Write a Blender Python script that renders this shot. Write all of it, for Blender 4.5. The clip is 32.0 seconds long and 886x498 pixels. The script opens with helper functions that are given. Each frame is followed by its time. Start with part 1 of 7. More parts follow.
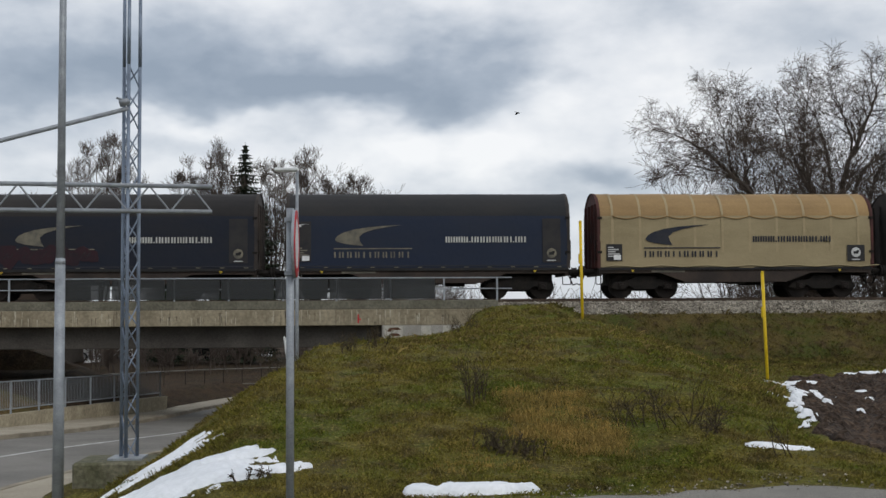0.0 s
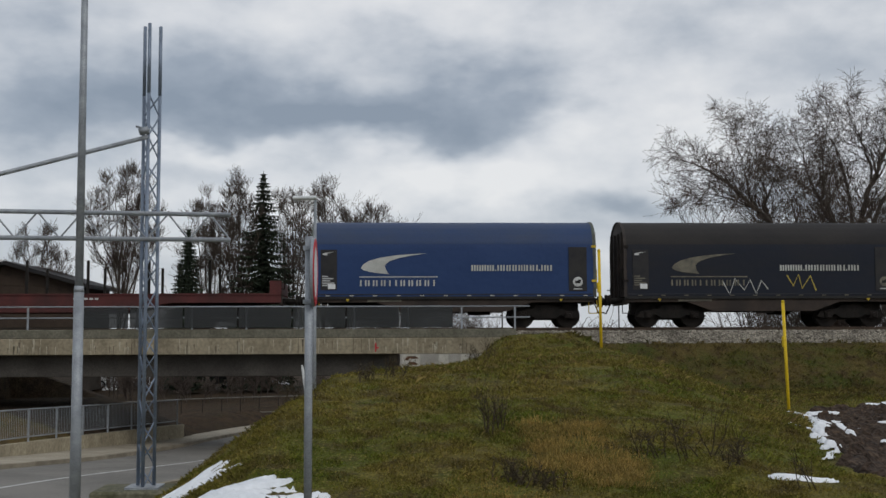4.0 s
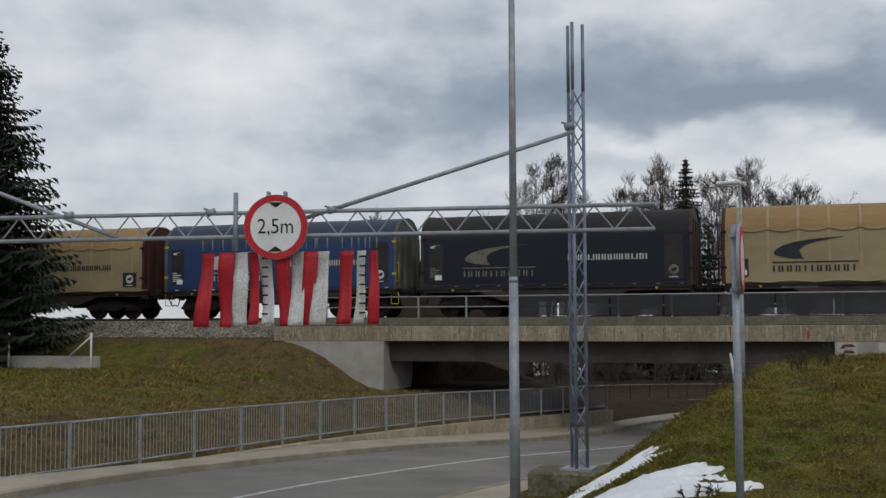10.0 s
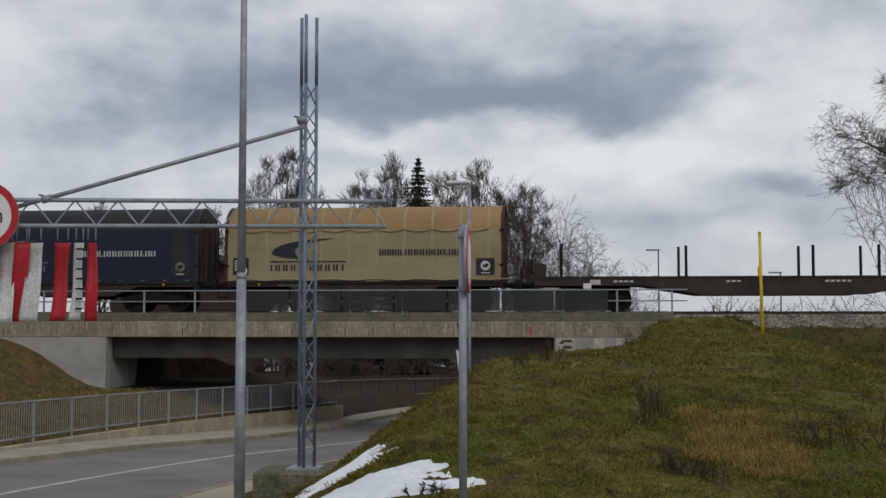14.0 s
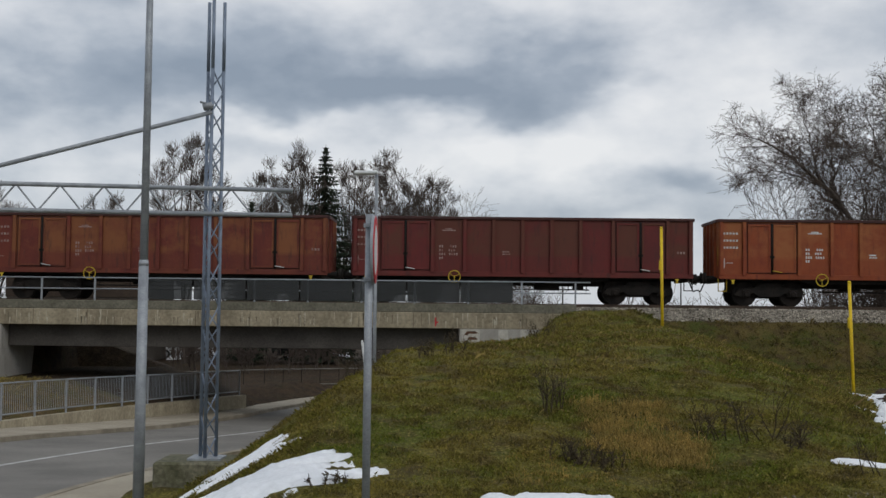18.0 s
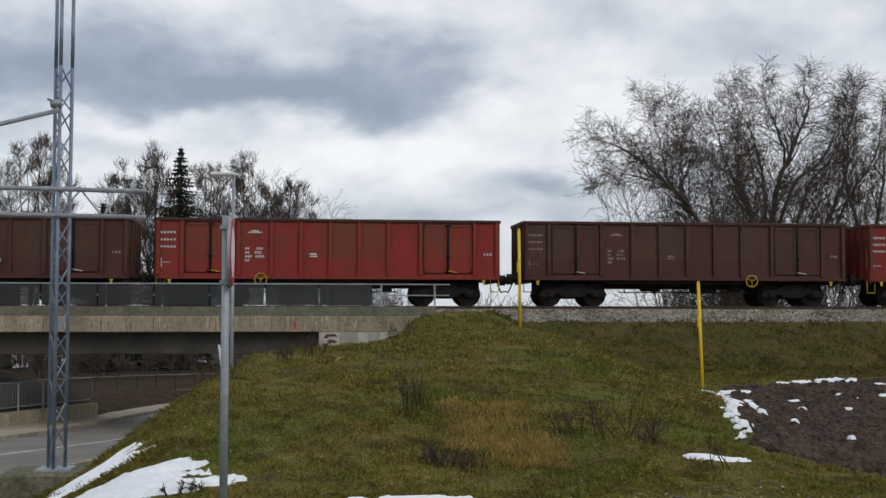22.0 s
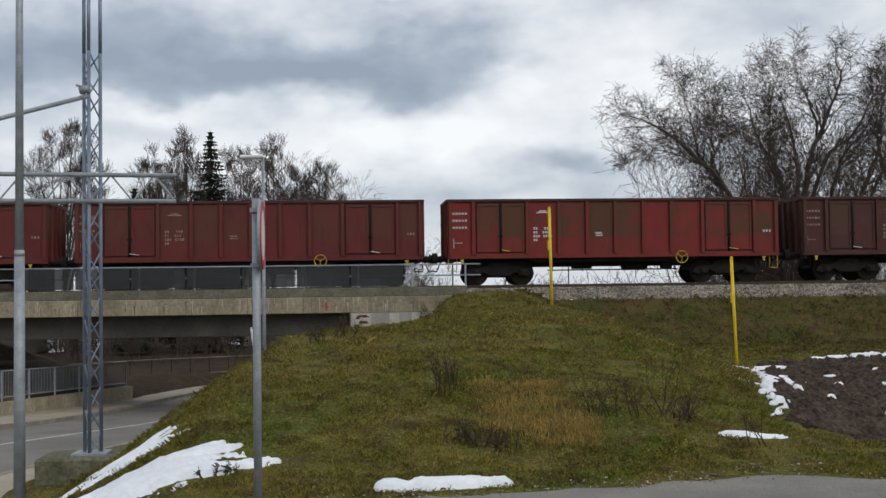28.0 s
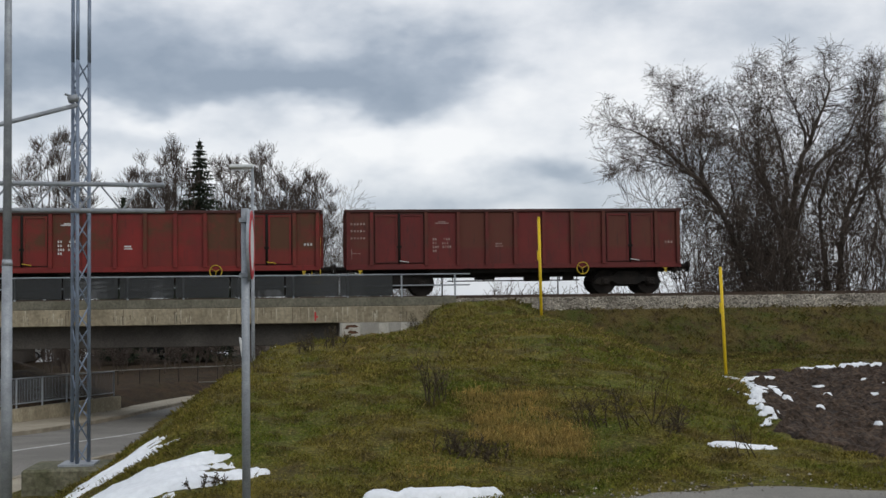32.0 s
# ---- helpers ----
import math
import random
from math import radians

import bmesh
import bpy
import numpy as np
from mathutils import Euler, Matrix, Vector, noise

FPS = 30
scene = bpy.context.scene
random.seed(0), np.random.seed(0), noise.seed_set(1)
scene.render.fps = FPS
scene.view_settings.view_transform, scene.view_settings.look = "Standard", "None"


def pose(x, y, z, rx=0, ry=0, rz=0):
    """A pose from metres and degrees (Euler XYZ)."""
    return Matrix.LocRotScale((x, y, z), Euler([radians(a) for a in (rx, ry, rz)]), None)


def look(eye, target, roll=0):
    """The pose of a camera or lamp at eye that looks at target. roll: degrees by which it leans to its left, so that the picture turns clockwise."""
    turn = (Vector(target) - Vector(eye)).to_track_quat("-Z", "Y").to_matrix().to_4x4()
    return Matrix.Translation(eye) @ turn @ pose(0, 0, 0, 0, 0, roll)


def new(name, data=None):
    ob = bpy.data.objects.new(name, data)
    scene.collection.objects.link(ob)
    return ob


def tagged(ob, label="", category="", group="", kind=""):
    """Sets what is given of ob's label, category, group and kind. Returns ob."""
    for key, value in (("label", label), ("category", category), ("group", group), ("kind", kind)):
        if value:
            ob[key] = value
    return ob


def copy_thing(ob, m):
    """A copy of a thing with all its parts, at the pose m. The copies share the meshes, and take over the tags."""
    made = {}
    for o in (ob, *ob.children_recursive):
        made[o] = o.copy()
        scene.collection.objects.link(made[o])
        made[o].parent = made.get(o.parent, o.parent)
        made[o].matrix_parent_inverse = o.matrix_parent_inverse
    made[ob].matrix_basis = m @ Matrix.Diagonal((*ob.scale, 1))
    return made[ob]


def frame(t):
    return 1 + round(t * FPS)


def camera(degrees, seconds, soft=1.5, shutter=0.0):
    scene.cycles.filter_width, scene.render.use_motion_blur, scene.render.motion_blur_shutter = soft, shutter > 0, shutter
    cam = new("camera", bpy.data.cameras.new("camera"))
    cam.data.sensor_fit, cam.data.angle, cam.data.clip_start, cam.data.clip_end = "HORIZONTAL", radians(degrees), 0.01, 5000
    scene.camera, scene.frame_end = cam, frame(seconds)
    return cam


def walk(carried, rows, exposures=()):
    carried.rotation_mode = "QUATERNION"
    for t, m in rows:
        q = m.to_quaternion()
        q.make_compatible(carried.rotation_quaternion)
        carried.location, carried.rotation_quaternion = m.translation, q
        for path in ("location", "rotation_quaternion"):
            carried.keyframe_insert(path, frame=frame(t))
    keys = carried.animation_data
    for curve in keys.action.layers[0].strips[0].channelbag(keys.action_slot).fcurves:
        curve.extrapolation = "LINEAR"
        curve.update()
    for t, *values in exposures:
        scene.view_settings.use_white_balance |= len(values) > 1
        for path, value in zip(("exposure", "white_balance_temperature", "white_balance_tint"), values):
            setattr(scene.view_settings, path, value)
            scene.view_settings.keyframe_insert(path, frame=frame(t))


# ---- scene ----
cam = camera(42.15, 32.0)
EYE = 1.75
PATH = [
    (0, pose(0.021, -0.095, EYE + -0.029, 92.82, 0.31, -3.19)),
    (0.5, pose(0.026, -0.110, EYE + -0.022, 93.07, 0.10, -2.73)),
    (1, pose(0.017, -0.095, EYE + -0.020, 93.44, 0.13, -2.19)),
    (1.5, pose(0.030, -0.066, EYE + -0.021, 93.62, 0.14, -2.35)),
    (2, pose(0.026, -0.093, EYE + -0.018, 93.74, 0.13, -2.37)),
    (2.5, pose(0.033, -0.110, EYE + -0.016, 93.90, 0.07, -2.36)),
    (3, pose(0.025, -0.105, EYE + -0.016, 94.13, 0.13, -2.85)),
    (3.5, pose(0.002, -0.020, EYE + -0.024, 94.26, 0.19, -2.58)),
    (5.5, pose(0.016, -0.124, EYE + -0.021, 94.12, -0.12, -1.67)),
    (6, pose(0.010, -0.147, EYE + -0.030, 94.24, -0.09, -1.06)),
    (6.5, pose(0.008, -0.118, EYE + -0.027, 94.08, -0.04, -0.50)),
    (7, pose(0.004, -0.059, EYE + -0.022, 93.78, 0.09, 0.36)),
    (7.5, pose(0.005, -0.103, EYE + -0.024, 93.66, 0.02, 0.69)),
    (8, pose(0.004, -0.109, EYE + -0.032, 93.16, 0.27, 1.04)),
    (8.5, pose(-0.052, -0.032, EYE + -0.030, 92.71, 0.21, 3.70)),
    (9, pose(-0.100, 0.023, EYE + -0.014, 93.16, 1.04, 10.54)),
    (9.5, pose(-0.037, -0.124, EYE + -0.013, 94.87, 0.44, 15.86)),
    (10, pose(0.013, -0.225, EYE + -0.012, 93.66, 0.22, 18.58)),
    (10.5, pose(0.017, -0.246, EYE + -0.013, 93.68, 0.54, 21.20)),
    (11, pose(-0.016, -0.189, EYE + -0.004, 93.87, 0.38, 22.27)),
    (11.5, pose(0.037, -0.146, EYE + 0.024, 93.48, 0.03, 14.78)),
    (12, pose(-0.002, 0.021, EYE + 0.019, 93.36, -0.08, 6.33)),
    (12.5, pose(-0.010, 0.007, EYE + 0.023, 93.43, -0.41, 4.86)),
    (13, pose(-0.004, 0.044, EYE + 0.014, 93.36, -0.19, 4.39)),
    (13.5, pose(-0.013, 0.052, EYE + 0.020, 93.31, 0.15, 5.50)),
    (14, pose(0.010, 0.008, EYE + 0.022, 93.37, 0.03, 5.34)),
    (14.5, pose(0.005, 0.005, EYE + 0.019, 93.67, 0.02, 4.42)),
    (16.5, pose(-0.001, 0.010, EYE + 0.014, 93.16, -0.33, 4.94)),
    (17, pose(-0.009, 0.021, EYE + 0.009, 93.03, -0.02, 4.77)),
    (17.5, pose(0.006, -0.032, EYE + 0.011, 93.21, -0.33, 3.24)),
    (18, pose(0.012, -0.015, EYE + 0.020, 92.93, -0.60, 0.65)),
    (18.5, pose(0.037, -0.056, EYE + 0.016, 93.15, -0.64, -2.39)),
    (19, pose(0.033, 0.010, EYE + 0.021, 92.91, -0.41, -5.75)),
    (19.5, pose(0.029, 0.051, EYE + 0.023, 93.20, -0.36, -7.47)),
    (20, pose(0.028, 0.056, EYE + 0.017, 93.26, -0.31, -7.05)),
    (20.5, pose(0.013, 0.068, EYE + 0.021, 93.37, -0.24, -6.85)),
    (21, pose(0.014, 0.051, EYE + 0.011, 93.25, -0.12, -6.61)),
    (21.5, pose(0.008, 0.077, EYE + 0.020, 93.22, -0.16, -6.57)),
    (22, pose(0.008, 0.057, EYE + 0.016, 93.10, -0.06, -6.34)),
    (22.5, pose(0.010, 0.138, EYE + 0.025, 92.84, 0.17, -6.03)),
    (23, pose(0.015, 0.096, EYE + 0.022, 92.93, 0.20, -6.32)),
    (23.5, pose(0.007, 0.109, EYE + 0.029, 92.71, 0.30, -6.22)),
    (24, pose(0.019, 0.102, EYE + 0.022, 92.50, 0.46, -6.55)),
    (24.5, pose(0.022, 0.070, EYE + 0.016, 92.06, 0.48, -5.98)),
    (25, pose(0.011, 0.119, EYE + 0.021, 92.11, 0.61, -5.31)),
    (25.5, pose(0.016, 0.128, EYE + 0.022, 92.30, 0.95, -5.14)),
    (27.5, pose(0.001, 0.148, EYE + 0.022, 92.21, 0.70, -5.30)),
    (28, pose(0.010, 0.124, EYE + 0.023, 92.08, 0.78, -4.80)),
    (28.5, pose(0.012, 0.112, EYE + 0.035, 92.32, 0.55, -5.14)),
    (29, pose(0.012, 0.101, EYE + 0.022, 93.00, 0.59, -5.11)),
    (29.5, pose(0.011, 0.099, EYE + 0.025, 92.78, 0.48, -5.28)),
    (30, pose(0.011, 0.097, EYE + 0.023, 92.75, 0.32, -5.59)),
    (30.5, pose(0.012, 0.103, EYE + 0.029, 92.54, 0.22, -5.55)),
    (31, pose(0.007, 0.112, EYE + 0.024, 92.64, 0.31, -5.11)),
    (31.5, pose(0.010, 0.112, EYE + 0.028, 92.45, 0.36, -5.30)),
    (32, pose(0.009, 0.138, EYE + 0.029, 92.56, 0.70, -5.33)),
]
# the phone's own exposure drifts as it pans
EXPOSURES = [(0, -.08), (2, -.10), (3, -.27), (3.5, -.30), (6, -.34), (8, -.30), (9, -.33), (11, -.36), (13, -.38), (14.5, -.38), (16.5, -.40), (17.5, -.34), (18.5, -.18), (19.5, -.10), (22, -.08), (25, -.04), (28, -.04), (32, -.06)]
walk(cam, PATH, EXPOSURES)

# ---- light ----
SUN_EL, SUN_AZ = 38.0, 150.0
world = bpy.data.worlds.new("overcast_sky")
scene.world = world
world.use_nodes = True
wn, wl = world.node_tree.nodes, world.node_tree.links
wn.clear()
w_out = wn.new("ShaderNodeOutputWorld")
w_bg = wn.new("ShaderNodeBackground")
w_sky = wn.new("ShaderNodeTexSky")
w_sky.sky_type, w_sky.sun_disc = "NISHITA", False
w_sky.sun_elevation, w_sky.sun_rotation = radians(SUN_EL), radians(SUN_AZ)
w_co = wn.new("ShaderNodeTexCoord")
w_sep = wn.new("ShaderNodeSeparateXYZ")
wl.new(w_co.outputs["Generated"], w_sep.inputs[0])
# clouds: broad dark and bright banks placed by compass bearing and height in degrees, broken up by noise
w_h = wn.new("ShaderNodeMath"); w_h.operation = "MAXIMUM"; w_h.inputs[1].default_value = 0.0
wl.new(w_sep.outputs["Z"], w_h.inputs[0])
w_az = wn.new("ShaderNodeMath"); w_az.operation = "ARCTAN2"
wl.new(w_sep.outputs["X"], w_az.inputs[0]); wl.new(w_sep.outputs["Y"], w_az.inputs[1])
w_el = wn.new("ShaderNodeMath"); w_el.operation = "ARCSINE"
wl.new(w_sep.outputs["Z"], w_el.inputs[0])
w_com = wn.new("ShaderNodeCombineXYZ")
wl.new(w_az.outputs[0], w_com.inputs["X"]); wl.new(w_el.outputs[0], w_com.inputs["Y"])
w_deg = wn.new("ShaderNodeVectorMath"); w_deg.operation = "SCALE"; w_deg.inputs["Scale"].default_value = 57.2958
wl.new(w_com.outputs[0], w_deg.inputs[0])


def sky_noise(scale, detail, stretch, rough=0.55):
    mp = wn.new("ShaderNodeMapping"); mp.inputs["Scale"].default_value = (1.0, stretch, 1.0)
    wl.new(w_deg.outputs[0], mp.inputs[0])
    t = wn.new("ShaderNodeTexNoise")
    t.inputs["Scale"].default_value, t.inputs["Detail"].default_value, t.inputs["Roughness"].default_value = scale, detail, rough
    wl.new(mp.outputs[0], t.inputs["Vector"])
    return t


# billows push the banks' outlines about
w_warp = sky_noise(0.13, 4.0, 1.9, 0.5)
w_wc = wn.new("ShaderNodeVectorMath"); w_wc.operation = "SUBTRACT"; w_wc.inputs[1].default_value = (0.5, 0.5, 0.5)
wl.new(w_warp.outputs["Color"], w_wc.inputs[0])
w_ws = wn.new("ShaderNodeVectorMath"); w_ws.operation = "MULTIPLY"; w_ws.inputs[1].default_value = (15.0, 6.0, 0.0)
wl.new(w_wc.outputs[0], w_ws.inputs[0])
w_pos = wn.new("ShaderNodeVectorMath"); w_pos.operation = "ADD"
wl.new(w_deg.outputs[0], w_pos.inputs[0]); wl.new(w_ws.outputs[0], w_pos.inputs[1])
w_fine = sky_noise(0.22, 6.0, 1.7, 0.52)
w_acc = wn.new("ShaderNodeMath"); w_acc.operation = "MULTIPLY_ADD"
w_acc.inputs[1].default_value, w_acc.inputs[2].default_value = 0.80, 0.16
wl.new(w_fine.outputs["Fac"], w_acc.inputs[0])
w_sum = w_acc.outputs[0]
# bearing, height, half width, half height, strength
for ca_, ce_, ra_, re_, am_ in (
        (-12.5, 12.0, 9.0, 2.3, -.42), (-1.5, 10.6, 6.5, 1.7, -.52), (6.0, 12.2, 4.5, 1.4, -.28), (-20, 10.0, 5.0, 1.5, -.22),
        (-9.0, 9.3, 4.5, .7, .40), (3.0, 8.0, 6.0, 1.1, .42), (-6.0, 6.4, 9.0, 1.2, .22), (11.0, 6.4, 4.5, .8, -.28),
        (11.5, 10.6, 4.0, 2.2, .38), (0.0, 15.8, 12.0, 1.5, .25), (21.0, 13.2, 6.0, 1.4, -.05), (-28.0, 12.5, 6.0, 2.2, .28),
        (22.0, 9.0, 7.0, 1.8, .22), (-33.0, 8.0, 7.0, 1.6, .12), (17.0, 16.0, 7.0, 1.6, -.04), (7.0, 4.6, 12.0, .8, -.14)):
    ma = wn.new("ShaderNodeVectorMath"); ma.operation = "MULTIPLY_ADD"
    ma.inputs[1].default_value, ma.inputs[2].default_value = (1 / ra_, 1 / re_, 0), (-ca_ / ra_, -ce_ / re_, 0)
    wl.new(w_pos.outputs[0], ma.inputs[0])
    do = wn.new("ShaderNodeVectorMath"); do.operation = "DOT_PRODUCT"
    wl.new(ma.outputs[0], do.inputs[0]); wl.new(ma.outputs[0], do.inputs[1])
    po = wn.new("ShaderNodeMath"); po.operation = "POWER"; po.inputs[0].default_value = 0.3679
    wl.new(do.outputs["Value"], po.inputs[1])
    ad = wn.new("ShaderNodeMath"); ad.operation = "MULTIPLY_ADD"; ad.inputs[1].default_value = am_
    wl.new(po.outputs[0], ad.inputs[0]); wl.new(w_sum, ad.inputs[2])
    w_sum = ad.outputs[0]
w_ramp = wn.new("ShaderNodeValToRGB")
cr = w_ramp.color_ramp
cr.elements[0].position, cr.elements[0].color = 0.08, (0.30, 0.355, 0.435, 1)
cr.elements[1].position, cr.elements[1].color = 0.92, (0.97, 0.975, 0.985, 1)
for pos, col in ((0.28, (0.40, 0.455, 0.535, 1)), (0.46, (0.58, 0.625, 0.69, 1)), (0.68, (0.80, 0.825, 0.865, 1))):
    el = cr.elements.new(pos); el.color = col
wl.new(w_sum, w_ramp.inputs[0])
# thin bright haze towards the horizon
w_hz = wn.new("ShaderNodeMapRange")
w_hz.inputs["From Min"].default_value, w_hz.inputs["From Max"].default_value = 0.0, 0.10
w_hz.inputs["To Min"].default_value, w_hz.inputs["To Max"].default_value = 0.55, 0.0
wl.new(w_h.outputs[0], w_hz.inputs["Value"])
w_mix = wn.new("ShaderNodeMix"); w_mix.data_type = "RGBA"
wl.new(w_hz.outputs[0], w_mix.inputs["Factor"])
wl.new(w_ramp.outputs[0], w_mix.inputs["A"])
w_mix.inputs["B"].default_value = (0.67, 0.71, 0.77, 1)
# a little of the clear sky shows through the cloud layer
w_mul = wn.new("ShaderNodeMix"); w_mul.data_type = "RGBA"; w_mul.blend_type = "ADD"
w_mul.inputs["Factor"].default_value = 0.012
wl.new(w_mix.outputs["Result"], w_mul.inputs["A"]); wl.new(w_sky.outputs[0], w_mul.inputs["B"])
wl.new(w_mul.outputs["Result"], w_bg.inputs["Color"])
w_bg.inputs["Strength"].default_value = 0.95
wl.new(w_bg.outputs[0], w_out.inputs[0])

sun = new("sun", bpy.data.lights.new("sun", "SUN"))
sun.data.energy, sun.data.angle, sun.data.color = 0.8, radians(22), (1.0, 0.96, 0.90)
sa, se = radians(SUN_AZ), radians(SUN_EL)
sun.matrix_world = look((math.sin(sa) * math.cos(se) * 100, math.cos(sa) * math.cos(se) * 100, math.sin(se) * 100), (0, 0, 0))

# ---- materials ----
def rgba(c):
    return (c[0], c[1], c[2], 1.0)


def surface(name, a, b=None, scale=3.0, rough=0.8, metal=0.0, bump=0.0, bump_scale=40.0, fine=None, fine_amount=0.25, island=0.0, stretch=None, lo=0.35, hi=0.65, gloss=0.0):
    """A two-tone noisy surface: a and b mixed by large noise, fine grain on top, relief by bump."""
    m = bpy.data.materials.new(name)
    m.use_nodes = True
    n, l = m.node_tree.nodes, m.node_tree.links
    p = n["Principled BSDF"]
    p.inputs["Roughness"].default_value, p.inputs["Metallic"].default_value = rough, metal
    p.inputs["Specular IOR Level"].default_value = 0.3 + gloss
    co = n.new("ShaderNodeTexCoord")
    vec = co.outputs["Object"]
    if stretch:
        mp = n.new("ShaderNodeMapping"); mp.inputs["Scale"].default_value = stretch
        l.new(vec, mp.inputs[0]); vec = mp.outputs[0]
    big = n.new("ShaderNodeTexNoise")
    big.inputs["Scale"].default_value, big.inputs["Detail"].default_value, big.inputs["Roughness"].default_value = scale, 6.0, 0.6
    l.new(vec, big.inputs["Vector"])
    mr = n.new("ShaderNodeMapRange")
    mr.inputs["From Min"].default_value, mr.inputs["From Max"].default_value = lo, hi
    l.new(big.outputs["Fac"], mr.inputs["Value"])
    mix = n.new("ShaderNodeMix"); mix.data_type = "RGBA"
    mix.inputs["A"].default_value, mix.inputs["B"].default_value = rgba(a), rgba(b or a)
    l.new(mr.outputs[0], mix.inputs["Factor"])
    small = n.new("ShaderNodeTexNoise")
    small.inputs["Scale"].default_value, small.inputs["Detail"].default_value = fine or bump_scale, 4.0
    l.new(co.outputs["Object"], small.inputs["Vector"])
    r2 = n.new("ShaderNodeMapRange")
    r2.inputs["To Min"].default_value, r2.inputs["To Max"].default_value = 1.0 - fine_amount, 1.0 + fine_amount
    r2.inputs["From Min"].default_value, r2.inputs["From Max"].default_value = 0.3, 0.7
    l.new(small.outputs["Fac"], r2.inputs["Value"])
    val = r2.outputs[0]
    if island:
        ge = n.new("ShaderNodeNewGeometry")
        r3 = n.new("ShaderNodeMapRange")
        r3.inputs["To Min"].default_value, r3.inputs["To Max"].default_value = 1.0 - island, 1.0 + island
        l.new(ge.outputs["Random Per Island"], r3.inputs["Value"])
        mm = n.new("ShaderNodeMath"); mm.operation = "MULTIPLY"
        l.new(val, mm.inputs[0]); l.new(r3.outputs[0], mm.inputs[1]); val = mm.outputs[0]
    mul = n.new("ShaderNodeVectorMath"); mul.operation = "SCALE"
    l.new(mix.outputs["Result"], mul.inputs[0]); l.new(val, mul.inputs["Scale"])
    l.new(mul.outputs[0], p.inputs["Base Color"])
    if bump:
        bu = n.new("ShaderNodeBump")
        bu.inputs["Strength"].default_value, bu.inputs["Distance"].default_value = 1.0, bump
        bn = n.new("ShaderNodeTexNoise")
        bn.inputs["Scale"].default_value, bn.inputs["Detail"].default_value = bump_scale, 4.0
        l.new(co.outputs["Object"], bn.inputs["Vector"])
        l.new(bn.outputs["Fac"], bu.inputs["Height"]); l.new(bu.outputs[0], p.inputs["Normal"])
    return m


def turf(name, green, tan, brown, straw, rough=0.95, bump=0.08, island=0.0, fleck=0.7):
    """Winter turf: green and tan drifts, brown worn spots, straw flecks, fine grain."""
    m = bpy.data.materials.new(name)
    m.use_nodes = True
    n, l = m.node_tree.nodes, m.node_tree.links
    p = n["Principled BSDF"]
    p.inputs["Roughness"].default_value = rough
    p.inputs["Specular IOR Level"].default_value = 0.15
    co = n.new("ShaderNodeTexCoord")
    def noise_at(scale, detail, lo, hi, to0=0.0, to1=1.0, stretch=None):
        vec = co.outputs["Object"]
        if stretch:
            mp = n.new("ShaderNodeMapping"); mp.inputs["Scale"].default_value = stretch
            l.new(vec, mp.inputs[0]); vec = mp.outputs[0]
        t = n.new("ShaderNodeTexNoise")
        t.inputs["Scale"].default_value, t.inputs["Detail"].default_value, t.inputs["Roughness"].default_value = scale, detail, 0.62
        l.new(vec, t.inputs["Vector"])
        r = n.new("ShaderNodeMapRange")
        for key, v in (("From Min", lo), ("From Max", hi), ("To Min", to0), ("To Max", to1)):
            r.inputs[key].default_value = v
        l.new(t.outputs["Fac"], r.inputs["Value"])
        return r.outputs[0], t.outputs["Fac"]
    def mixed(fac, a, b):
        x = n.new("ShaderNodeMix"); x.data_type = "RGBA"
        l.new(fac, x.inputs["Factor"])
        for key, v in (("A", a), ("B", b)):
            if isinstance(v, tuple):
                x.inputs[key].default_value = rgba(v)
            else:
                l.new(v, x.inputs[key])
        return x.outputs["Result"]
    c = mixed(noise_at(0.62, 7, .38, .58)[0], green, tan)
    c = mixed(noise_at(2.1, 7, .47, .63, 0, .95)[0], c, brown)
    c = mixed(noise_at(1.1, 5, .56, .70, 0, .5)[0], c, tuple(min(1, q * w) for q, w in zip(green, (.86, 1.12, .8))))
    c = mixed(noise_at(30, 3, .54, .68, 0, fleck, (1, .55, .55))[0], c, straw)
    grain, raw = noise_at(24, 4, .3, .7, .40, 1.80)
    if island:
        ge = n.new("ShaderNodeNewGeometry")
        r3 = n.new("ShaderNodeMapRange")
        r3.inputs["To Min"].default_value, r3.inputs["To Max"].default_value = 1.0 - island, 1.0 + island
        l.new(ge.outputs["Random Per Island"], r3.inputs["Value"])
        grain = r3.outputs[0]
    sc = n.new("ShaderNodeVectorMath"); sc.operation = "SCALE"
    l.new(c, sc.inputs[0]); l.new(grain, sc.inputs["Scale"])
    l.new(sc.outputs[0], p.inputs["Base Color"])
    if bump:
        bu = n.new("ShaderNodeBump")
        bu.inputs["Distance"].default_value = bump
        l.new(noise_at(9, 6, 0, 1)[1], bu.inputs["Height"]); l.new(bu.outputs[0], p.inputs["Normal"])
    return m


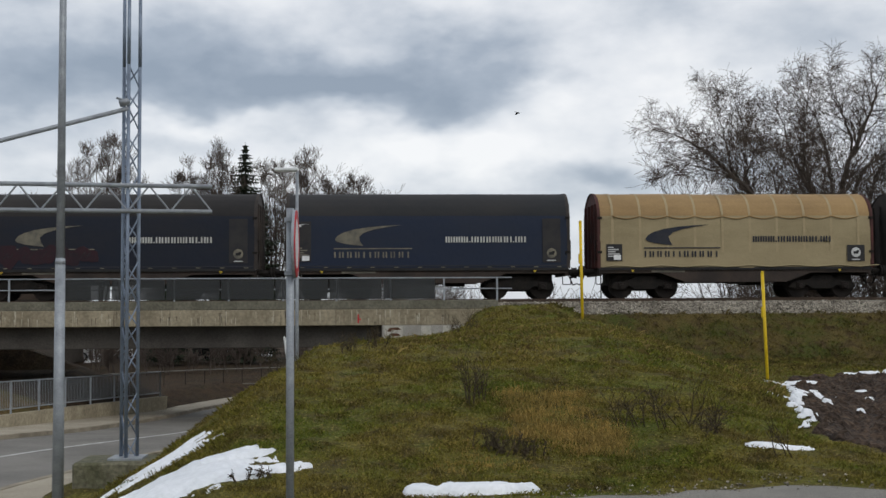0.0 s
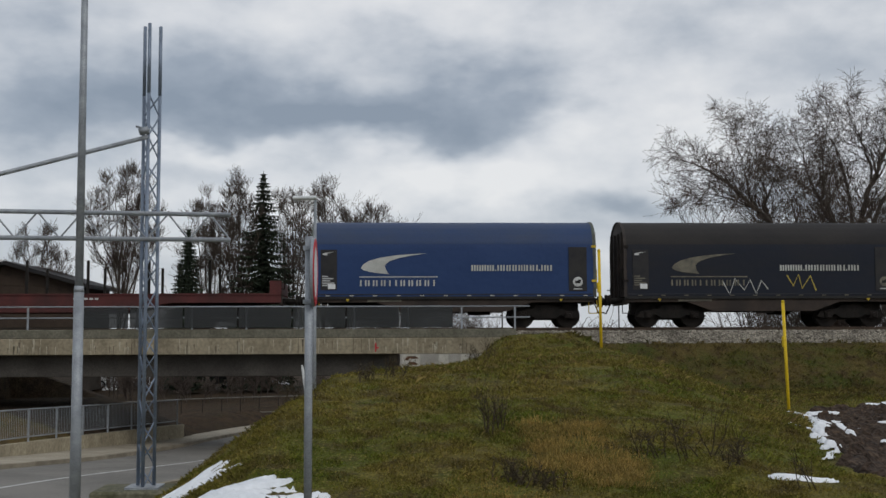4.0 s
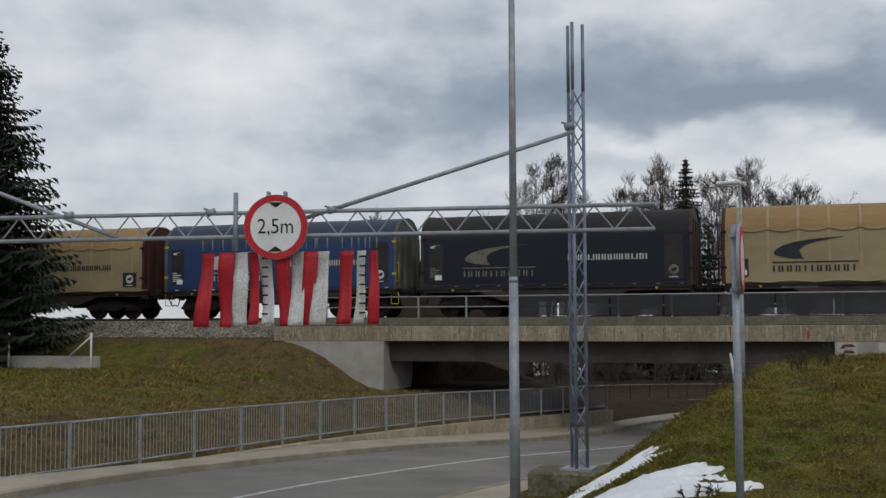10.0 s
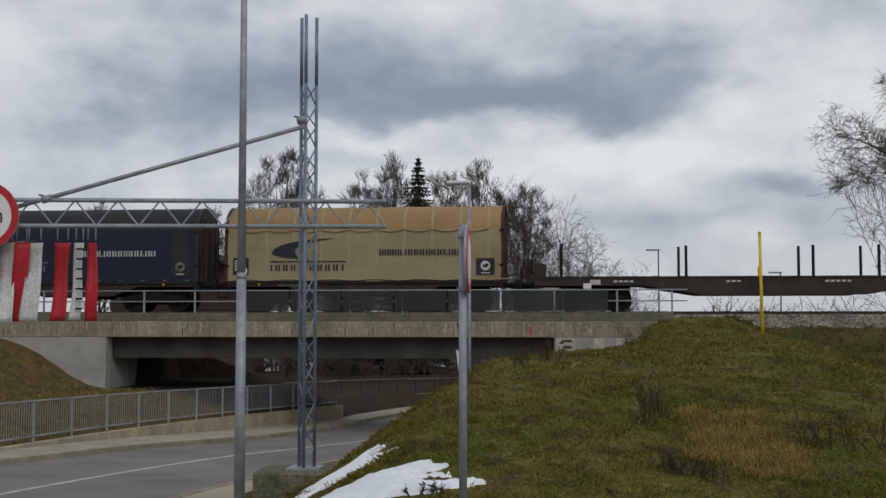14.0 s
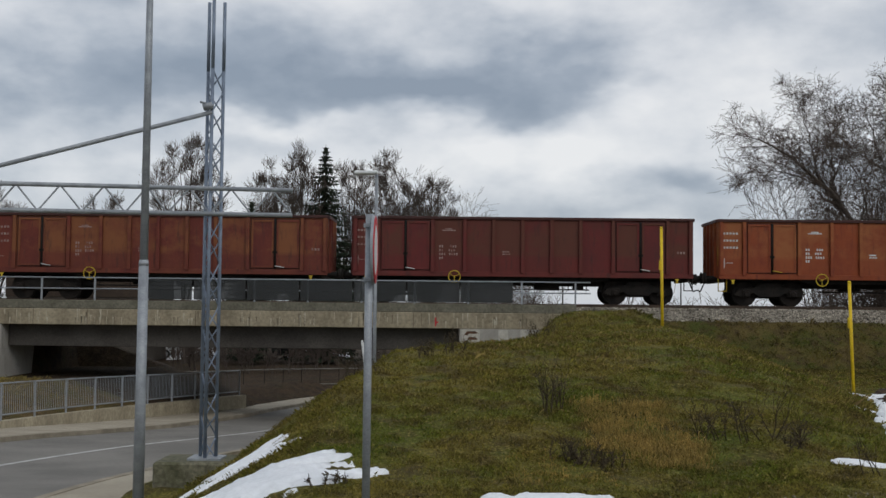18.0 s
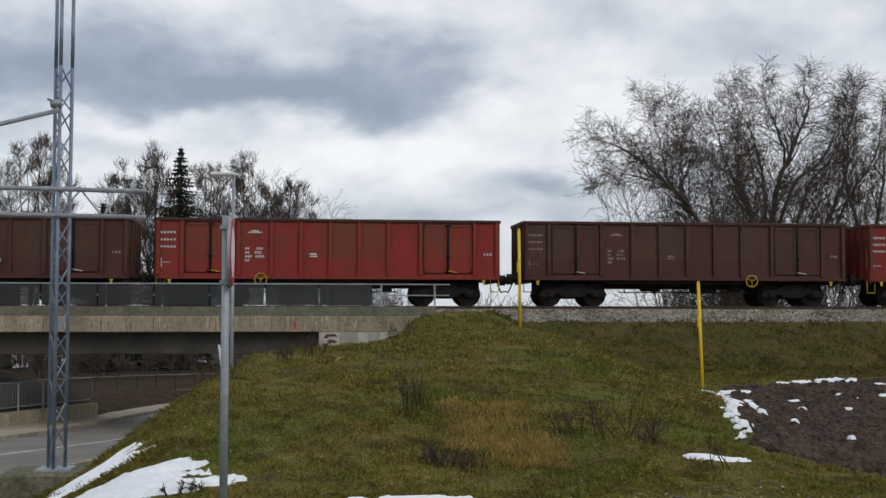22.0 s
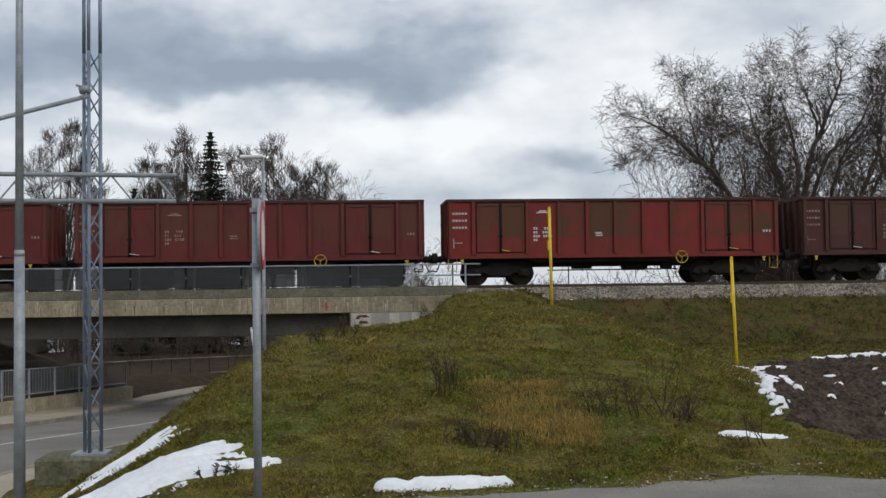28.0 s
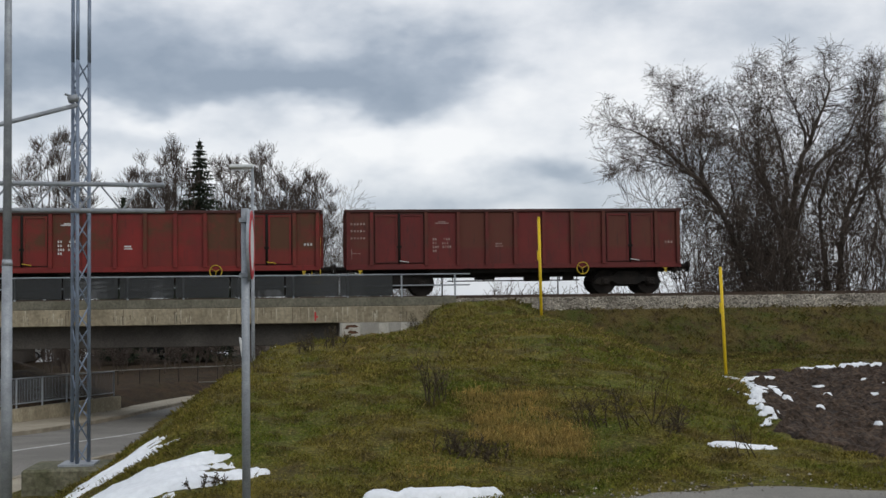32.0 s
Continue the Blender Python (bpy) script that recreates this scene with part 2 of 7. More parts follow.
M = {}
M["grass"] = turf("grass", (0.070, 0.084, 0.010), (0.122, 0.102, 0.023), (0.062, 0.047, 0.017), (0.23, 0.18, 0.058))
M["blade"] = turf("blade", (0.086, 0.104, 0.012), (0.166, 0.138, 0.029), (0.088, 0.068, 0.021), (0.29, 0.225, 0.075), bump=0, island=.62)
M["dry"] = turf("dry", (0.080, 0.066, 0.022), (0.125, 0.085, 0.034), (0.055, 0.040, 0.020), (0.22, 0.16, 0.07))
# brown leaf-strewn ground beyond the track; also the shade below the bridge, as colour
M["litter_and_shade"] = turf("litter_and_shade", (0.040, 0.031, 0.018), (0.052, 0.034, 0.020), (0.024, 0.018, 0.013), (0.085, 0.055, 0.035))
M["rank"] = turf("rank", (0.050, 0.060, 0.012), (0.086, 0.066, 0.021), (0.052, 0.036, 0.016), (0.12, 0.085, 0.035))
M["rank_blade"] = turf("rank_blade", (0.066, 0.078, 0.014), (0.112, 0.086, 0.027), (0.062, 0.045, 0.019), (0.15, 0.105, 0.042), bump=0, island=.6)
M["straw"] = turf("straw", (0.165, 0.135, 0.040), (0.225, 0.165, 0.058), (0.12, 0.085, 0.035), (0.27, 0.21, 0.09), bump=0, island=.5)
M["tuft"] = surface("tuft", (0.34, 0.225, 0.062), (0.20, 0.150, 0.040), 2.0, 0.95, island=0.45)
M["house_dim"] = surface("house_dim", (0.10, 0.085, 0.072), (0.07, 0.06, 0.05), 0.8, 0.9)
M["weed"] = surface("weed", (0.045, 0.035, 0.02), (0.075, 0.055, 0.03), 3.0, 0.95)
M["soil"] = surface("soil", (0.030, 0.020, 0.014), (0.074, 0.050, 0.034), 3.5, 0.95, bump=0.12, bump_scale=8, fine=16, fine_amount=0.7)
M["snow"] = surface("snow", (0.88, 0.90, 0.93), (0.74, 0.77, 0.80), 1.4, 0.6, bump=0.02, bump_scale=14, fine_amount=0.06)
M["asphalt"] = surface("asphalt", (0.158, 0.149, 0.134), (0.225, 0.212, 0.190), 0.45, 0.8, bump=0.006, bump_scale=90, fine=120, fine_amount=0.3)
M["path"] = surface("path", (0.165, 0.157, 0.140), (0.245, 0.230, 0.20), 0.9, 0.85, bump=0.01, bump_scale=60, fine=90, fine_amount=0.4)
M["pavement"] = surface("pavement", (0.40, 0.355, 0.275), (0.30, 0.262, 0.20), 0.8, 0.85, bump=0.006, bump_scale=60, fine=80)
M["kerb"] = surface("kerb", (0.36, 0.315, 0.24), (0.23, 0.20, 0.15), 1.6, 0.85, bump=0.006, bump_scale=50)
M["roadline"] = surface("roadline", (0.62, 0.62, 0.60), (0.36, 0.36, 0.35), 3.0, 0.7)
M["concrete"] = surface("concrete", (0.33, 0.285, 0.20), (0.215, 0.182, 0.125), 1.3, 0.88, bump=0.01, bump_scale=30, fine=9, fine_amount=.22, stretch=(1.1, 1.1, 0.35))
M["concrete_pale"] = surface("concrete_pale", (0.40, 0.385, 0.35), (0.29, 0.275, 0.245), 1.1, 0.85, bump=0.008, bump_scale=30, fine=60)
# on deck and girders this darker concrete holds the shade under the bridge
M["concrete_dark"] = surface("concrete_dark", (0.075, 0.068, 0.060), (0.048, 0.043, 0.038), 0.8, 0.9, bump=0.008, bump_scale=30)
M["concrete_cap"] = surface("concrete_cap", (0.165, 0.155, 0.120), (0.11, 0.105, 0.078), 1.6, 0.9, bump=0.01, bump_scale=30, fine=12, fine_amount=.25)
M["wall_pale"] = surface("wall_pale", (0.44, 0.385, 0.275), (0.30, 0.26, 0.185), 1.2, 0.88, bump=0.008, bump_scale=30, fine=10, fine_amount=.22, stretch=(1, 1, .5))
M["pale_run"] = surface("pale_run", (0.46, 0.42, 0.33), (0.34, 0.30, 0.22), 3.0, 0.9)
M["dark_run"] = surface("dark_run", (0.12, 0.10, 0.07), (0.17, 0.14, 0.10), 3.0, 0.9)
M["moss_block"] = surface("moss_block", (0.16, 0.15, 0.105), (0.095, 0.095, 0.055), 2.6, 0.92, bump=0.012, bump_scale=24, fine=20, fine_amount=.35)
M["stain"] = surface("stain", (0.50, 0.46, 0.37), (0.16, 0.135, 0.10), 4.0, 0.9, stretch=(6, 6, 0.4))
M["galv"] = surface("galv", (0.36, 0.385, 0.41), (0.25, 0.27, 0.295), 6.0, 0.55, metal=0.35, fine=80, fine_amount=0.15)
M["galv_blue"] = surface("galv_blue", (0.235, 0.285, 0.36), (0.17, 0.205, 0.265), 5.0, 0.5, metal=0.4, fine=70, fine_amount=0.15)
M["yellow"] = surface("yellow", (0.80, 0.56, 0.015), (0.62, 0.42, 0.02), 4.0, 0.5, fine=50, fine_amount=0.12)
M["ballast"] = surface("ballast", (0.33, 0.30, 0.245), (0.17, 0.15, 0.12), 1.0, 0.9, bump=0.05, bump_scale=16, fine=22, fine_amount=0.7, island=0.5)
M["rail"] = surface("rail", (0.06, 0.045, 0.035), (0.10, 0.07, 0.05), 2.0, 0.6, metal=0.5)
M["sleeper"] = surface("sleeper", (0.20, 0.19, 0.17), (0.13, 0.12, 0.105), 2.0, 0.9)
M["sign_red"] = surface("sign_red", (0.52, 0.025, 0.035), (0.42, 0.02, 0.03), 3.0, 0.45)
M["sign_white"] = surface("sign_white", (0.78, 0.79, 0.79), (0.66, 0.67, 0.66), 2.5, 0.5, fine_amount=0.06)
M["flap_red"] = surface("flap_red", (0.47, 0.022, 0.032), (0.33, 0.018, 0.025), 3.0, 0.5)
M["flap_white"] = surface("flap_white", (0.66, 0.67, 0.66), (0.48, 0.48, 0.46), 4.0, 0.5, stretch=(1, 1, 0.5))
M["black"] = surface("black", (0.012, 0.012, 0.013), (0.022, 0.021, 0.02), 3.0, 0.6)
M["bark"] = surface("bark", (0.060, 0.050, 0.042), (0.105, 0.088, 0.072), 3.0, 0.95)
M["twig"] = surface("twig", (0.070, 0.054, 0.045), (0.105, 0.082, 0.066), 0.5, 0.95)
M["needles"] = surface("needles", (0.017, 0.026, 0.015), (0.034, 0.044, 0.025), 0.8, 0.9, island=0.4)
M["glass"] = surface("glass", (0.03, 0.035, 0.04), None, 3.0, 0.1)
M["roof_dark"] = surface("roof_dark", (0.035, 0.030, 0.029), (0.06, 0.05, 0.046), 1.0, 0.8)
M["timber"] = surface("timber", (0.060, 0.042, 0.030), (0.042, 0.030, 0.022), 1.5, 0.85)
M["lamp_white"] = surface("lamp_white", (0.72, 0.74, 0.75), (0.6, 0.62, 0.63), 3.0, 0.4)
M["iron"] = surface("iron", (0.009, 0.008, 0.007), (0.020, 0.016, 0.013), 3.0, 0.85, bump=0.004, bump_scale=50)
M["wheel"] = surface("wheel", (0.010, 0.008, 0.007), (0.022, 0.017, 0.014), 4.0, 0.85)
M["stencil"] = surface("stencil", (0.60, 0.61, 0.60), (0.44, 0.44, 0.43), 3.0, 0.7)
M["hi_yellow"] = surface("hi_yellow", (0.62, 0.44, 0.03), (0.40, 0.28, 0.03), 4.0, 0.6)

# ---- mesh helpers ----
def part(name, bm, material, parent=None, label="", smooth=False):
    me = bpy.data.meshes.new(name)
    bm.to_mesh(me)
    bm.free()
    if isinstance(material, (list, tuple)):
        for m in material:
            me.materials.append(m)
    else:
        me.materials.append(material)
    if smooth:
        me.shade_smooth()
    ob = new(name, me)
    if parent:
        ob.parent = parent
    if label:
        ob["label"] = label
    return ob


def shared(name, mesh_ob, m, parent, label=""):
    """Another object on the same mesh, at the pose m in its parent's space."""
    ob = new(name, mesh_ob.data)
    ob.parent = parent
    ob.matrix_basis = m
    if label:
        ob["label"] = label
    return ob


def thing(name, m, label, category, group="", kind=""):
    e = new(name)
    e.matrix_basis = m
    return tagged(e, label, category, group, kind)


def box(bm, x0, x1, y0, y1, z0, z1, bevel=0.0, mat=0):
    vs = [bm.verts.new(c) for c in ((x0, y0, z0), (x1, y0, z0), (x1, y1, z0), (x0, y1, z0), (x0, y0, z1), (x1, y0, z1), (x1, y1, z1), (x0, y1, z1))]
    fs = [bm.faces.new([vs[i] for i in f]) for f in ((3, 2, 1, 0), (4, 5, 6, 7), (0, 1, 5, 4), (1, 2, 6, 5), (2, 3, 7, 6), (3, 0, 4, 7))]
    for f in fs:
        f.material_index = mat
    if bevel:
        es = list({e for f in fs for e in f.edges})
        bmesh.ops.bevel(bm, geom=es, offset=bevel, segments=1, affect="EDGES")
    return vs


def rod(bm, a, b, ra, rb=None, n=8, caps=True, mat=0):
    a, b = Vector(a), Vector(b)
    rb = ra if rb is None else rb
    d = (b - a).normalized()
    s = d.orthogonal().normalized()
    c = d.cross(s)
    ra_, rb_ = [], []
    for i in range(n):
        t = 2 * math.pi * i / n
        o = s * math.cos(t) + c * math.sin(t)
        ra_.append(bm.verts.new(a + o * ra)); rb_.append(bm.verts.new(b + o * rb))
    for i in range(n):
        f = bm.faces.new((ra_[i], ra_[(i + 1) % n], rb_[(i + 1) % n], rb_[i])); f.smooth = True; f.material_index = mat
    if caps:
        bm.faces.new(ra_[::-1]).material_index = mat
        bm.faces.new(rb_).material_index = mat


def prism(bm, pts, axis, lo, hi, mat=0, smooth=False):
    """The outline pts (pairs) drawn along an axis from lo to hi."""
    def v(p, q):
        return {"x": (q, p[0], p[1]), "y": (p[0], q, p[1]), "z": (p[0], p[1], q)}[axis]
    a = [bm.verts.new(v(p, lo)) for p in pts]
    b = [bm.verts.new(v(p, hi)) for p in pts]
    k = len(pts)
    for i in range(k):
        f = bm.faces.new((a[i], a[(i + 1) % k], b[(i + 1) % k], b[i])); f.material_index = mat; f.smooth = smooth
    for ring in (a[::-1], b):
        f = bm.faces.new(ring); f.material_index = mat
    bmesh.ops.recalc_face_normals(bm, faces=bm.faces[:])


def one(fill):
    bm = bmesh.new()
    fill(bm)
    return bm


def lerp(x, xs, ys):
    return float(np.interp(x, xs, ys))


def smooth01(x):
    x = max(0.0, min(1.0, x))
    return x * x * (3 - 2 * x)

# ---- the plan ----
RAIL_Z = 1.97          # rail head
TRACK_Y = 45.5         # middle of the track
DECK_Y = 41.7          # near face of the bridge
BRIDGE_X = (-21.3, 4.4)
OPEN_X = (-16.5, 0.15)
ROAD = [(-16, -9, -.85), (-13, -3, -.9), (-10.8, 4, -.95), (-9.5, 11, -1.0), (-9.15, 17, -1.1), (-8.7, 22, -1.33), (-7.9, 27, -1.58), (-6.9, 31.5, -1.85), (-5.9, 37, -2.2), (-5.0, 43.5, -2.5), (-4.4, 50, -2.75), (-2.6, 56, -2.85), (1.5, 60.5, -2.8), (8, 63, -2.6), (20, 65, -2.4), (40, 66, -2.2)]
FENCE = [(-13.94, 16.3, -1.12), (-13.8, 17.2, -1.14), (-13.39, 19.8, -1.168), (-13.21, 23.4, -1.254), (-12.99, 27.3, -1.358), (-12.64, 31.3, -1.471), (-12.11, 35.6, -1.603), (-11.3, 40.5, -1.77), (-10.2, 45.6, -1.94), (-9.1, 49.5, -2.05)]


def spline(pts, k=8):
    out = []
    for i in range(len(pts) - 1):
        p = [Vector(pts[max(0, min(len(pts) - 1, j))]) for j in (i - 1, i, i + 1, i + 2)]
        for s in range(k):
            t = s / k
            out.append(0.5 * ((2 * p[1]) + (p[2] - p[0]) * t + (2 * p[0] - 5 * p[1] + 4 * p[2] - p[3]) * t * t + (3 * p[1] - p[0] - 3 * p[2] + p[3]) * t ** 3))
    out.append(Vector(pts[-1]))
    return out


ROAD_LINE = spline(ROAD)
ROAD_A = np.array([v[:] for v in ROAD_LINE])
ROAD_D = np.gradient(ROAD_A[:, :2], axis=0)
ROAD_D /= np.linalg.norm(ROAD_D, axis=1)[:, None]


def road_at(x, y):
    """Signed offset from the middle of the road (left is positive) and the road's height there."""
    rel = ROAD_A[:, :2] - (x, y)
    i = int((rel ** 2).sum(1).argmin())
    d, r = ROAD_D[i], -rel[i]
    return d[0] * r[1] - d[1] * r[0], ROAD_A[i, 2], i


def road_point(i, off, dz=0.0):
    d = ROAD_D[i]
    return Vector((ROAD_A[i, 0] - d[1] * off, ROAD_A[i, 1] + d[0] * off, ROAD_A[i, 2] + dz))


HALF = 3.2             # half the carriageway
FENCE_LINE = spline(FENCE)
FENCE_A = np.array([v[:] for v in FENCE_LINE])


def fence_x(y):
    return float(np.interp(y, FENCE_A[:, 1], FENCE_A[:, 0]))


def fence_z(y):
    return float(np.interp(y, FENCE_A[:, 1], FENCE_A[:, 2]))


RIDGE_Y = (9, 10.5, 12, 13.5, 14.6, 16, 19, 22, 26, 32, 38, 40.4, 41.2, 42.1)
RIDGE_H = (-.03, 0, .14, .38, .53, .77, 1.16, 1.28, 1.40, 1.22, 1.46, 1.95, 1.97, 1.4)
LEFT_Y = (6, 10, 12, 13.5, 16, 22, 30, 41)
LEFT_X = (-1.0, -1.25, -1.5, -1.48, -1.28, -.5, 1.2, 3.9)


def natural(x, y, left):
    """The lie of the land; left: beyond the road, where the low field lies."""
    if left and y < 45:
        base = lerp(y, (10, 22, 38), (-.6, -.25, .02))
        bank = lerp(y, (38.4, 42.3, 43.4, 47.6), (-.5, 1.25, 1.55, 1.55))
        end = smooth01((-16.2 - x) / 4.6)
        z = max(base, bank) * end + (lerp(y, (20, 34, 42), (-.3, -.7, -.95))) * (1 - end) if y > 24 else base
        return z
    if y < 45:
        base = lerp(y, (8, 25, 40), (0, 0, -.25))
        xl = lerp(y, LEFT_Y, LEFT_X)
        xr = lerp(y, (10, 14, 25, 41), (2.6, 3.0, 4.3, 6.0))
        fall = 1 - smooth01((x - xr) / 4.6)
        z = base + lerp(y, RIDGE_Y, RIDGE_H) * fall - lerp(y, (16, 22, 26, 32, 40), (0, .05, .12, .09, .16)) * max(0.0, 4.5 - x)
        bank = lerp(y, (38.6, 42.2, 43.4, 47.6), (-.6, 1.33, 1.55, 1.55))
        z = max(z, bank)
        drop = max(0.0, xl - x)
        soft = drop * drop / (drop + .5)
        return z - soft * lerp(y, (8, 12, 15, 20), (.30, .45, .78, 1.12))
    bank = lerp(y, (45, 47.6, 49.0, 53.5), (1.55, 1.55, 1.2, -2.0))
    far = -2.1 + .25 * math.sin(x * .05) * math.sin(y * .03)
    return max(bank, far) if y < 53.5 else far


def ground_z(x, y):
    near = -40 < x < 45 and -12 < y < 86
    if not near:
        return natural(x, y, x < 0)
    q, zr, _ = road_at(x, y)
    z = natural(x, y, q > 0)
    if q > 0:
        off = x - fence_x(y)
        if y < 51:
            lim = zr - .05 if off > -.02 else fence_z(y) - .06 + max(0, -off - .15) * .36
        else:
            lim = zr - .05 if q < HALF + 2 else zr + (q - HALF - 2) * .4
    else:
        lim = zr - .05 if q > -HALF - .1 else zr + .03 + (-q - HALF - .1) * .8
    z = min(z, lim)
    if -HALF - .1 < q < HALF + .4 or (q > 0 and y < 51 and x - fence_x(y) > -.02):
        z = lim
    if q < 0:
        z = max(z, zr + .03) if q < -HALF - .1 else z
    if -5 < x < -1.5 and 13.4 < y < 16.5 and q < -HALF - 1.6:
        z = max(z, -.58 - .5 * max(0.0, math.hypot(x + 3.3, y - 15.2) - .8))
    if OPEN_X[0] < x < OPEN_X[1] and 41.2 < y < 50.0:
        z = min(z, -.9 if q > 0 else 0.1 + x * .2)
        if q < -HALF - .1:
            z = min(z, zr + .1 + (-q - HALF - .1) * .5)
    return z


# ---- ground ----
def steps(lo, hi, d, far_lo, far_hi):
    mid = list(np.arange(lo, hi + d / 2, d))
    up, dn, s = [], [], d
    v = mid[-1]
    while v < far_hi:
        s *= 1.35; v += s; up.append(v)
    s, v = d, mid[0]
    while v > far_lo:
        s *= 1.35; v -= s; dn.append(v)
    return dn[::-1] + mid + up


def surf(x, y):
    """The ground with its small unevenness."""
    z = ground_z(x, y)
    if -36 < x < 30 and 9 < y < 42:
        k = smooth01((y - 10.4) / 2)
        z += k * (.05 * noise.noise((x * .9, y * .9, 0)) + .035 * noise.noise((x * 2.6, y * 2.6, 3)))
        q, zr, _ = road_at(x, y)
        if -HALF - .3 < q < HALF + 1:
            z = min(z, zr - .04)
        elif q > 0 and x - fence_x(y) > -.3:
            z = min(z, ground_z(x, y) - .01)
    return z


GRID = {}


def lie(x, y):
    """Height of the ground sheet itself, between its corners, in the near part of the place."""
    u, v = (x + 36) / .25, (y - 4) / .25
    i, j = int(u), int(v)
    u, v = u - i, v - j
    i, j = i + GRID["i0"], j + GRID["j0"]
    a, b = GRID["z"][j], GRID["z"][j + 1]
    return (a[i] * (1 - u) + a[i + 1] * u) * (1 - v) + (b[i] * (1 - u) + b[i + 1] * u) * v


def build_ground():
    xs, ys = steps(-36, 30, .25, -2600, 2600), steps(4, 54, .25, -2600, 2600)
    verts, faces = [], []
    GRID["x"], GRID["y"] = np.array(xs), np.array(ys)
    for y in ys:
        for x in xs:
            z = surf(x, y)
            verts.append((x, y, z))
    w = len(xs)
    GRID["z"] = np.array([v[2] for v in verts]).reshape(len(ys), w).tolist()
    GRID["i0"], GRID["j0"] = int(np.searchsorted(GRID["x"], -36 + 1e-6)) - 1, int(np.searchsorted(GRID["y"], 4 + 1e-6)) - 1
    for j in range(len(ys) - 1):
        for i in range(w - 1):
            faces.append((j * w + i, j * w + i + 1, (j + 1) * w + i + 1, (j + 1) * w + i))
    me = bpy.data.meshes.new("ground")
    me.from_pydata(verts, [], faces)
    for key in ("grass", "dry", "litter_and_shade", "rank"):
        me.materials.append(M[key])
    kind = []
    for j in range(len(ys) - 1):
        for i in range(w - 1):
            x, y = (xs[i] + xs[i + 1]) / 2, (ys[j] + ys[j + 1]) / 2
            n = noise.noise((x * .4, y * .4, 2)) + .5 * noise.noise((x * 1.7, y * 1.7, 2))
            k = 0
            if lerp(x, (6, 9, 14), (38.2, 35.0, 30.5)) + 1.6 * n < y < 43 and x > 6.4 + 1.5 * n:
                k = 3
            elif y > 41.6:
                # in the bridge opening the dark brown paints the bridge's shade on the ground
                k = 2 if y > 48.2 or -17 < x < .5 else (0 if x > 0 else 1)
            elif x < fence_x(y) and x < -9:
                off = fence_x(y) - x
                k = 1 if off < 4.5 + 2 * n or (y > 37.6 + n and x > -24) or (y > 33 and x > -19 + n) else 0
            kind.append(k)
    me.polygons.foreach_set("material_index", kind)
    me.shade_smooth()
    tagged(new("ground", me), "rough winter grass over a mound and a railway bank", "ground", kind="structure")


build_ground()


def strip(name, i0, i1, o0, o1, dz0, dz1, mat, label, category, thick=.12, kind="structure"):
    """A band along the road between two offsets."""
    bm = bmesh.new()
    prev = None
    for i in range(i0, i1 + 1):
        a, b = road_point(i, o0(i) if callable(o0) else o0, dz0), road_point(i, o1, dz1)
        cur = [bm.verts.new(v) for v in (a, b, b - Vector((0, 0, thick)), a - Vector((0, 0, thick)))]
        if prev:
            for k in range(4):
                bm.faces.new((prev[k], prev[(k + 1) % 4], cur[(k + 1) % 4], cur[k]))
        else:
            bm.faces.new(cur)
        prev = cur
    bm.faces.new(prev[::-1])
    bmesh.ops.recalc_face_normals(bm, faces=bm.faces[:])
    return tagged(part(name, bm, mat), label, category, kind=kind)


NR = len(ROAD_LINE) - 1
strip("road", 0, NR, HALF, -HALF, 0, 0, M["asphalt"], "worn grey asphalt road dipping under the bridge", "road", .3)
def to_fence(i):
    """Offset from the middle of the road to the railing line."""
    p = ROAD_A[i]
    if p[1] < 15 or p[1] > 51:
        return HALF + 1.5
    return max(HALF + .3, (p[0] - fence_x(p[1])) * ROAD_D[i][1] - .02)


strip("pavement", 0, NR, to_fence, HALF + .18, .12, .12, M["pavement"], "pale concrete footway beside the road", "pavement", .3)
strip("kerb", 0, NR, HALF + .18, HALF, .125, .12, M["kerb"], "concrete kerb along the footway", "kerb", .3)
strip("footway", 20, 44, -HALF - .15, -HALF - 1.5, .09, .14, M["pavement"], "pale asphalt footway beside the road", "pavement", .3)
strip("kerb", 16, 60, -HALF, -HALF - .15, .10, .10, M["kerb"], "concrete kerb at the foot of the mound", "kerb", .3)
strip("road_marking", 8, NR, .06, -.06, .006, .006, M["roadline"], "worn white edge line on the road", "road marking", .004)

# ---- track ----
def build_track():
    bm = bmesh.new()
    out = [(43.0, .9), (42.05, 1.16), (43.35, RAIL_Z - .20), (47.65, RAIL_Z - .20), (49.0, 1.1), (48.0, .9)]
    prism(bm, out, "x", -520, BRIDGE_X[0] + .3)
    prism(bm, out, "x", BRIDGE_X[1] - 1.2, 520)
    prism(bm, [(43.2, 1.6), (43.2, RAIL_Z - .2), (47.8, RAIL_Z - .2), (47.8, 1.6)], "x", BRIDGE_X[0] + .3, BRIDGE_X[1] - 1.2)
    tagged(part("ballast_bed", bm, M["ballast"]), "grey crushed stone ballast under the track", "ballast", kind="structure")
    for s in (-1, 1):
        bm = bmesh.new()
        y = TRACK_Y + s * .755
        prism(bm, [(y - .075, RAIL_Z - .17), (y + .075, RAIL_Z - .17), (y + .02, RAIL_Z - .13), (y + .02, RAIL_Z - .05), (y + .036, RAIL_Z - .04), (y + .036, RAIL_Z), (y - .036, RAIL_Z), (y - .036, RAIL_Z - .04), (y - .02, RAIL_Z - .05), (y - .02, RAIL_Z - .13)], "x", -520, 520)
        tagged(part("rail", bm, M["rail"]), "rusty brown steel running rail on the sleepers", "rail", "rails of the track", "structure")


build_track()

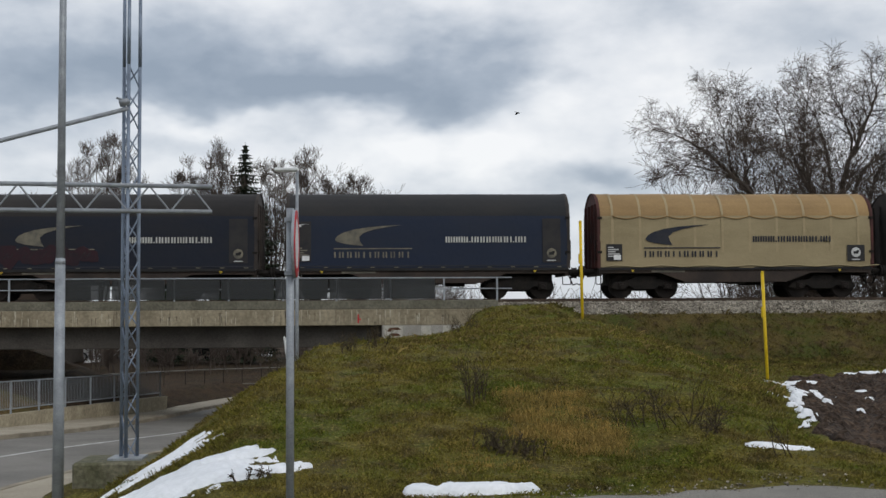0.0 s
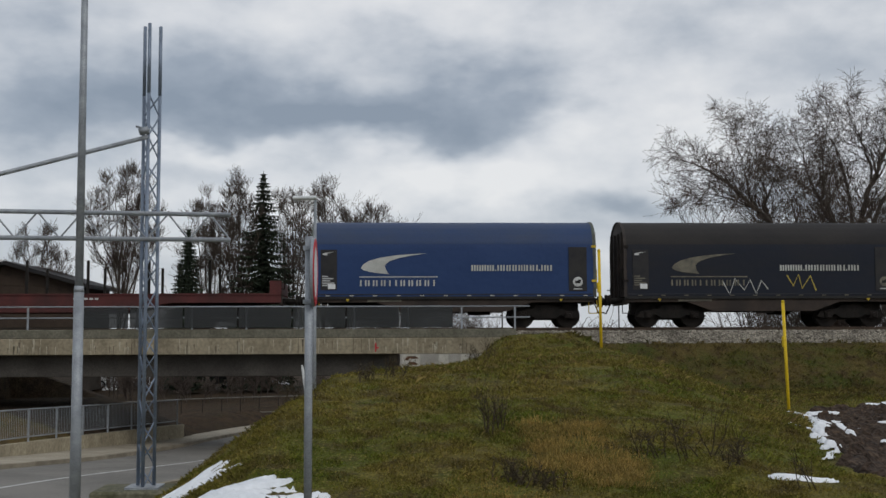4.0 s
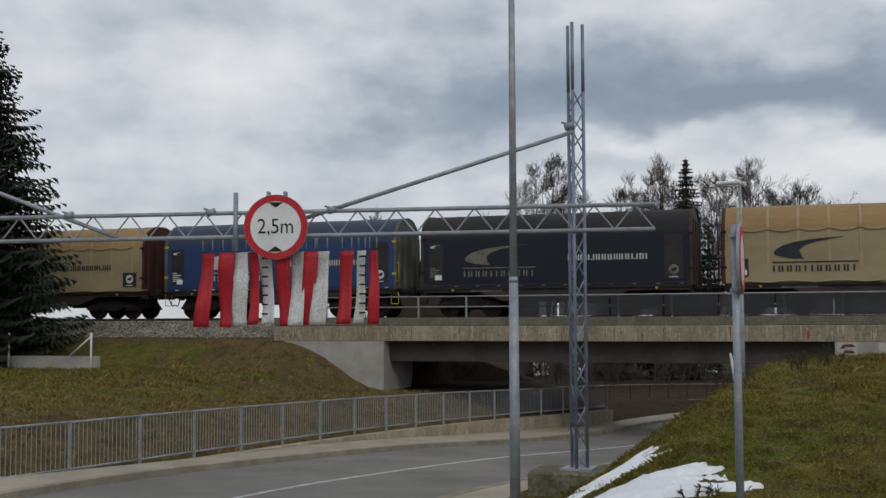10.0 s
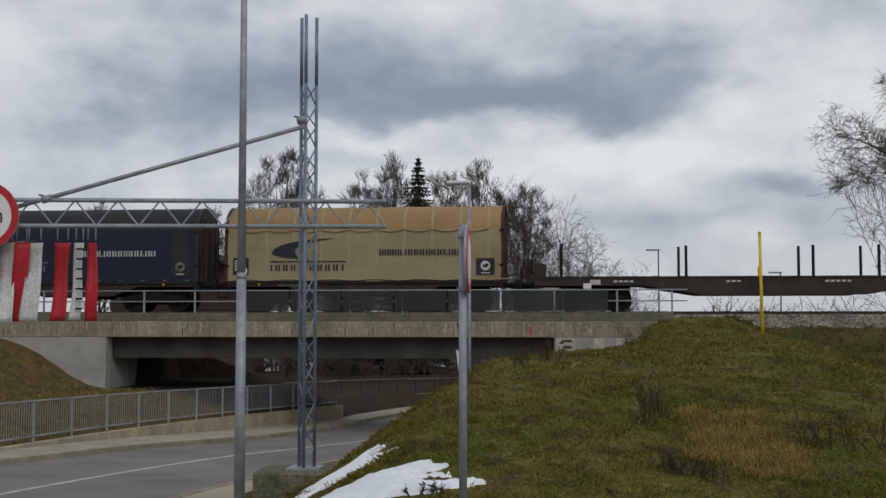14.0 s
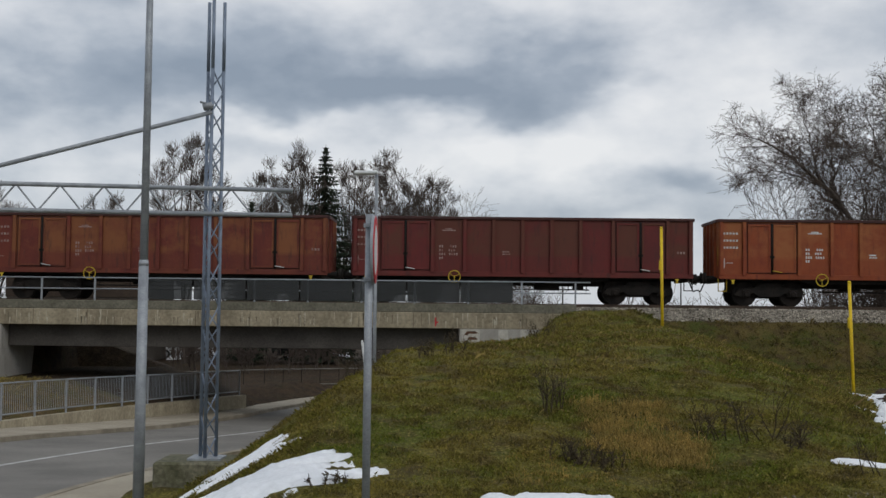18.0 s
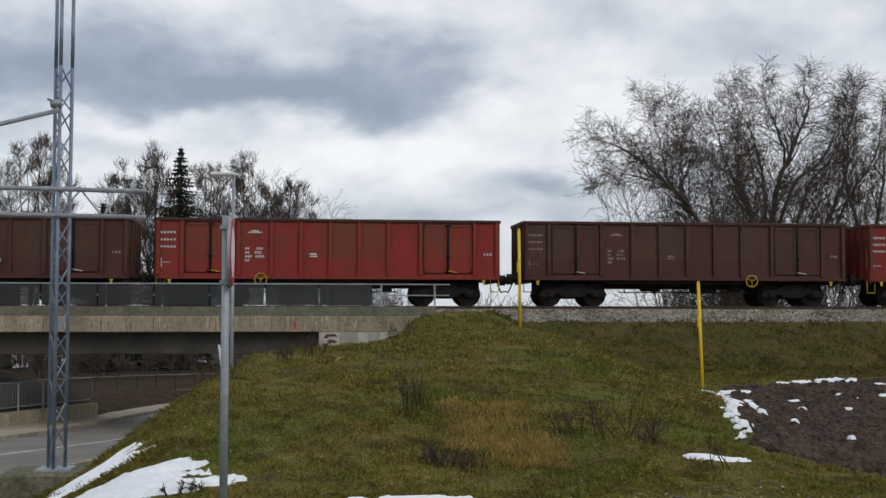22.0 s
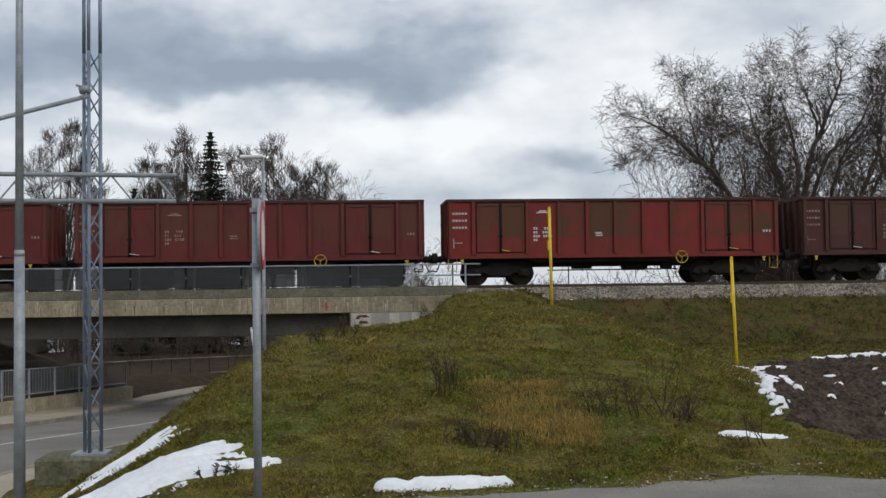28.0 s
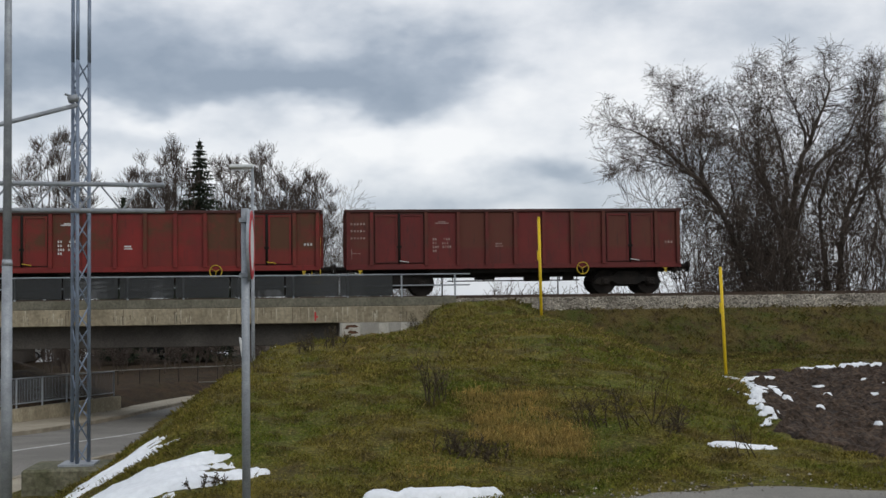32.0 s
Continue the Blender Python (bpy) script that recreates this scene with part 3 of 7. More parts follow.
def split_parts(name, bm, mat, parent, label=""):
    """Each loose piece of bm becomes a part of its own."""
    bm.verts.index_update()
    bm.faces.index_update()
    bm.verts.ensure_lookup_table()
    seen, groups = set(), []
    for v in bm.verts:
        if v.index in seen:
            continue
        stack, grp = [v], []
        seen.add(v.index)
        while stack:
            u = stack.pop()
            grp.append(u)
            for e in u.link_edges:
                o = e.other_vert(u)
                if o.index not in seen:
                    seen.add(o.index); stack.append(o)
        groups.append(grp)
    for grp in groups:
        ids = {v.index: k for k, v in enumerate(grp)}
        me = bpy.data.meshes.new(name)
        fs = [f for f in {f for v in grp for f in v.link_faces}]
        fs.sort(key=lambda f: f.index)
        me.from_pydata([tuple(v.co) for v in grp], [], [[ids[v.index] for v in f.verts] for f in fs])
        me.polygons.foreach_set("use_smooth", [f.smooth for f in fs])
        me.materials.append(mat)
        ob = new(name, me)
        ob.parent = parent
        if label:
            ob["label"] = label
    bm.free()



# ---- bridge ----
M["logo_white"] = surface("whitewash", (0.52, 0.50, 0.45), (0.38, 0.36, 0.31), 5.0, .9)
M["rust_scrawl"] = surface("rust_scrawl", (0.14, 0.06, 0.03), (0.07, 0.045, 0.03), 6.0, .9)
def build_bridge():
    bridge = thing("railway_bridge", pose(0, 0, 0), "weathered concrete railway bridge with stained edge beam over the road", "bridge", kind="structure")
    bm = bmesh.new()
    box(bm, BRIDGE_X[0], BRIDGE_X[1], DECK_Y, DECK_Y + .45, 1.02, 1.60, .02)
    part("edge_beam", bm, M["concrete"], bridge, "stained concrete edge beam")
    part("edge_kerb", one(lambda b: box(b, BRIDGE_X[0] + .02, BRIDGE_X[1] - .02, DECK_Y + .07, DECK_Y + .45, 1.603, 1.92, .02)), M["concrete_cap"], bridge, "darker weathered concrete kerb")
    for k in range(1, 13):
        x = BRIDGE_X[0] + k * (BRIDGE_X[1] - BRIDGE_X[0]) / 13
        part("joint", one(lambda b: box(b, x - .012, x + .012, DECK_Y - .002, DECK_Y + .02, 1.03, 1.59)), M["dark_run"], bridge)
    part("edge_beam", one(lambda b: box(b, BRIDGE_X[0], BRIDGE_X[1], 48.85, 49.3, 1.02, 1.92, .03)), M["concrete"], bridge)
    # shade under the bridge is put into the deck and girder colour
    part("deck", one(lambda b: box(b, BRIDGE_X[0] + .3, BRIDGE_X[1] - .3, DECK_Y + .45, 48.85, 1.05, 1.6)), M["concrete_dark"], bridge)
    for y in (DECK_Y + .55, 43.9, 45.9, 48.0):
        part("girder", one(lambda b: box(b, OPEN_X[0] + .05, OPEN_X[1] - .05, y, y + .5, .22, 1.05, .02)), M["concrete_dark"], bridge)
    for x0, x1 in ((OPEN_X[0] - 1.3, OPEN_X[0]), (OPEN_X[1], OPEN_X[1] + 1.3)):
        part("abutment", one(lambda b: box(b, x0, x1, DECK_Y + .25, 48.9, -3.2, 1.05, .02)), M["concrete_pale"], bridge)
    # sloping wing walls
    for sgn, xa in ((-1, OPEN_X[0]), (1, OPEN_X[1])):
        bm = bmesh.new()
        xb = xa + sgn * 4.3
        prism(bm, [(xa, 1.02), (xb, 1.02), (xb, .75), (xa, -2.2)] if sgn < 0 else [(xa, -1.8), (xb, -.6), (xb, 1.02), (xa, 1.02)], "y", DECK_Y - .05, DECK_Y + .24)
        part("wing_wall", bm, M["concrete_pale"], bridge, "pale concrete wing wall")
    # water stains run down the edge beam
    rnd = random.Random(5)
    for i in range(260):
        x = BRIDGE_X[0] + .3 + rnd.random() * (BRIDGE_X[1] - BRIDGE_X[0] - .8)
        if noise.noise((x * .8, 0, 5)) < rnd.uniform(-.5, .3):
            continue
        w, z = rnd.uniform(.015, .06), rnd.choice((1.595, 1.50, 1.42, 1.34)) - rnd.uniform(0, .06)
        h = rnd.uniform(.15, .5)
        pale = rnd.random() < .62
        part("stain", one(lambda b: prism(b, [(x, z), (x + w, z), (x + w * .7, max(1.04, z - h)), (x + w * .35, max(1.04, z - h))], "y", DECK_Y - (.004 if pale else .003), DECK_Y + .01)), M["pale_run" if pale else "dark_run"], bridge)
    part("painted_mark", one(lambda b: [box(b, -.75, -.70, DECK_Y - .006, DECK_Y + .01, 1.10, 1.42), box(b, -.70, -.62, DECK_Y - .006, DECK_Y + .01, 1.22, 1.27)]), M["sign_red"], bridge, "red spray mark")
    rnd = random.Random(8)
    yw = DECK_Y - .052
    part("painted_patch", one(lambda b: box(b, .22, .88, yw - .002, yw + .01, .52, .99)), M["logo_white"], bridge, "whitewashed patch on the wing wall")
    part("graffiti_patch", one(lambda b: [prism(b, [(.30, .80), (.42, .93), (.70, .95), (.84, .86), (.66, .84), (.50, .86), (.44, .78)], "y", yw - .006, yw), prism(b, [(.42, .66), (.50, .74), (.72, .72), (.82, .64), (.62, .62)], "y", yw - .006, yw), box(b, .30, .40, yw - .006, yw, .56, .60)]), M["rust_scrawl"], bridge, "brown scrawl on pale concrete")
    for x0, w0 in ((1.55, .35), (2.35, .22)):
        part("pale_run", one(lambda b: box(b, x0, x0 + w0, yw - .002, yw + .01, .45, 1.0)), M["logo_white"], bridge)
    return bridge


build_bridge()


def build_deck_railing():
    """Tube railing on the bridge edge; the middle bays are filled with mesh panels."""
    y, z0 = DECK_Y + .2, 1.92
    r = thing("bridge_railing", pose(0, 0, 0), "grey galvanised tube railing with mesh panels on the bridge", "railing")
    def fill(b):
        for z in (.82, .42):
            rod(b, (BRIDGE_X[0] + .2, y, z0 + z), (4.9, y, z0 + z), .025)
    split_parts("rail", one(fill), M["galv"], r)
    post = None
    x = BRIDGE_X[0] + .3
    while x < 5:
        if post is None:
            post = part("post", one(lambda b: box(b, -.03, .03, -.03, .03, -.1, .84)), M["galv"], r)
            post.matrix_basis = pose(x, y, z0)
        else:
            shared("post", post, pose(x, y, z0), r)
        x += 1.95
    mesh_mat = bpy.data.materials.new("wire_mesh")
    mesh_mat.use_nodes = True
    n, l = mesh_mat.node_tree.nodes, mesh_mat.node_tree.links
    p = n["Principled BSDF"]
    p.inputs["Base Color"].default_value = (0.022, 0.025, 0.026, 1)
    p.inputs["Alpha"].default_value = 0.76
    p.inputs["Roughness"].default_value = 0.6
    panel = None
    x = -11.55
    while x < 1.9:
        if panel is None:
            panel = part("mesh_panel", one(lambda b: box(b, .03, 1.92, -.004, .004, .06, .79)), mesh_mat, r, "fine grey wire mesh")
            panel.matrix_basis = pose(x, y - .03, z0)
        else:
            shared("mesh_panel", panel, pose(x, y - .03, z0), r, "fine grey wire mesh")
        x += 1.95


build_deck_railing()

# ---- roadside fence on its low wall ----
def build_fence():
    bm = bmesh.new()
    prev = None
    for v in FENCE_LINE[6:]:
        cur = [bm.verts.new((v.x + o, v.y, z)) for o, z in ((.14, -3.0), (.14, v.z), (-.14, v.z), (-.14, -3.0))]
        if prev:
            for k in range(4):
                bm.faces.new((prev[k], prev[(k + 1) % 4], cur[(k + 1) % 4], cur[k]))
        else:
            bm.faces.new(cur)
        prev = cur
    bm.faces.new(prev[::-1])
    bmesh.ops.recalc_face_normals(bm, faces=bm.faces[:])
    tagged(part("low_wall", bm, M["wall_pale"]), "low stained concrete wall beside the footway", "wall", kind="structure")
    f = thing("roadside_railing", pose(0, 0, 0), "galvanised steel pedestrian railing on a low concrete wall", "railing")
    line = [Vector(v) for v in FENCE_LINE]
    # resample
    seg = [0.0]
    for a, b in zip(line, line[1:]):
        seg.append(seg[-1] + (b - a).length)
    arr = np.array([v[:] for v in line])
    def at(s):
        return Vector([float(np.interp(s, seg, arr[:, k])) for k in range(3)])
    total, s, post, bar = seg[-1], 0.0, None, None
    bays = int(total / 1.96)
    for k in range(bays + 1):
        p = at(k * 1.96)
        if post is None:
            post = part("post", one(lambda b: box(b, -.025, .025, -.025, .025, -.1, 1.05)), M["galv"], f)
            post.matrix_basis = pose(*p)
        else:
            shared("post", post, pose(*p), f)
        if k < bays:
            q = at(k * 1.96 + 1.96)
            def rails(b):
                for z in (1.04, .16):
                    rod(b, p + Vector((0, 0, z)), q + Vector((0, 0, z)), .022, n=6)
            split_parts("rail", one(rails), M["galv"], f)
            for j in range(1, 17):
                w = p.lerp(q, j / 17)
                if bar is None:
                    bar = part("bar", one(lambda b: rod(b, (0, 0, .16), (0, 0, 1.04), .008, n=4, caps=False)), M["galv"], f)
                    bar.matrix_basis = pose(*w)
                else:
                    shared("bar", bar, pose(*w), f)


build_fence()

# ---- height gauge over the road ----
MAST = (-3.29, 15.4)
MAST_Z = -.27
def truss_dir():
    return Vector((-.974, -.225, -.008)).normalized()


def lattice(bm_c, bm_l, a, b, w, n, rc=.024, rl=.011, flat=False):
    """Three chords with zigzag lacing from a to b; flat: two chords one over the other."""
    a, b = Vector(a), Vector(b)
    d = (b - a).normalized()
    if flat:
        offs = [Vector((0, 0, 0)), Vector((0, 0, w))]
    else:
        s = Vector((1, 0, 0)) if abs(d.z) > .5 else Vector((0, 0, 1))
        c = d.cross(s).normalized()
        offs = [s * (w / math.sqrt(3)) * math.cos(t) + c * (w / math.sqrt(3)) * math.sin(t) for t in (.5, .5 + 2.094, .5 + 4.189)]
    for o in offs:
        rod(bm_c, a + o, b + o, rc)
    pairs = [(0, 1)] if flat else [(0, 1), (1, 2), (2, 0)]
    for i, j in pairs:
        for k in range(n):
            p, q = a.lerp(b, k / n), a.lerp(b, (k + 1) / n)
            o1, o2 = (offs[i], offs[j]) if k % 2 == 0 else (offs[j], offs[i])
            rod(bm_l, p + o1, q + o2, rl, n=5, caps=False)


def build_gauge():
    g = thing("height_gauge", pose(0, 0, 0), "galvanised lattice height gauge with red and white flaps over the road", "height gauge")
    mx, my = MAST
    top = 5.9
    d = truss_dir()
    left = Vector((mx, my, 0)) + d * 10.2
    for base in (Vector((mx, my, MAST_Z)), Vector((left.x, left.y, MAST_Z))):
        c, l = bmesh.new(), bmesh.new()
        lattice(c, l, base, (base.x, base.y, 4.95), .21, 18)
        w = .21 / math.sqrt(3)
        for t in (.5, 2.594, 4.689):
            s = Vector((1, 0, 0)); e = Vector((0, 0, 1)).cross(s)
            o = s * w * math.cos(t) + e * w * math.sin(t)
            rod(c, Vector((base.x, base.y, 4.95)) + o, Vector((base.x, base.y, top)) + o, .024)
        split_parts("mast_tube", c, M["galv_blue"], g)
        tagged(part("mast_lacing", l, M["galv_blue"], g), kind="stuff")
        part("base_plate", one(lambda b: box(b, base.x - .22, base.x + .22, base.y - .22, base.y + .22, base.z - .001, base.z + .025)), M["galv"], g)
    # crossbeam: lower chord, upper chord, lacing
    z0, z1 = 2.99, 3.33
    c, l = bmesh.new(), bmesh.new()
    a = Vector((mx, my - .16, z0)) - d * 1.1
    b2 = Vector((mx, my - .16, z0)) + d * 11.2
    rod(c, a, b2, .03)
    up = Vector((0, 0, z1 - z0))
    rod(c, a + up, b2 + up, .03)
    n = int((b2 - a).length / .27)
    for k in range(n):
        p, q = a.lerp(b2, k / n), a.lerp(b2, (k + 1) / n)
        rod(l, p + (up if k % 2 else Vector()), q + (Vector() if k % 2 else up), .012, n=5, caps=False)
    split_parts("beam_tube", c, M["galv"], g)
    tagged(part("beam_lacing", l, M["galv"], g), kind="stuff")
    # slanting stays from the masts to the beam
    def stays(b):
        rod(b, (mx, my - .13, 4.36), Vector((mx, my - .16, 3.22)) + d * 3.8, .03)
        e = Vector((left.x, left.y, 0))
        rod(b, (e.x, e.y - .13, 4.36), Vector((mx, my - .16, z0 + .02)) + d * 6.46, .03)
    split_parts("stay", one(stays), M["galv"], g)
    def clamps(b):
        for p in (Vector((mx - .05, my - .16, 4.42)), Vector((mx, my - .16, z1)) + d * 3.36, Vector((mx, my - .16, z1)) + d * 5.10, Vector((mx, my - .16, z1)) + d * 7.18):
            rod(b, p - Vector((.06, 0, 0)), p + Vector((.06, 0, .03)), .05)
            rod(b, p + Vector((-.1, -.02, .07)), p + Vector((.08, -.02, .02)), .015)
    split_parts("clamp", one(clamps), M["galv"], g)
    part("upright_tube", one(lambda b: rod(b, Vector((mx, my - .22, z0 - .2)) + d * 4.71, Vector((mx, my - .22, z1 + .28)) + d * 4.71, .035)), M["galv"], g)
    return d, z0


GAUGE_D, GAUGE_Z = build_gauge()


def build_flaps():
    mx, my = MAST
    rnd = random.Random(3)
    # distance from the mast along the beam, width, colour
    rows = [(2.86, .14, "r"), (3.02, .13, "w"), (3.24, .19, "r"), (3.60, .21, "w"), (3.77, .18, "r"), (3.97, .20, "w"), (4.17, .19, "r"), (4.44, .18, "w"), (4.59, .15, "r"), (4.79, .19, "w"), (4.99, .20, "r"), (5.29, .20, "r")]
    for off, w, c in rows:
        p = Vector((mx, my - .16, GAUGE_Z)) + GAUGE_D * off * .972
        f = thing("hanging_flap", Matrix.Translation(p), ("red" if c == "r" else "white") + " curled plastic warning flap hung on wires from the gauge beam", "warning flap", "flaps of the height gauge")
        bm = bmesh.new()
        n, prev, ph, sw = 14, None, rnd.random() * 6, .02 + rnd.random() * .05
        lean = rnd.uniform(-.07, .07)
        top, bot = -.22, -1.22 - rnd.random() * .05
        if c == "r" and rnd.random() < .3:
            top = -.10
        for k in range(n + 1):
            t = k / n
            z = top + (bot - top) * t
            dy = sw * math.sin(t * 5 + ph)
            dx = lean * t + .018 * math.sin(t * 6 + ph)
            row = []
            for s in (-.5, -.2, .2, .5):
                tw = .05 * math.sin(t * 4 + ph) * s
                row.append(bm.verts.new(GAUGE_D * (s * w + dx) + Vector((0, dy + tw + (.02 if abs(s) < .3 else 0), z))))
            if prev:
                for j in range(3):
                    fc = bm.faces.new((prev[j], prev[j + 1], row[j + 1], row[j])); fc.smooth = True
            prev = row
        r = bmesh.ops.extrude_face_region(bm, geom=bm.faces[:])
        bmesh.ops.translate(bm, vec=(0, .006, 0), verts=[v for v in r["geom"] if isinstance(v, bmesh.types.BMVert)])
        bmesh.ops.recalc_face_normals(bm, faces=bm.faces[:])
        part("strip", bm, M["flap_red" if c == "r" else "flap_white"], f)
        def wires(b):
            for s in (-.35, .35):
                rod(b, GAUGE_D * (s * w) + Vector((0, 0, .02)), GAUGE_D * (s * w) + Vector((0, 0, top + .03)), .009, n=5)
        split_parts("hanger", one(wires), M["galv"], f)
        if c == "w" and rnd.random() < .6:
            def scuffs(b):
                for k in range(7):
                    z = top - .1 - k * .13
                    box(b, -.02, .07, -.05, -.04, z, z + .025)
            tagged(part("scuff", one(scuffs), M["iron"], f, "dark scuff marks"), kind="stuff")


build_flaps()


def disc(bm, r, y0, y1, n=40, ri=0.0):
    ring = [(math.cos(2 * math.pi * k / n), math.sin(2 * math.pi * k / n)) for k in range(n)]
    if not ri:
        prism(bm, [(r * c, r * s) for c, s in ring], "y", y0, y1)
        return
    vs = [[bm.verts.new((q * c, y, q * s)) for c, s in ring] for q, y in ((r, y0), (ri, y0), (ri, y1), (r, y1))]
    for a in range(4):
        for k in range(n):
            bm.faces.new((vs[a][k], vs[a][(k + 1) % n], vs[(a + 1) % 4][(k + 1) % n], vs[(a + 1) % 4][k]))
    bmesh.ops.recalc_face_normals(bm, faces=bm.faces[:])


def text_mesh(name, body, size, mat, parent, m, depth=.002, width=1.0, label=""):
    cu = bpy.data.curves.new(name, "FONT")
    cu.body, cu.size, cu.extrude, cu.align_x, cu.align_y = body, size, depth, "CENTER", "CENTER"
    tmp = new(name, cu)
    me = bpy.data.meshes.new_from_object(tmp)
    bpy.data.objects.remove(tmp)
    for v in me.vertices:
        v.co.x *= width
    me.materials.append(mat)
    ob = new(name, me)
    ob.parent, ob.matrix_basis = parent, m
    if label:
        ob["label"] = label
    return ob


def build_gauge_sign():
    p = Vector((MAST[0], MAST[1] - .30, 3.11)) + GAUGE_D * 4.10
    ang = math.degrees(math.atan2(GAUGE_D.y, GAUGE_D.x)) - 180
    s = thing("height_limit_sign", pose(p.x, p.y, p.z, 0, 0, ang), "round white height limit sign with red rim on the gauge beam", "road sign")
    part("plate", one(lambda b: disc(b, .455, 0, .02)), M["galv"], s)
    part("face", one(lambda b: disc(b, .36, -.004, .001)), M["sign_white"], s)
    part("rim", one(lambda b: disc(b, .45, -.006, .002, ri=.36)), M["sign_red"], s, "red rim")
    for sg in (1, -1):
        part("arrow", one(lambda b: prism(b, [(-.11, sg * .345), (.11, sg * .345), (0, sg * .27)], "y", -.010, -.0045)), M["black"], s, "black triangle")
    text_mesh("writing", "2,5m", .30, M["black"], s, pose(0, -.006, 0, 90), width=.88, label="black figures")
    part("bracket", one(lambda b: [box(b, x - .02, x + .02, .02, .12, -.2, .5) for x in (-.12, .12)]), M["galv"], s)


build_gauge_sign()
tagged(part("gauge_plinth", one(lambda b: box(b, MAST[0] - .62, MAST[0] + .42, MAST[1] - .42, MAST[1] + .45, -1.0, MAST_Z, .03)), M["moss_block"]), "weathered concrete block under the gauge mast", "plinth")

# ---- poles and signs near the road ----
def build_lamp_post():
    x, y = -3.76, 13.8
    p = thing("lamp_post", pose(x, y, -.62), "tall tapered galvanised lamp post at the road edge", "lamp post")
    part("pole", one(lambda b: [rod(b, (0, 0, -.2), (0, 0, 2.9), .068, .058, 16), rod(b, (0, 0, 2.9), (0, 0, 7.6), .05, .036, 16)]), M["galv"], p)
    part("collar", one(lambda b: rod(b, (0, 0, 2.86), (0, 0, 2.93), .062, .054, 16)), M["galv"], p)
    part("base_flange", one(lambda b: rod(b, (0, 0, -.02), (0, 0, .05), .11, .10, 16)), M["galv"], p)


build_lamp_post()


def build_sign_post():
    x, y = -.77, 10.25
    s = thing("road_sign", pose(x, y, -.02), "round red and white road sign on a thin galvanised post", "road sign")
    part("post", one(lambda b: rod(b, (0, 0, -.2), (0, 0, 2.62), .036, .036, 14)), M["galv"], s)
    turn = pose(.055, -.02, 2.30, 0, 0, 90.3)
    for nm, mat, f in (("plate", M["galv"], lambda b: disc(b, .305, 0, .025)), ("face", M["sign_white"], lambda b: disc(b, .24, -.006, .001)), ("rim", M["sign_red"], lambda b: disc(b, .30, -.008, .002, ri=.225))):
        part(nm, one(f), mat, s).matrix_basis = turn
    for z in (2.02, 2.5):
        part("clamp", one(lambda b: box(b, -.05, .05, -.045, .045, z, z + .035)), M["galv"], s)


build_sign_post()


def build_markers():
    for x, y, z, h, lean in ((4.70, 26.2, 1.46, 2.16, -.7), (8.36, 24.3, .10, 2.28, -1.8)):
        m = thing("marker_post", pose(x, y, z, 0, lean, 0), "tall yellow pipeline marker post standing in the grass", "marker post", "yellow marker posts")
        part("tube", one(lambda b: rod(b, (0, 0, -.3), (0, 0, h), .034, .034, 12)), M["yellow"], m)
        part("cap", one(lambda b: rod(b, (0, 0, h), (0, 0, h + .05), .037, .025, 12)), M["yellow"], m)
        part("marker_box", one(lambda b: box(b, -.058, -.02, -.04, .04, h - .95, h - .72, .01)), M["yellow"], m)


build_markers()


def build_street_lamp():
    s = thing("street_lamp", pose(-2.14, 30.5, 0), "slim street lamp with a flat white head beyond the mound", "street lamp")
    part("pole", one(lambda b: rod(b, (0, 0, -2), (0, 0, 5.35), .055, .04, 12)), M["galv"], s)
    part("head", one(lambda b: box(b, -.60, .04, -.12, .12, 5.30, 5.40, .03)), M["lamp_white"], s, "flat white lamp head")


build_street_lamp()

# ---- train ----
# wagon materials: body colour with grime
def tarp_mat(name, a, b, rough=0.55):
    return surface(name, a, b, 0.55, rough, bump=0.012, bump_scale=3.5, fine=30, fine_amount=0.12, stretch=(.6, 1, 1.6))


M["tarp_blue"] = tarp_mat("tarp_blue", (0.015, 0.041, 0.126), (0.020, 0.050, 0.145))
M["tarp_mid"] = tarp_mat("tarp_mid", (0.018, 0.042, 0.125), (0.026, 0.052, 0.140))
M["tarp_navy"] = tarp_mat("tarp_navy", (0.010, 0.018, 0.041), (0.015, 0.021, 0.038), .65)
M["tarp_dark"] = tarp_mat("tarp_dark", (0.009, 0.013, 0.025), (0.015, 0.016, 0.022), .7)
M["tarp_beige"] = tarp_mat("tarp_beige", (0.355, 0.290, 0.170), (0.265, 0.215, 0.122), .75)
M["roof_blue"] = tarp_mat("roof_blue", (0.021, 0.048, 0.128), (0.036, 0.056, 0.110))
M["roof_mid"] = tarp_mat("roof_mid", (0.028, 0.045, 0.085), (0.040, 0.050, 0.078))
M["roof_navy"] = tarp_mat("roof_navy", (0.018, 0.020, 0.023), (0.029, 0.028, 0.028), .75)
M["roof_dark"] = tarp_mat("roof_dark_tarp", (0.017, 0.016, 0.017), (0.029, 0.026, 0.024), .75)
M["roof_beige"] = tarp_mat("roof_beige", (0.36, 0.235, 0.105), (0.27, 0.175, 0.08), .75)
# lighter copy of the tan canvas: the highlight along the ribs as colour
M["rib_highlight"] = tarp_mat("rib_highlight", (0.40, 0.32, 0.19), (0.31, 0.245, 0.14), .75)
M["end_dark"] = surface("end_dark", (0.030, 0.026, 0.024), (0.055, 0.043, 0.036), 1.5, .7)
M["end_green"] = surface("end_green", (0.13, 0.15, 0.13), (0.075, 0.075, 0.065), 1.2, .7)
M["end_rust"] = surface("end_rust", (0.085, 0.028, 0.024), (0.05, 0.022, 0.02), 1.5, .7)
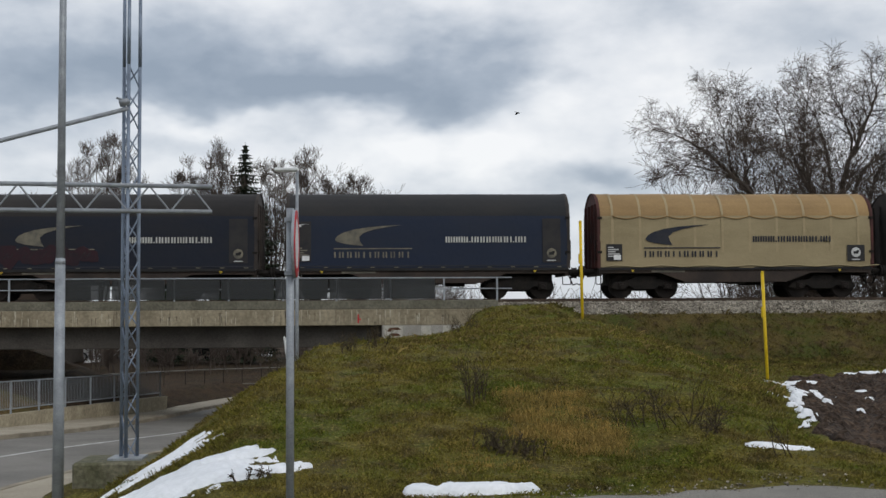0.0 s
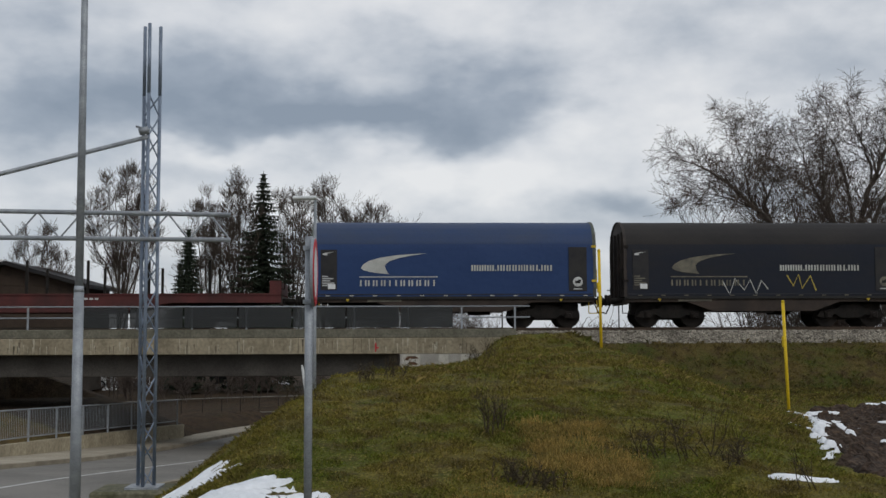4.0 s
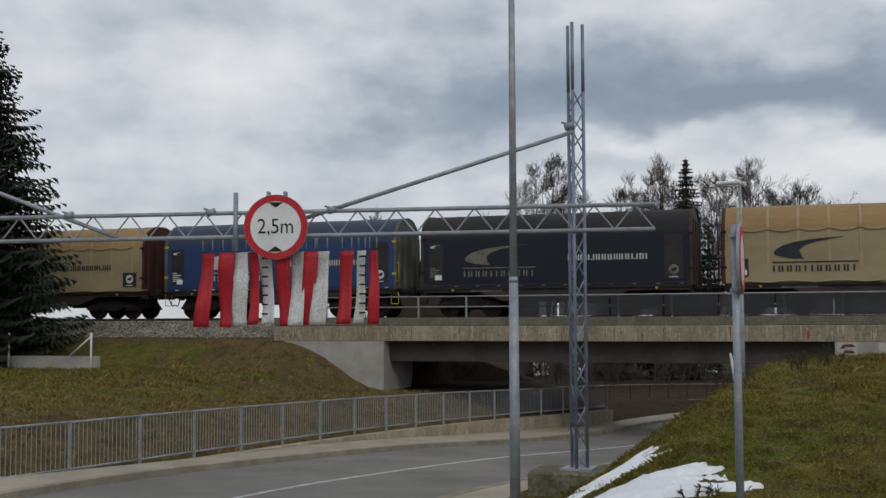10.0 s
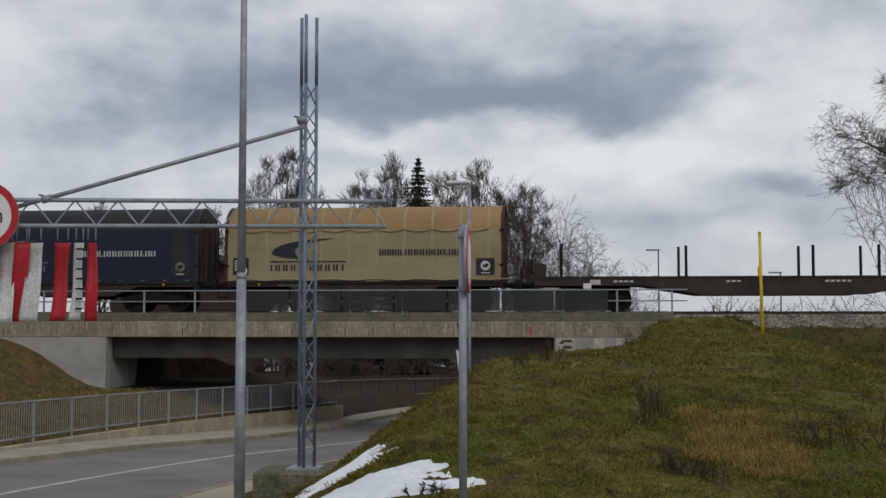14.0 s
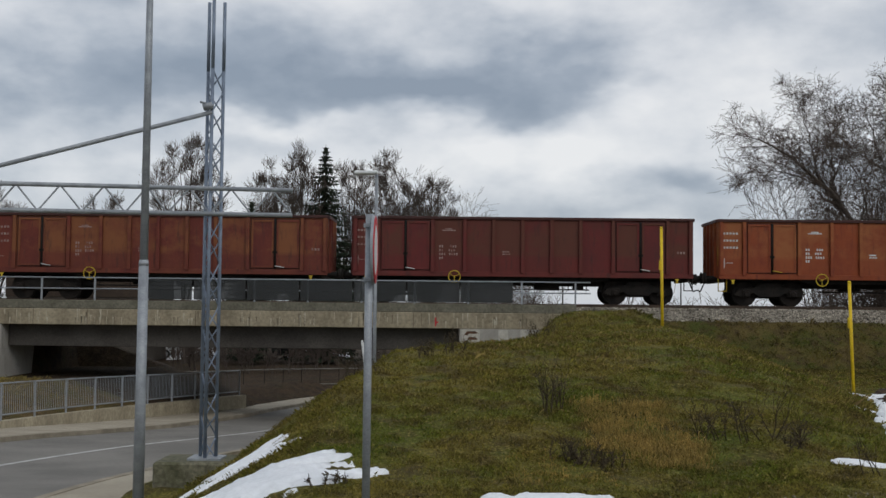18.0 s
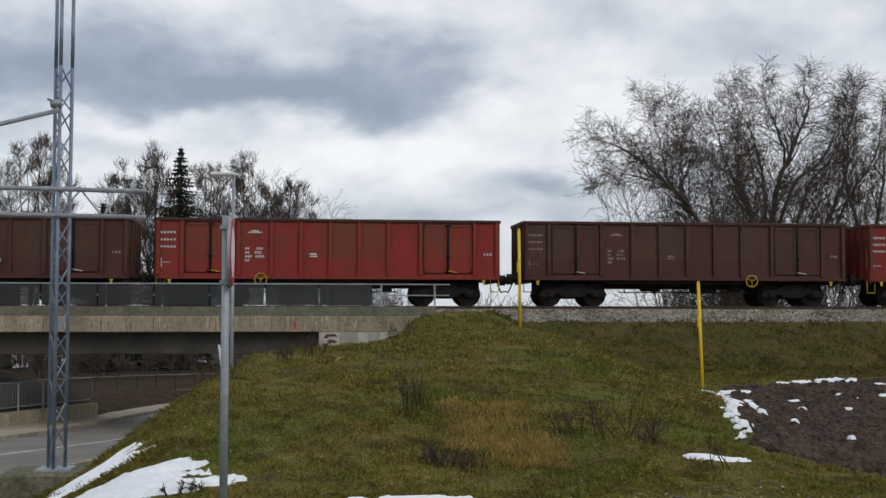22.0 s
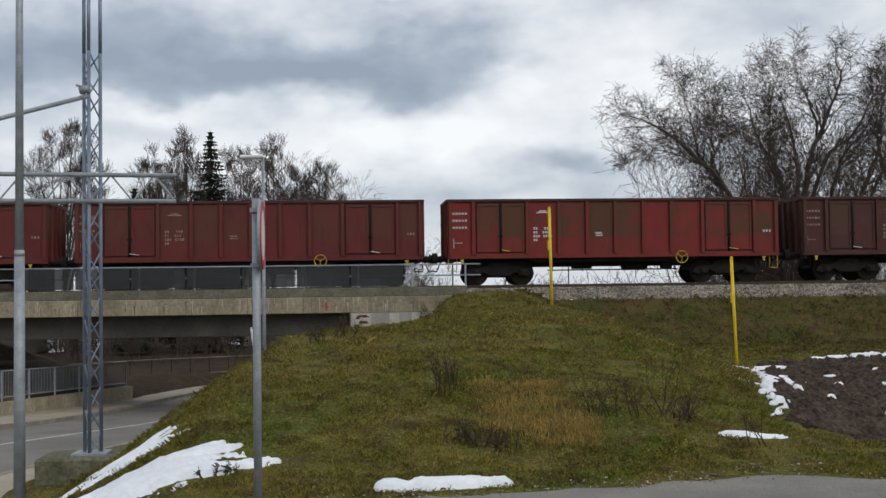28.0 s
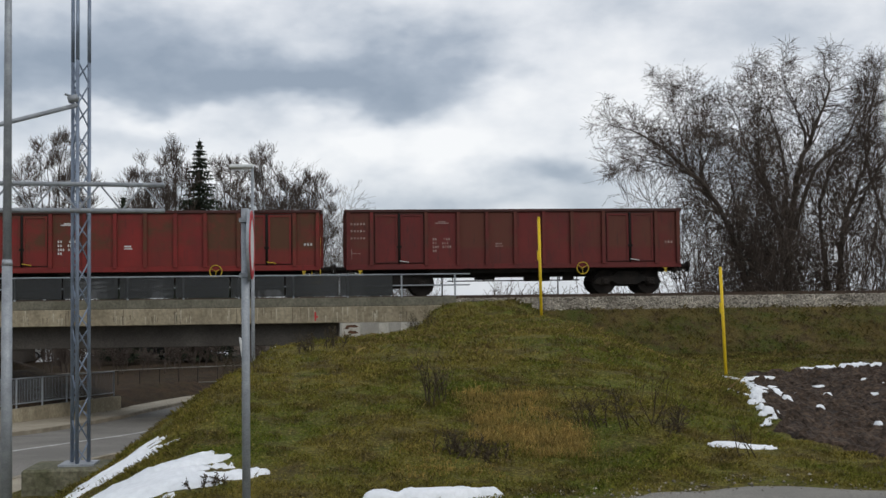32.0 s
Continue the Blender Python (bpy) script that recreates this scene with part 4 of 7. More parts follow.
M["sole_brown"] = surface("sole_brown", (0.060, 0.043, 0.034), (0.030, 0.024, 0.021), 1.2, .75)
M["sole_maroon"] = surface("sole_maroon", (0.115, 0.030, 0.028), (0.06, 0.024, 0.022), .9, .75)
M["panel_dark"] = surface("panel_dark", (0.022, 0.022, 0.025), (0.035, 0.033, 0.032), 2.0, .7)
M["logo_pale"] = surface("logo_pale", (0.52, 0.53, 0.50), (0.40, 0.40, 0.37), 1.5, .7)
M["logo_worn"] = surface("logo_worn", (0.22, 0.20, 0.15), (0.10, 0.095, 0.08), 2.0, .8)
M["logo_navy"] = surface("logo_navy", (0.020, 0.024, 0.036), (0.035, 0.036, 0.042), 1.5, .7)
M["silver"] = surface("silver", (0.52, 0.53, 0.54), (0.36, 0.37, 0.38), 2.0, .5)
M["spray_yellow"] = surface("spray_yellow", (0.50, 0.40, 0.08), (0.34, 0.26, 0.06), 2.0, .7)
M["spray_red"] = surface("spray_red", (0.036, 0.013, 0.018), (0.022, 0.014, 0.019), 2.0, .8)
M["spray_rust"] = surface("spray_rust", (0.085, 0.030, 0.022), (0.045, 0.022, 0.020), 2.5, .85)
M["spray_cream"] = surface("spray_cream", (0.30, 0.28, 0.17), (0.17, 0.16, 0.11), 2.5, .85)
M["spray_teal"] = surface("spray_teal", (0.14, 0.27, 0.32), (0.22, 0.30, 0.30), 2.0, .8)
def rusty(name, a, b, rust, dull):
    """Faded paint with rust that differs from plate to plate, dark runs and pale scuffs."""
    m = bpy.data.materials.new(name)
    m.use_nodes = True
    n, l = m.node_tree.nodes, m.node_tree.links
    p = n["Principled BSDF"]
    p.inputs["Roughness"].default_value, p.inputs["Specular IOR Level"].default_value = .68, .3
    co, oi = n.new("ShaderNodeTexCoord"), n.new("ShaderNodeObjectInfo")
    off = n.new("ShaderNodeVectorMath"); off.operation = "ADD"
    sc = n.new("ShaderNodeMath"); sc.operation = "MULTIPLY"; sc.inputs[1].default_value = 37.0
    l.new(oi.outputs["Random"], sc.inputs[0])
    l.new(co.outputs["Object"], off.inputs[0]); l.new(sc.outputs[0], off.inputs[1])
    def fac(scale, detail, lo, hi, to0, to1, stretch, add=0.0):
        mp = n.new("ShaderNodeMapping"); mp.inputs["Scale"].default_value = stretch
        l.new(off.outputs[0], mp.inputs[0])
        t = n.new("ShaderNodeTexNoise")
        t.inputs["Scale"].default_value, t.inputs["Detail"].default_value, t.inputs["Roughness"].default_value = scale, detail, .65
        l.new(mp.outputs[0], t.inputs["Vector"])
        val = t.outputs["Fac"]
        if add:
            ad = n.new("ShaderNodeMath"); ad.operation = "MULTIPLY_ADD"; ad.inputs[1].default_value = add
            l.new(oi.outputs["Random"], ad.inputs[0]); l.new(val, ad.inputs[2]); val = ad.outputs[0]
        r = n.new("ShaderNodeMapRange")
        for key, v in (("From Min", lo), ("From Max", hi), ("To Min", to0), ("To Max", to1)):
            r.inputs[key].default_value = v
        l.new(val, r.inputs["Value"])
        return r.outputs[0]
    def mixed(f, c, d):
        x = n.new("ShaderNodeMix"); x.data_type = "RGBA"
        l.new(f, x.inputs["Factor"])
        for key, v in (("A", c), ("B", d)):
            if isinstance(v, tuple):
                x.inputs[key].default_value = rgba(v)
            else:
                l.new(v, x.inputs[key])
        return x.outputs["Result"]
    def high(f):
        # rust blooms on the upper two thirds of the plates
        sp = n.new("ShaderNodeSeparateXYZ"); l.new(co.outputs["Object"], sp.inputs[0])
        r = n.new("ShaderNodeMapRange")
        for key, v in (("From Min", 1.72), ("From Max", 1.90), ("To Min", .25), ("To Max", 1.0)):
            r.inputs[key].default_value = v
        l.new(sp.outputs["Z"], r.inputs["Value"])
        mu = n.new("ShaderNodeMath"); mu.operation = "MULTIPLY"
        l.new(f, mu.inputs[0]); l.new(r.outputs[0], mu.inputs[1])
        return mu.outputs[0]
    c = mixed(fac(.9, 5, .35, .65, 0, 1, (1, 1, .7)), a, b)
    c = mixed(high(fac(1.5, 7, .56, .84, 0, 1.0, (.8, 1, 1), .42)), c, rust)
    c = mixed(fac(3.0, 6, .55, .70, 0, .6, (2.2, 1, .35)), c, dull)
    c = mixed(fac(14, 4, .60, .72, 0, .5, (1, 1, .8)), c, rust)
    l.new(c, p.inputs["Base Color"])
    bu = n.new("ShaderNodeBump"); bu.inputs["Distance"].default_value = .006
    l.new(fac(2.5, 5, 0, 1, 0, 1, (1, 1, 1)), bu.inputs["Height"]); l.new(bu.outputs[0], p.inputs["Normal"])
    return m


DULL = (0.045, 0.022, 0.019)
M["es_red"] = rusty("es_red", (0.285, 0.024, 0.022), (0.200, 0.024, 0.021), (0.16, 0.045, 0.024), (0.11, 0.022, 0.02))
M["es_redbrown"] = rusty("es_redbrown", (0.215, 0.024, 0.021), (0.150, 0.022, 0.02), (0.090, 0.040, 0.020), (0.085, 0.022, 0.019))
M["es_maroon"] = rusty("es_maroon", (0.150, 0.023, 0.021), (0.100, 0.020, 0.019), (0.105, 0.034, 0.022), DULL)
M["es_brown"] = rusty("es_brown", (0.085, 0.026, 0.023), (0.055, 0.022, 0.020), (0.075, 0.038, 0.024), (0.032, 0.020, 0.018))
M["es_rust"] = rusty("es_rust", (0.150, 0.034, 0.022), (0.105, 0.022, 0.018), (0.205, 0.075, 0.030), DULL)
M["es_orange"] = rusty("es_orange", (0.265, 0.060, 0.018), (0.195, 0.040, 0.017), (0.29, 0.10, 0.035), (0.10, 0.024, 0.019))
M["stencil_worn"] = surface("stencil_worn", (0.34, 0.27, 0.25), (0.16, 0.06, 0.05), 5.0, .8)
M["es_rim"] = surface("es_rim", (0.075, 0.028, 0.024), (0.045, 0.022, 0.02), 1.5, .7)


def soft_bars(bm, mat, parent, label=""):
    """Rows of tiny painted blocks: one part of kind stuff."""
    return tagged(part("marking", bm, mat, parent, label), kind="stuff")


def tag_stuff(name, bm, mat, parent, label=""):
    return tagged(part(name, bm, mat, parent, label), kind="stuff")


def build_bogie(parent, x):
    """Two-axle bogie: side frames, wheels, springs. Heights are above the rail head."""
    bg = new("bogie")
    bg.parent, bg.matrix_basis = parent, pose(x, 0, 0)
    for s in (-1, 1):
        y = s * .98
        part("side_frame", one(lambda b: prism(b, [(-1.35, .42), (-1.2, .62), (-.55, .72), (-.35, .86), (.35, .86), (.55, .72), (1.2, .62), (1.35, .42), (1.05, .34), (.6, .5), (.4, .36), (-.4, .36), (-.6, .5), (-1.05, .34)], "y", y - .07, y + .07)), M["iron"], bg)
        for ax in (-.9, .9):
            part("axle_box", one(lambda b: [box(b, ax - .15, ax + .15, y - .14, y + .14, .34, .62, .02), rod(b, (ax, y + s * .15, .46), (ax, y + s * .2, .46), .11, .09, 10)]), M["wheel"], bg)
        part("spring", one(lambda b: [rod(b, (k, y, .42), (k, y, .80), .075, .075, 8) for k in (-.17, .17)]), M["iron"], bg)
    for ax in (-.9, .9):
        def wheels(b):
            for s in (-1, 1):
                y = s * .75
                rod(b, (ax, y - .065, .46), (ax, y + .065, .46), .46, .46, 22)
                rod(b, (ax, y - s * .085, .46), (ax, y - s * .06, .46), .49, .49, 22)
            rod(b, (ax, -1.0, .46), (ax, 1.0, .46), .08, .08, 8)
        part("wheelset", one(wheels), M["wheel"], bg)
    part("brake_rigging", one(lambda b: [box(b, -1.34, 1.34, -.66, .66, .50, .97, .03), box(b, -.60, .60, -.62, .62, .30, .49, .03)]), M["iron"], bg)
    part("bolster", one(lambda b: box(b, -.25, .25, -.9, .9, .6, .88)), M["iron"], bg)
    return bg


def build_ends(w, lob, half_body, steps_mat):
    """Buffers, couplers, hoses, end steps at both ends."""
    for s in (-1, 1):
        for y in (-.875, .875):
            part("buffer", one(lambda b: [rod(b, (s * (lob / 2 - .62), y, 1.05), (s * (lob / 2 - .1), y, 1.05), .10, .10, 10), rod(b, (s * (lob / 2 - .1), y, 1.05), (s * (lob / 2 - .01), y, 1.05), .23, .20, 14)]), M["iron"], w)
        part("coupling", one(lambda b: [rod(b, (s * (lob / 2 - .6), 0, 1.0), (s * (lob / 2 - .01), 0, .92), .05, .04, 6), rod(b, (s * (lob / 2 - .35), .25, 1.0), (s * (lob / 2 - .15), .3, .55), .025, .025, 6), rod(b, (s * (lob / 2 - .15), .3, .55), (s * (lob / 2 - .01), .2, .6), .025, .025, 6)]), M["iron"], w)
        part("headstock", one(lambda b: box(b, min(s * (lob / 2 - .72), s * (lob / 2 - .60)), max(s * (lob / 2 - .72), s * (lob / 2 - .60)), -1.3, 1.3, .88, 1.22, .01)), M["sole_brown"], w)
        xx = s * (lob / 2 - .50)
        y = -1.28
        part("step", one(lambda b: [rod(b, p, q, .018, .018, 6) for p, q in (((xx, y, .55), (xx, y, 1.05)), ((xx, y, .55), (xx - s * .32, y, .55)), ((xx - s * .32, y, .55), (xx - s * .32, y, 1.05)))]), steps_mat, w)
        part("handrail", one(lambda b: [rod(b, p, q, .018, .018, 6) for p, q in (((xx, y, 1.5), (xx, y, 2.25)), ((xx, y, 2.25), (xx - s * .2, y, 2.25)), ((xx, y, 1.5), (xx - s * .2, y, 1.5)))]), steps_mat, w)


HOOD = [(1.43, 1.18), (1.43, 3.02), (1.40, 3.30), (1.28, 3.60), (1.05, 3.85), (.72, 4.04), (.36, 4.15), (0, 4.18)]
HOOD_ALL = HOOD + [(-y, z) for y, z in HOOD[-2::-1]]


def hood_shell(bm, x0, x1, zcut=None, grow=0.0, nx=10, sag=0.0, seed=0, lo=None):
    """The arched hood between two heights, as a closed thin shell."""
    rnd = random.Random(seed)
    pts = []
    for i in range(len(HOOD_ALL) - 1):
        (ya, za), (yb, zb) = HOOD_ALL[i], HOOD_ALL[i + 1]
        for k in range(3):
            pts.append((ya + (yb - ya) * k / 3, za + (zb - za) * k / 3))
    pts.append(HOOD_ALL[-1])
    if zcut is not None:
        pts = [p for p in pts if p[1] >= zcut]
    if lo is not None:
        pts = [p for p in pts if p[1] <= lo and p[0] < 0][::-1]
    rows = []
    for i in range(nx + 1):
        x = x0 + (x1 - x0) * i / nx
        row = []
        for y, z in pts:
            r = math.hypot(y, z - 2.4) or 1
            g = grow + sag * (noise.noise((x * .9 + seed * 7, z * .8, y)) * .5)
            row.append(bm.verts.new((x, y * (1 + g / r), z + (z - 2.4) / r * g)))
        rows.append(row)
    for a, b in zip(rows, rows[1:]):
        for j in range(len(pts) - 1):
            f = bm.faces.new((a[j], b[j], b[j + 1], a[j + 1])); f.smooth = True
    bmesh.ops.recalc_face_normals(bm, faces=bm.faces[:])


def swoosh(bm, x, z, w, h, y):
    """Crescent: a blunt round head and a long thin tail to the upper right."""
    top = [(0.0, .30), (.04, .48), (.13, .64), (.28, .78), (.5, .89), (.75, .96), (1.0, 1.0)]
    low = [(.78, .90), (.58, .78), (.43, .62), (.36, .42), (.38, .2), (.42, 0.0), (.30, .03), (.14, .10), (.03, .2)]
    prism(bm, [(x + a * w, z + c * h) for a, c in top + low], "y", y - .004, y + .003)


def letter_bars(bm, x, z, widths, h, y, gap=.035, tall=()):
    """Plain upright bars of one height: three for a broad letter, two for a common one, a dot for a stop."""
    y0, y1 = y - .004, y + .003
    for w in widths:
        if w < .08:
            box(bm, x, x + w, y0, y1, z, z + h * .24)
        else:
            k = 3 if w > .2 and h < .23 else 2
            st = min(.062, w * .34)
            for q in range(k):
                xx = x + (w - st) * q / (k - 1)
                box(bm, xx, xx + st, y0, y1, z, z + h)
        x += w + gap
    return x


def scrawl(bm, pts, y, w=.05, thick=.004):
    """One continuous painted stroke along pts."""
    vs = [Vector((a, 0, c)) for a, c in pts]
    rows = []
    for i, v in enumerate(vs):
        d = (vs[min(i + 1, len(vs) - 1)] - vs[max(i - 1, 0)])
        d = d.normalized() if d.length > 1e-5 else Vector((1, 0, 0))
        n = Vector((-d.z, 0, d.x)) * w / 2
        rows.append([bm.verts.new((q.x, yy, q.z)) for q, yy in ((v - n, y), (v + n, y), (v + n, y + thick), (v - n, y + thick))])
    for a, b in zip(rows, rows[1:]):
        for k in range(4):
            bm.faces.new((a[k], a[(k + 1) % 4], b[(k + 1) % 4], b[k]))
    bm.faces.new(rows[0]); bm.faces.new(rows[-1][::-1])
    bmesh.ops.recalc_face_normals(bm, faces=bm.faces[:])


def curve(pts, k=6):
    return [(v.x, v.z) for v in spline([(a, 0, c) for a, c in pts], k)]


LOB_T, HB_T = 12.04, 5.43
SIDE = -1.437


def build_hood_wagon(side, roof, endm, logo, label, stripe=True, ribs=False, worn=False, small=True, link=M["iron"]):
    SIDE = -1.465 if ribs else -1.447
    w = thing("covered_wagon", pose(0, 0, 0), label, "freight wagon", "wagons of the train")
    # tarpaulin: lower sheet and roof sheet
    bm = bmesh.new()
    hood_shell(bm, -HB_T + .06, HB_T - .06, None, 0, 36, .05 if ribs else .015, 3)
    for f in bm.faces:
        f.material_index = 1 if f.calc_center_median().z > 3.24 else 0
    me_ob = part("hood", bm, [side, roof], w, "ribbed canvas hood" if ribs else "tight canvas hood")
    if ribs:
        arch = None
        for k in range(10):
            x = -HB_T + .55 + k * (2 * HB_T - 1.1) / 9
            if arch is None:
                bm = bmesh.new()
                hood_shell(bm, -.045, .045, 1.3, .018, 1)
                arch = part("rib", bm, [M["rib_highlight"]], w)
                arch.matrix_basis = pose(x, 0, 0)
            else:
                shared("rib", arch, pose(x, 0, 0), w)
        # sagging canvas fold under the roof sheet
        def fold(b):
            for k in range(9):
                x0 = -HB_T + .55 + k * (2 * HB_T - 1.1) / 9
                dx = (2 * HB_T - 1.1) / 9
                for j in range(6):
                    t0, t1 = j / 6, (j + 1) / 6
                    z = lambda t: 3.20 - .11 * math.sin(math.pi * t)
                    rod(b, (x0 + t0 * dx, SIDE - .0, z(t0)), (x0 + t1 * dx, SIDE - .0, z(t1)), .022, .022, 5, False)
        part("fold", one(fold), roof, w)
        def hem(b):
            for k in range(30):
                x0, x1 = -HB_T + .3 + k * .36, -HB_T + .3 + (k + 1) * .36
                rod(b, (x0, SIDE - .01, 1.24 + .03 * math.sin(k * 1.3)), (x1, SIDE - .01, 1.24 + .03 * math.sin(k * 1.3 + 1.3)), .025, .025, 5, False)
        tag_stuff("hem", one(hem), side, w)
    else:
        part("seam", one(lambda b: box(b, -HB_T + .1, HB_T - .1, SIDE - .006, SIDE, 1.26, 1.30)), M["logo_navy"], w)
        def ties(b):
            for k in range(12):
                x = -HB_T + .5 + k * .9
                box(b, x, x + .16, SIDE - .012, SIDE, 1.215, 1.245)
        tag_stuff("tie", one(ties), M["stencil"] if not worn else M["logo_worn"], w)
    # end walls with arched frames
    for s in (-1, 1):
        bm = bmesh.new()
        prism(bm, HOOD_ALL, "x", min(s * HB_T, s * (HB_T - .08)), max(s * HB_T, s * (HB_T - .08)))
        part("end_wall", bm, endm, w)
        bm = bmesh.new()
        hood_shell(bm, s * HB_T - .05, s * HB_T + .05, None, .025, 1)
        part("end_arch", bm, endm, w)
        for y in (-1.05, -.35, .35, 1.05):
            part("end_post", one(lambda b: box(b, min(s * HB_T, s * (HB_T + .09)), max(s * HB_T, s * (HB_T + .09)), y - .05, y + .05, 1.2, 3.7)), endm, w)
        for z in (1.75, 3.08):
            part("latch", one(lambda b: box(b, s * (HB_T - .04) - .09, s * (HB_T - .04) + .09, SIDE - .03, SIDE + .02, z, z + .09)), link, w)
    # markings
    if stripe:
        x0 = -HB_T + 1.78
        part("emblem", one(lambda b: swoosh(b, x0 + .05, 2.06, 2.55, .80, SIDE)), logo, w, "plain crescent shape")
        part("rule", one(lambda b: box(b, x0, x0 + 3.0, SIDE - .004, SIDE + .003, 1.93, 1.97)), logo, w)
        def brand(b):
            x = letter_bars(b, x0 + .02, 1.60, (.25, .25, .25, .26), .23, SIDE, .055)
            letter_bars(b, x + .12, 1.60, (.26, .25, .25, .26, .28), .23, SIDE, .055)
        soft_bars(one(brand), M["logo_worn"] if worn else logo, w)
    def url(b):
        letter_bars(b, HB_T - 4.78, 2.18, (.26, .26, .26, .05, .18, .19, .19, .19, .16, .20, .20, .05, .18, .19), .225, SIDE, .042, tall=(13,))
    soft_bars(one(url), logo if not worn else M["logo_pale"], w)
    def data_l(b):
        box(b, -HB_T + .30, -HB_T + .92, SIDE - .006, SIDE + .003, 1.45, (2.1 if ribs else 3.0))
    part("panel", one(data_l), M["panel_dark"], w, "dark data panel")
    def marks(b):
        z = 1.95
        for k in range(5):
            box(b, -HB_T + .36, -HB_T + .36 + (.22, .42, .30, .46, .34)[k], SIDE - .012, SIDE - .005, z, z + .045)
            z -= .085
        box(b, -HB_T + .58, -HB_T + .86, SIDE - .012, SIDE - .005, 1.49, 1.67)
    soft_bars(one(marks), M["logo_worn"] if worn else M["stencil"], w)
    part("label_plate", one(lambda b: box(b, -HB_T + .58, -HB_T + .86, SIDE - .016, SIDE - .011, 1.49, 1.68)), M["sign_white"], w, "white paper label")
    if not ribs:
        part("emblem", one(lambda b: swoosh(b, -HB_T + .36, 2.78, .5, .13, SIDE - .008)), M["stencil"], w)
    def data_r(b):
        box(b, HB_T - 1.02, HB_T - .32, SIDE - .006, SIDE + .003, 1.40 if not ribs else 1.42, 2.05 if ribs else 3.1)
    part("panel", one(data_r), M["panel_dark"], w)
    part("roundel", one(lambda b: rod(b, (HB_T - .67, SIDE - .012, 1.76), (HB_T - .67, SIDE - .004, 1.76), .19, .19, 20)), M["stencil"] if not worn else M["logo_worn"], w, "pale round pictogram")
    part("pictogram", one(lambda b: [box(b, HB_T - .77, HB_T - .58, SIDE - .02, SIDE - .012, 1.70, 1.80), box(b, HB_T - .66, HB_T - .55, SIDE - .02, SIDE - .012, 1.76, 1.84)]), M["black"], w)
    soft_bars(one(lambda b: box(b, HB_T - .84, HB_T - .5, SIDE - .012, SIDE - .005, 1.46, 1.50)), M["stencil"], w)
    # underframe
    part("sole_bar", one(lambda b: prism(b, [(-5.4, 1.18), (5.4, 1.18), (5.4, .98), (3.0, .98), (2.0, .62), (-2.0, .62), (-3.0, .98), (-5.4, .98)], "y", -1.36, -1.26)), M["sole_brown"], w)
    part("sole_bar", one(lambda b: prism(b, [(-5.4, 1.18), (5.4, 1.18), (5.4, .98), (3.0, .98), (2.0, .62), (-2.0, .62), (-3.0, .98), (-5.4, .98)], "y", 1.26, 1.36)), M["sole_brown"], w)
    part("floor", one(lambda b: box(b, -5.42, 5.42, -1.4, 1.4, 1.08, 1.19)), M["sole_brown"], w)
    part("sill", one(lambda b: box(b, -5.42, 5.42, -1.44, -1.38, 1.10, 1.20)), M["black"], w)
    part("plate", one(lambda b: box(b, -3.35, -2.05, -1.38, -1.362, 1.00, 1.12)), M["logo_worn"], w, "pale data board")
    part("brake_gear", one(lambda b: [rod(b, (-1.2, -.3, .75), (-.5, -.3, .75), .16, .16, 10), rod(b, (.6, .2, .7), (1.5, .2, .7), .2, .2, 10), box(b, -.3, .4, -1.3, -.9, .55, .8)]), M["iron"], w)
    for x in (-4.1, 4.1):
        part("jack_mark", one(lambda b: prism(b, [(x - .07, 1.10), (x + .07, 1.10), (x, 1.0)], "y", -1.452, -1.44)), M["hi_yellow"], w, "yellow triangle mark")
    build_ends(w, LOB_T, HB_T, link if not worn else M["iron"])
    for x in (-3.55, 3.55):
        build_bogie(w, x)
    return w


# ---- open wagons ----
LOB_E, HB_E = 14.04, 6.53
RIBS_E = (.075, .235, .33, .415, .5, .585, .67, .765, .925)


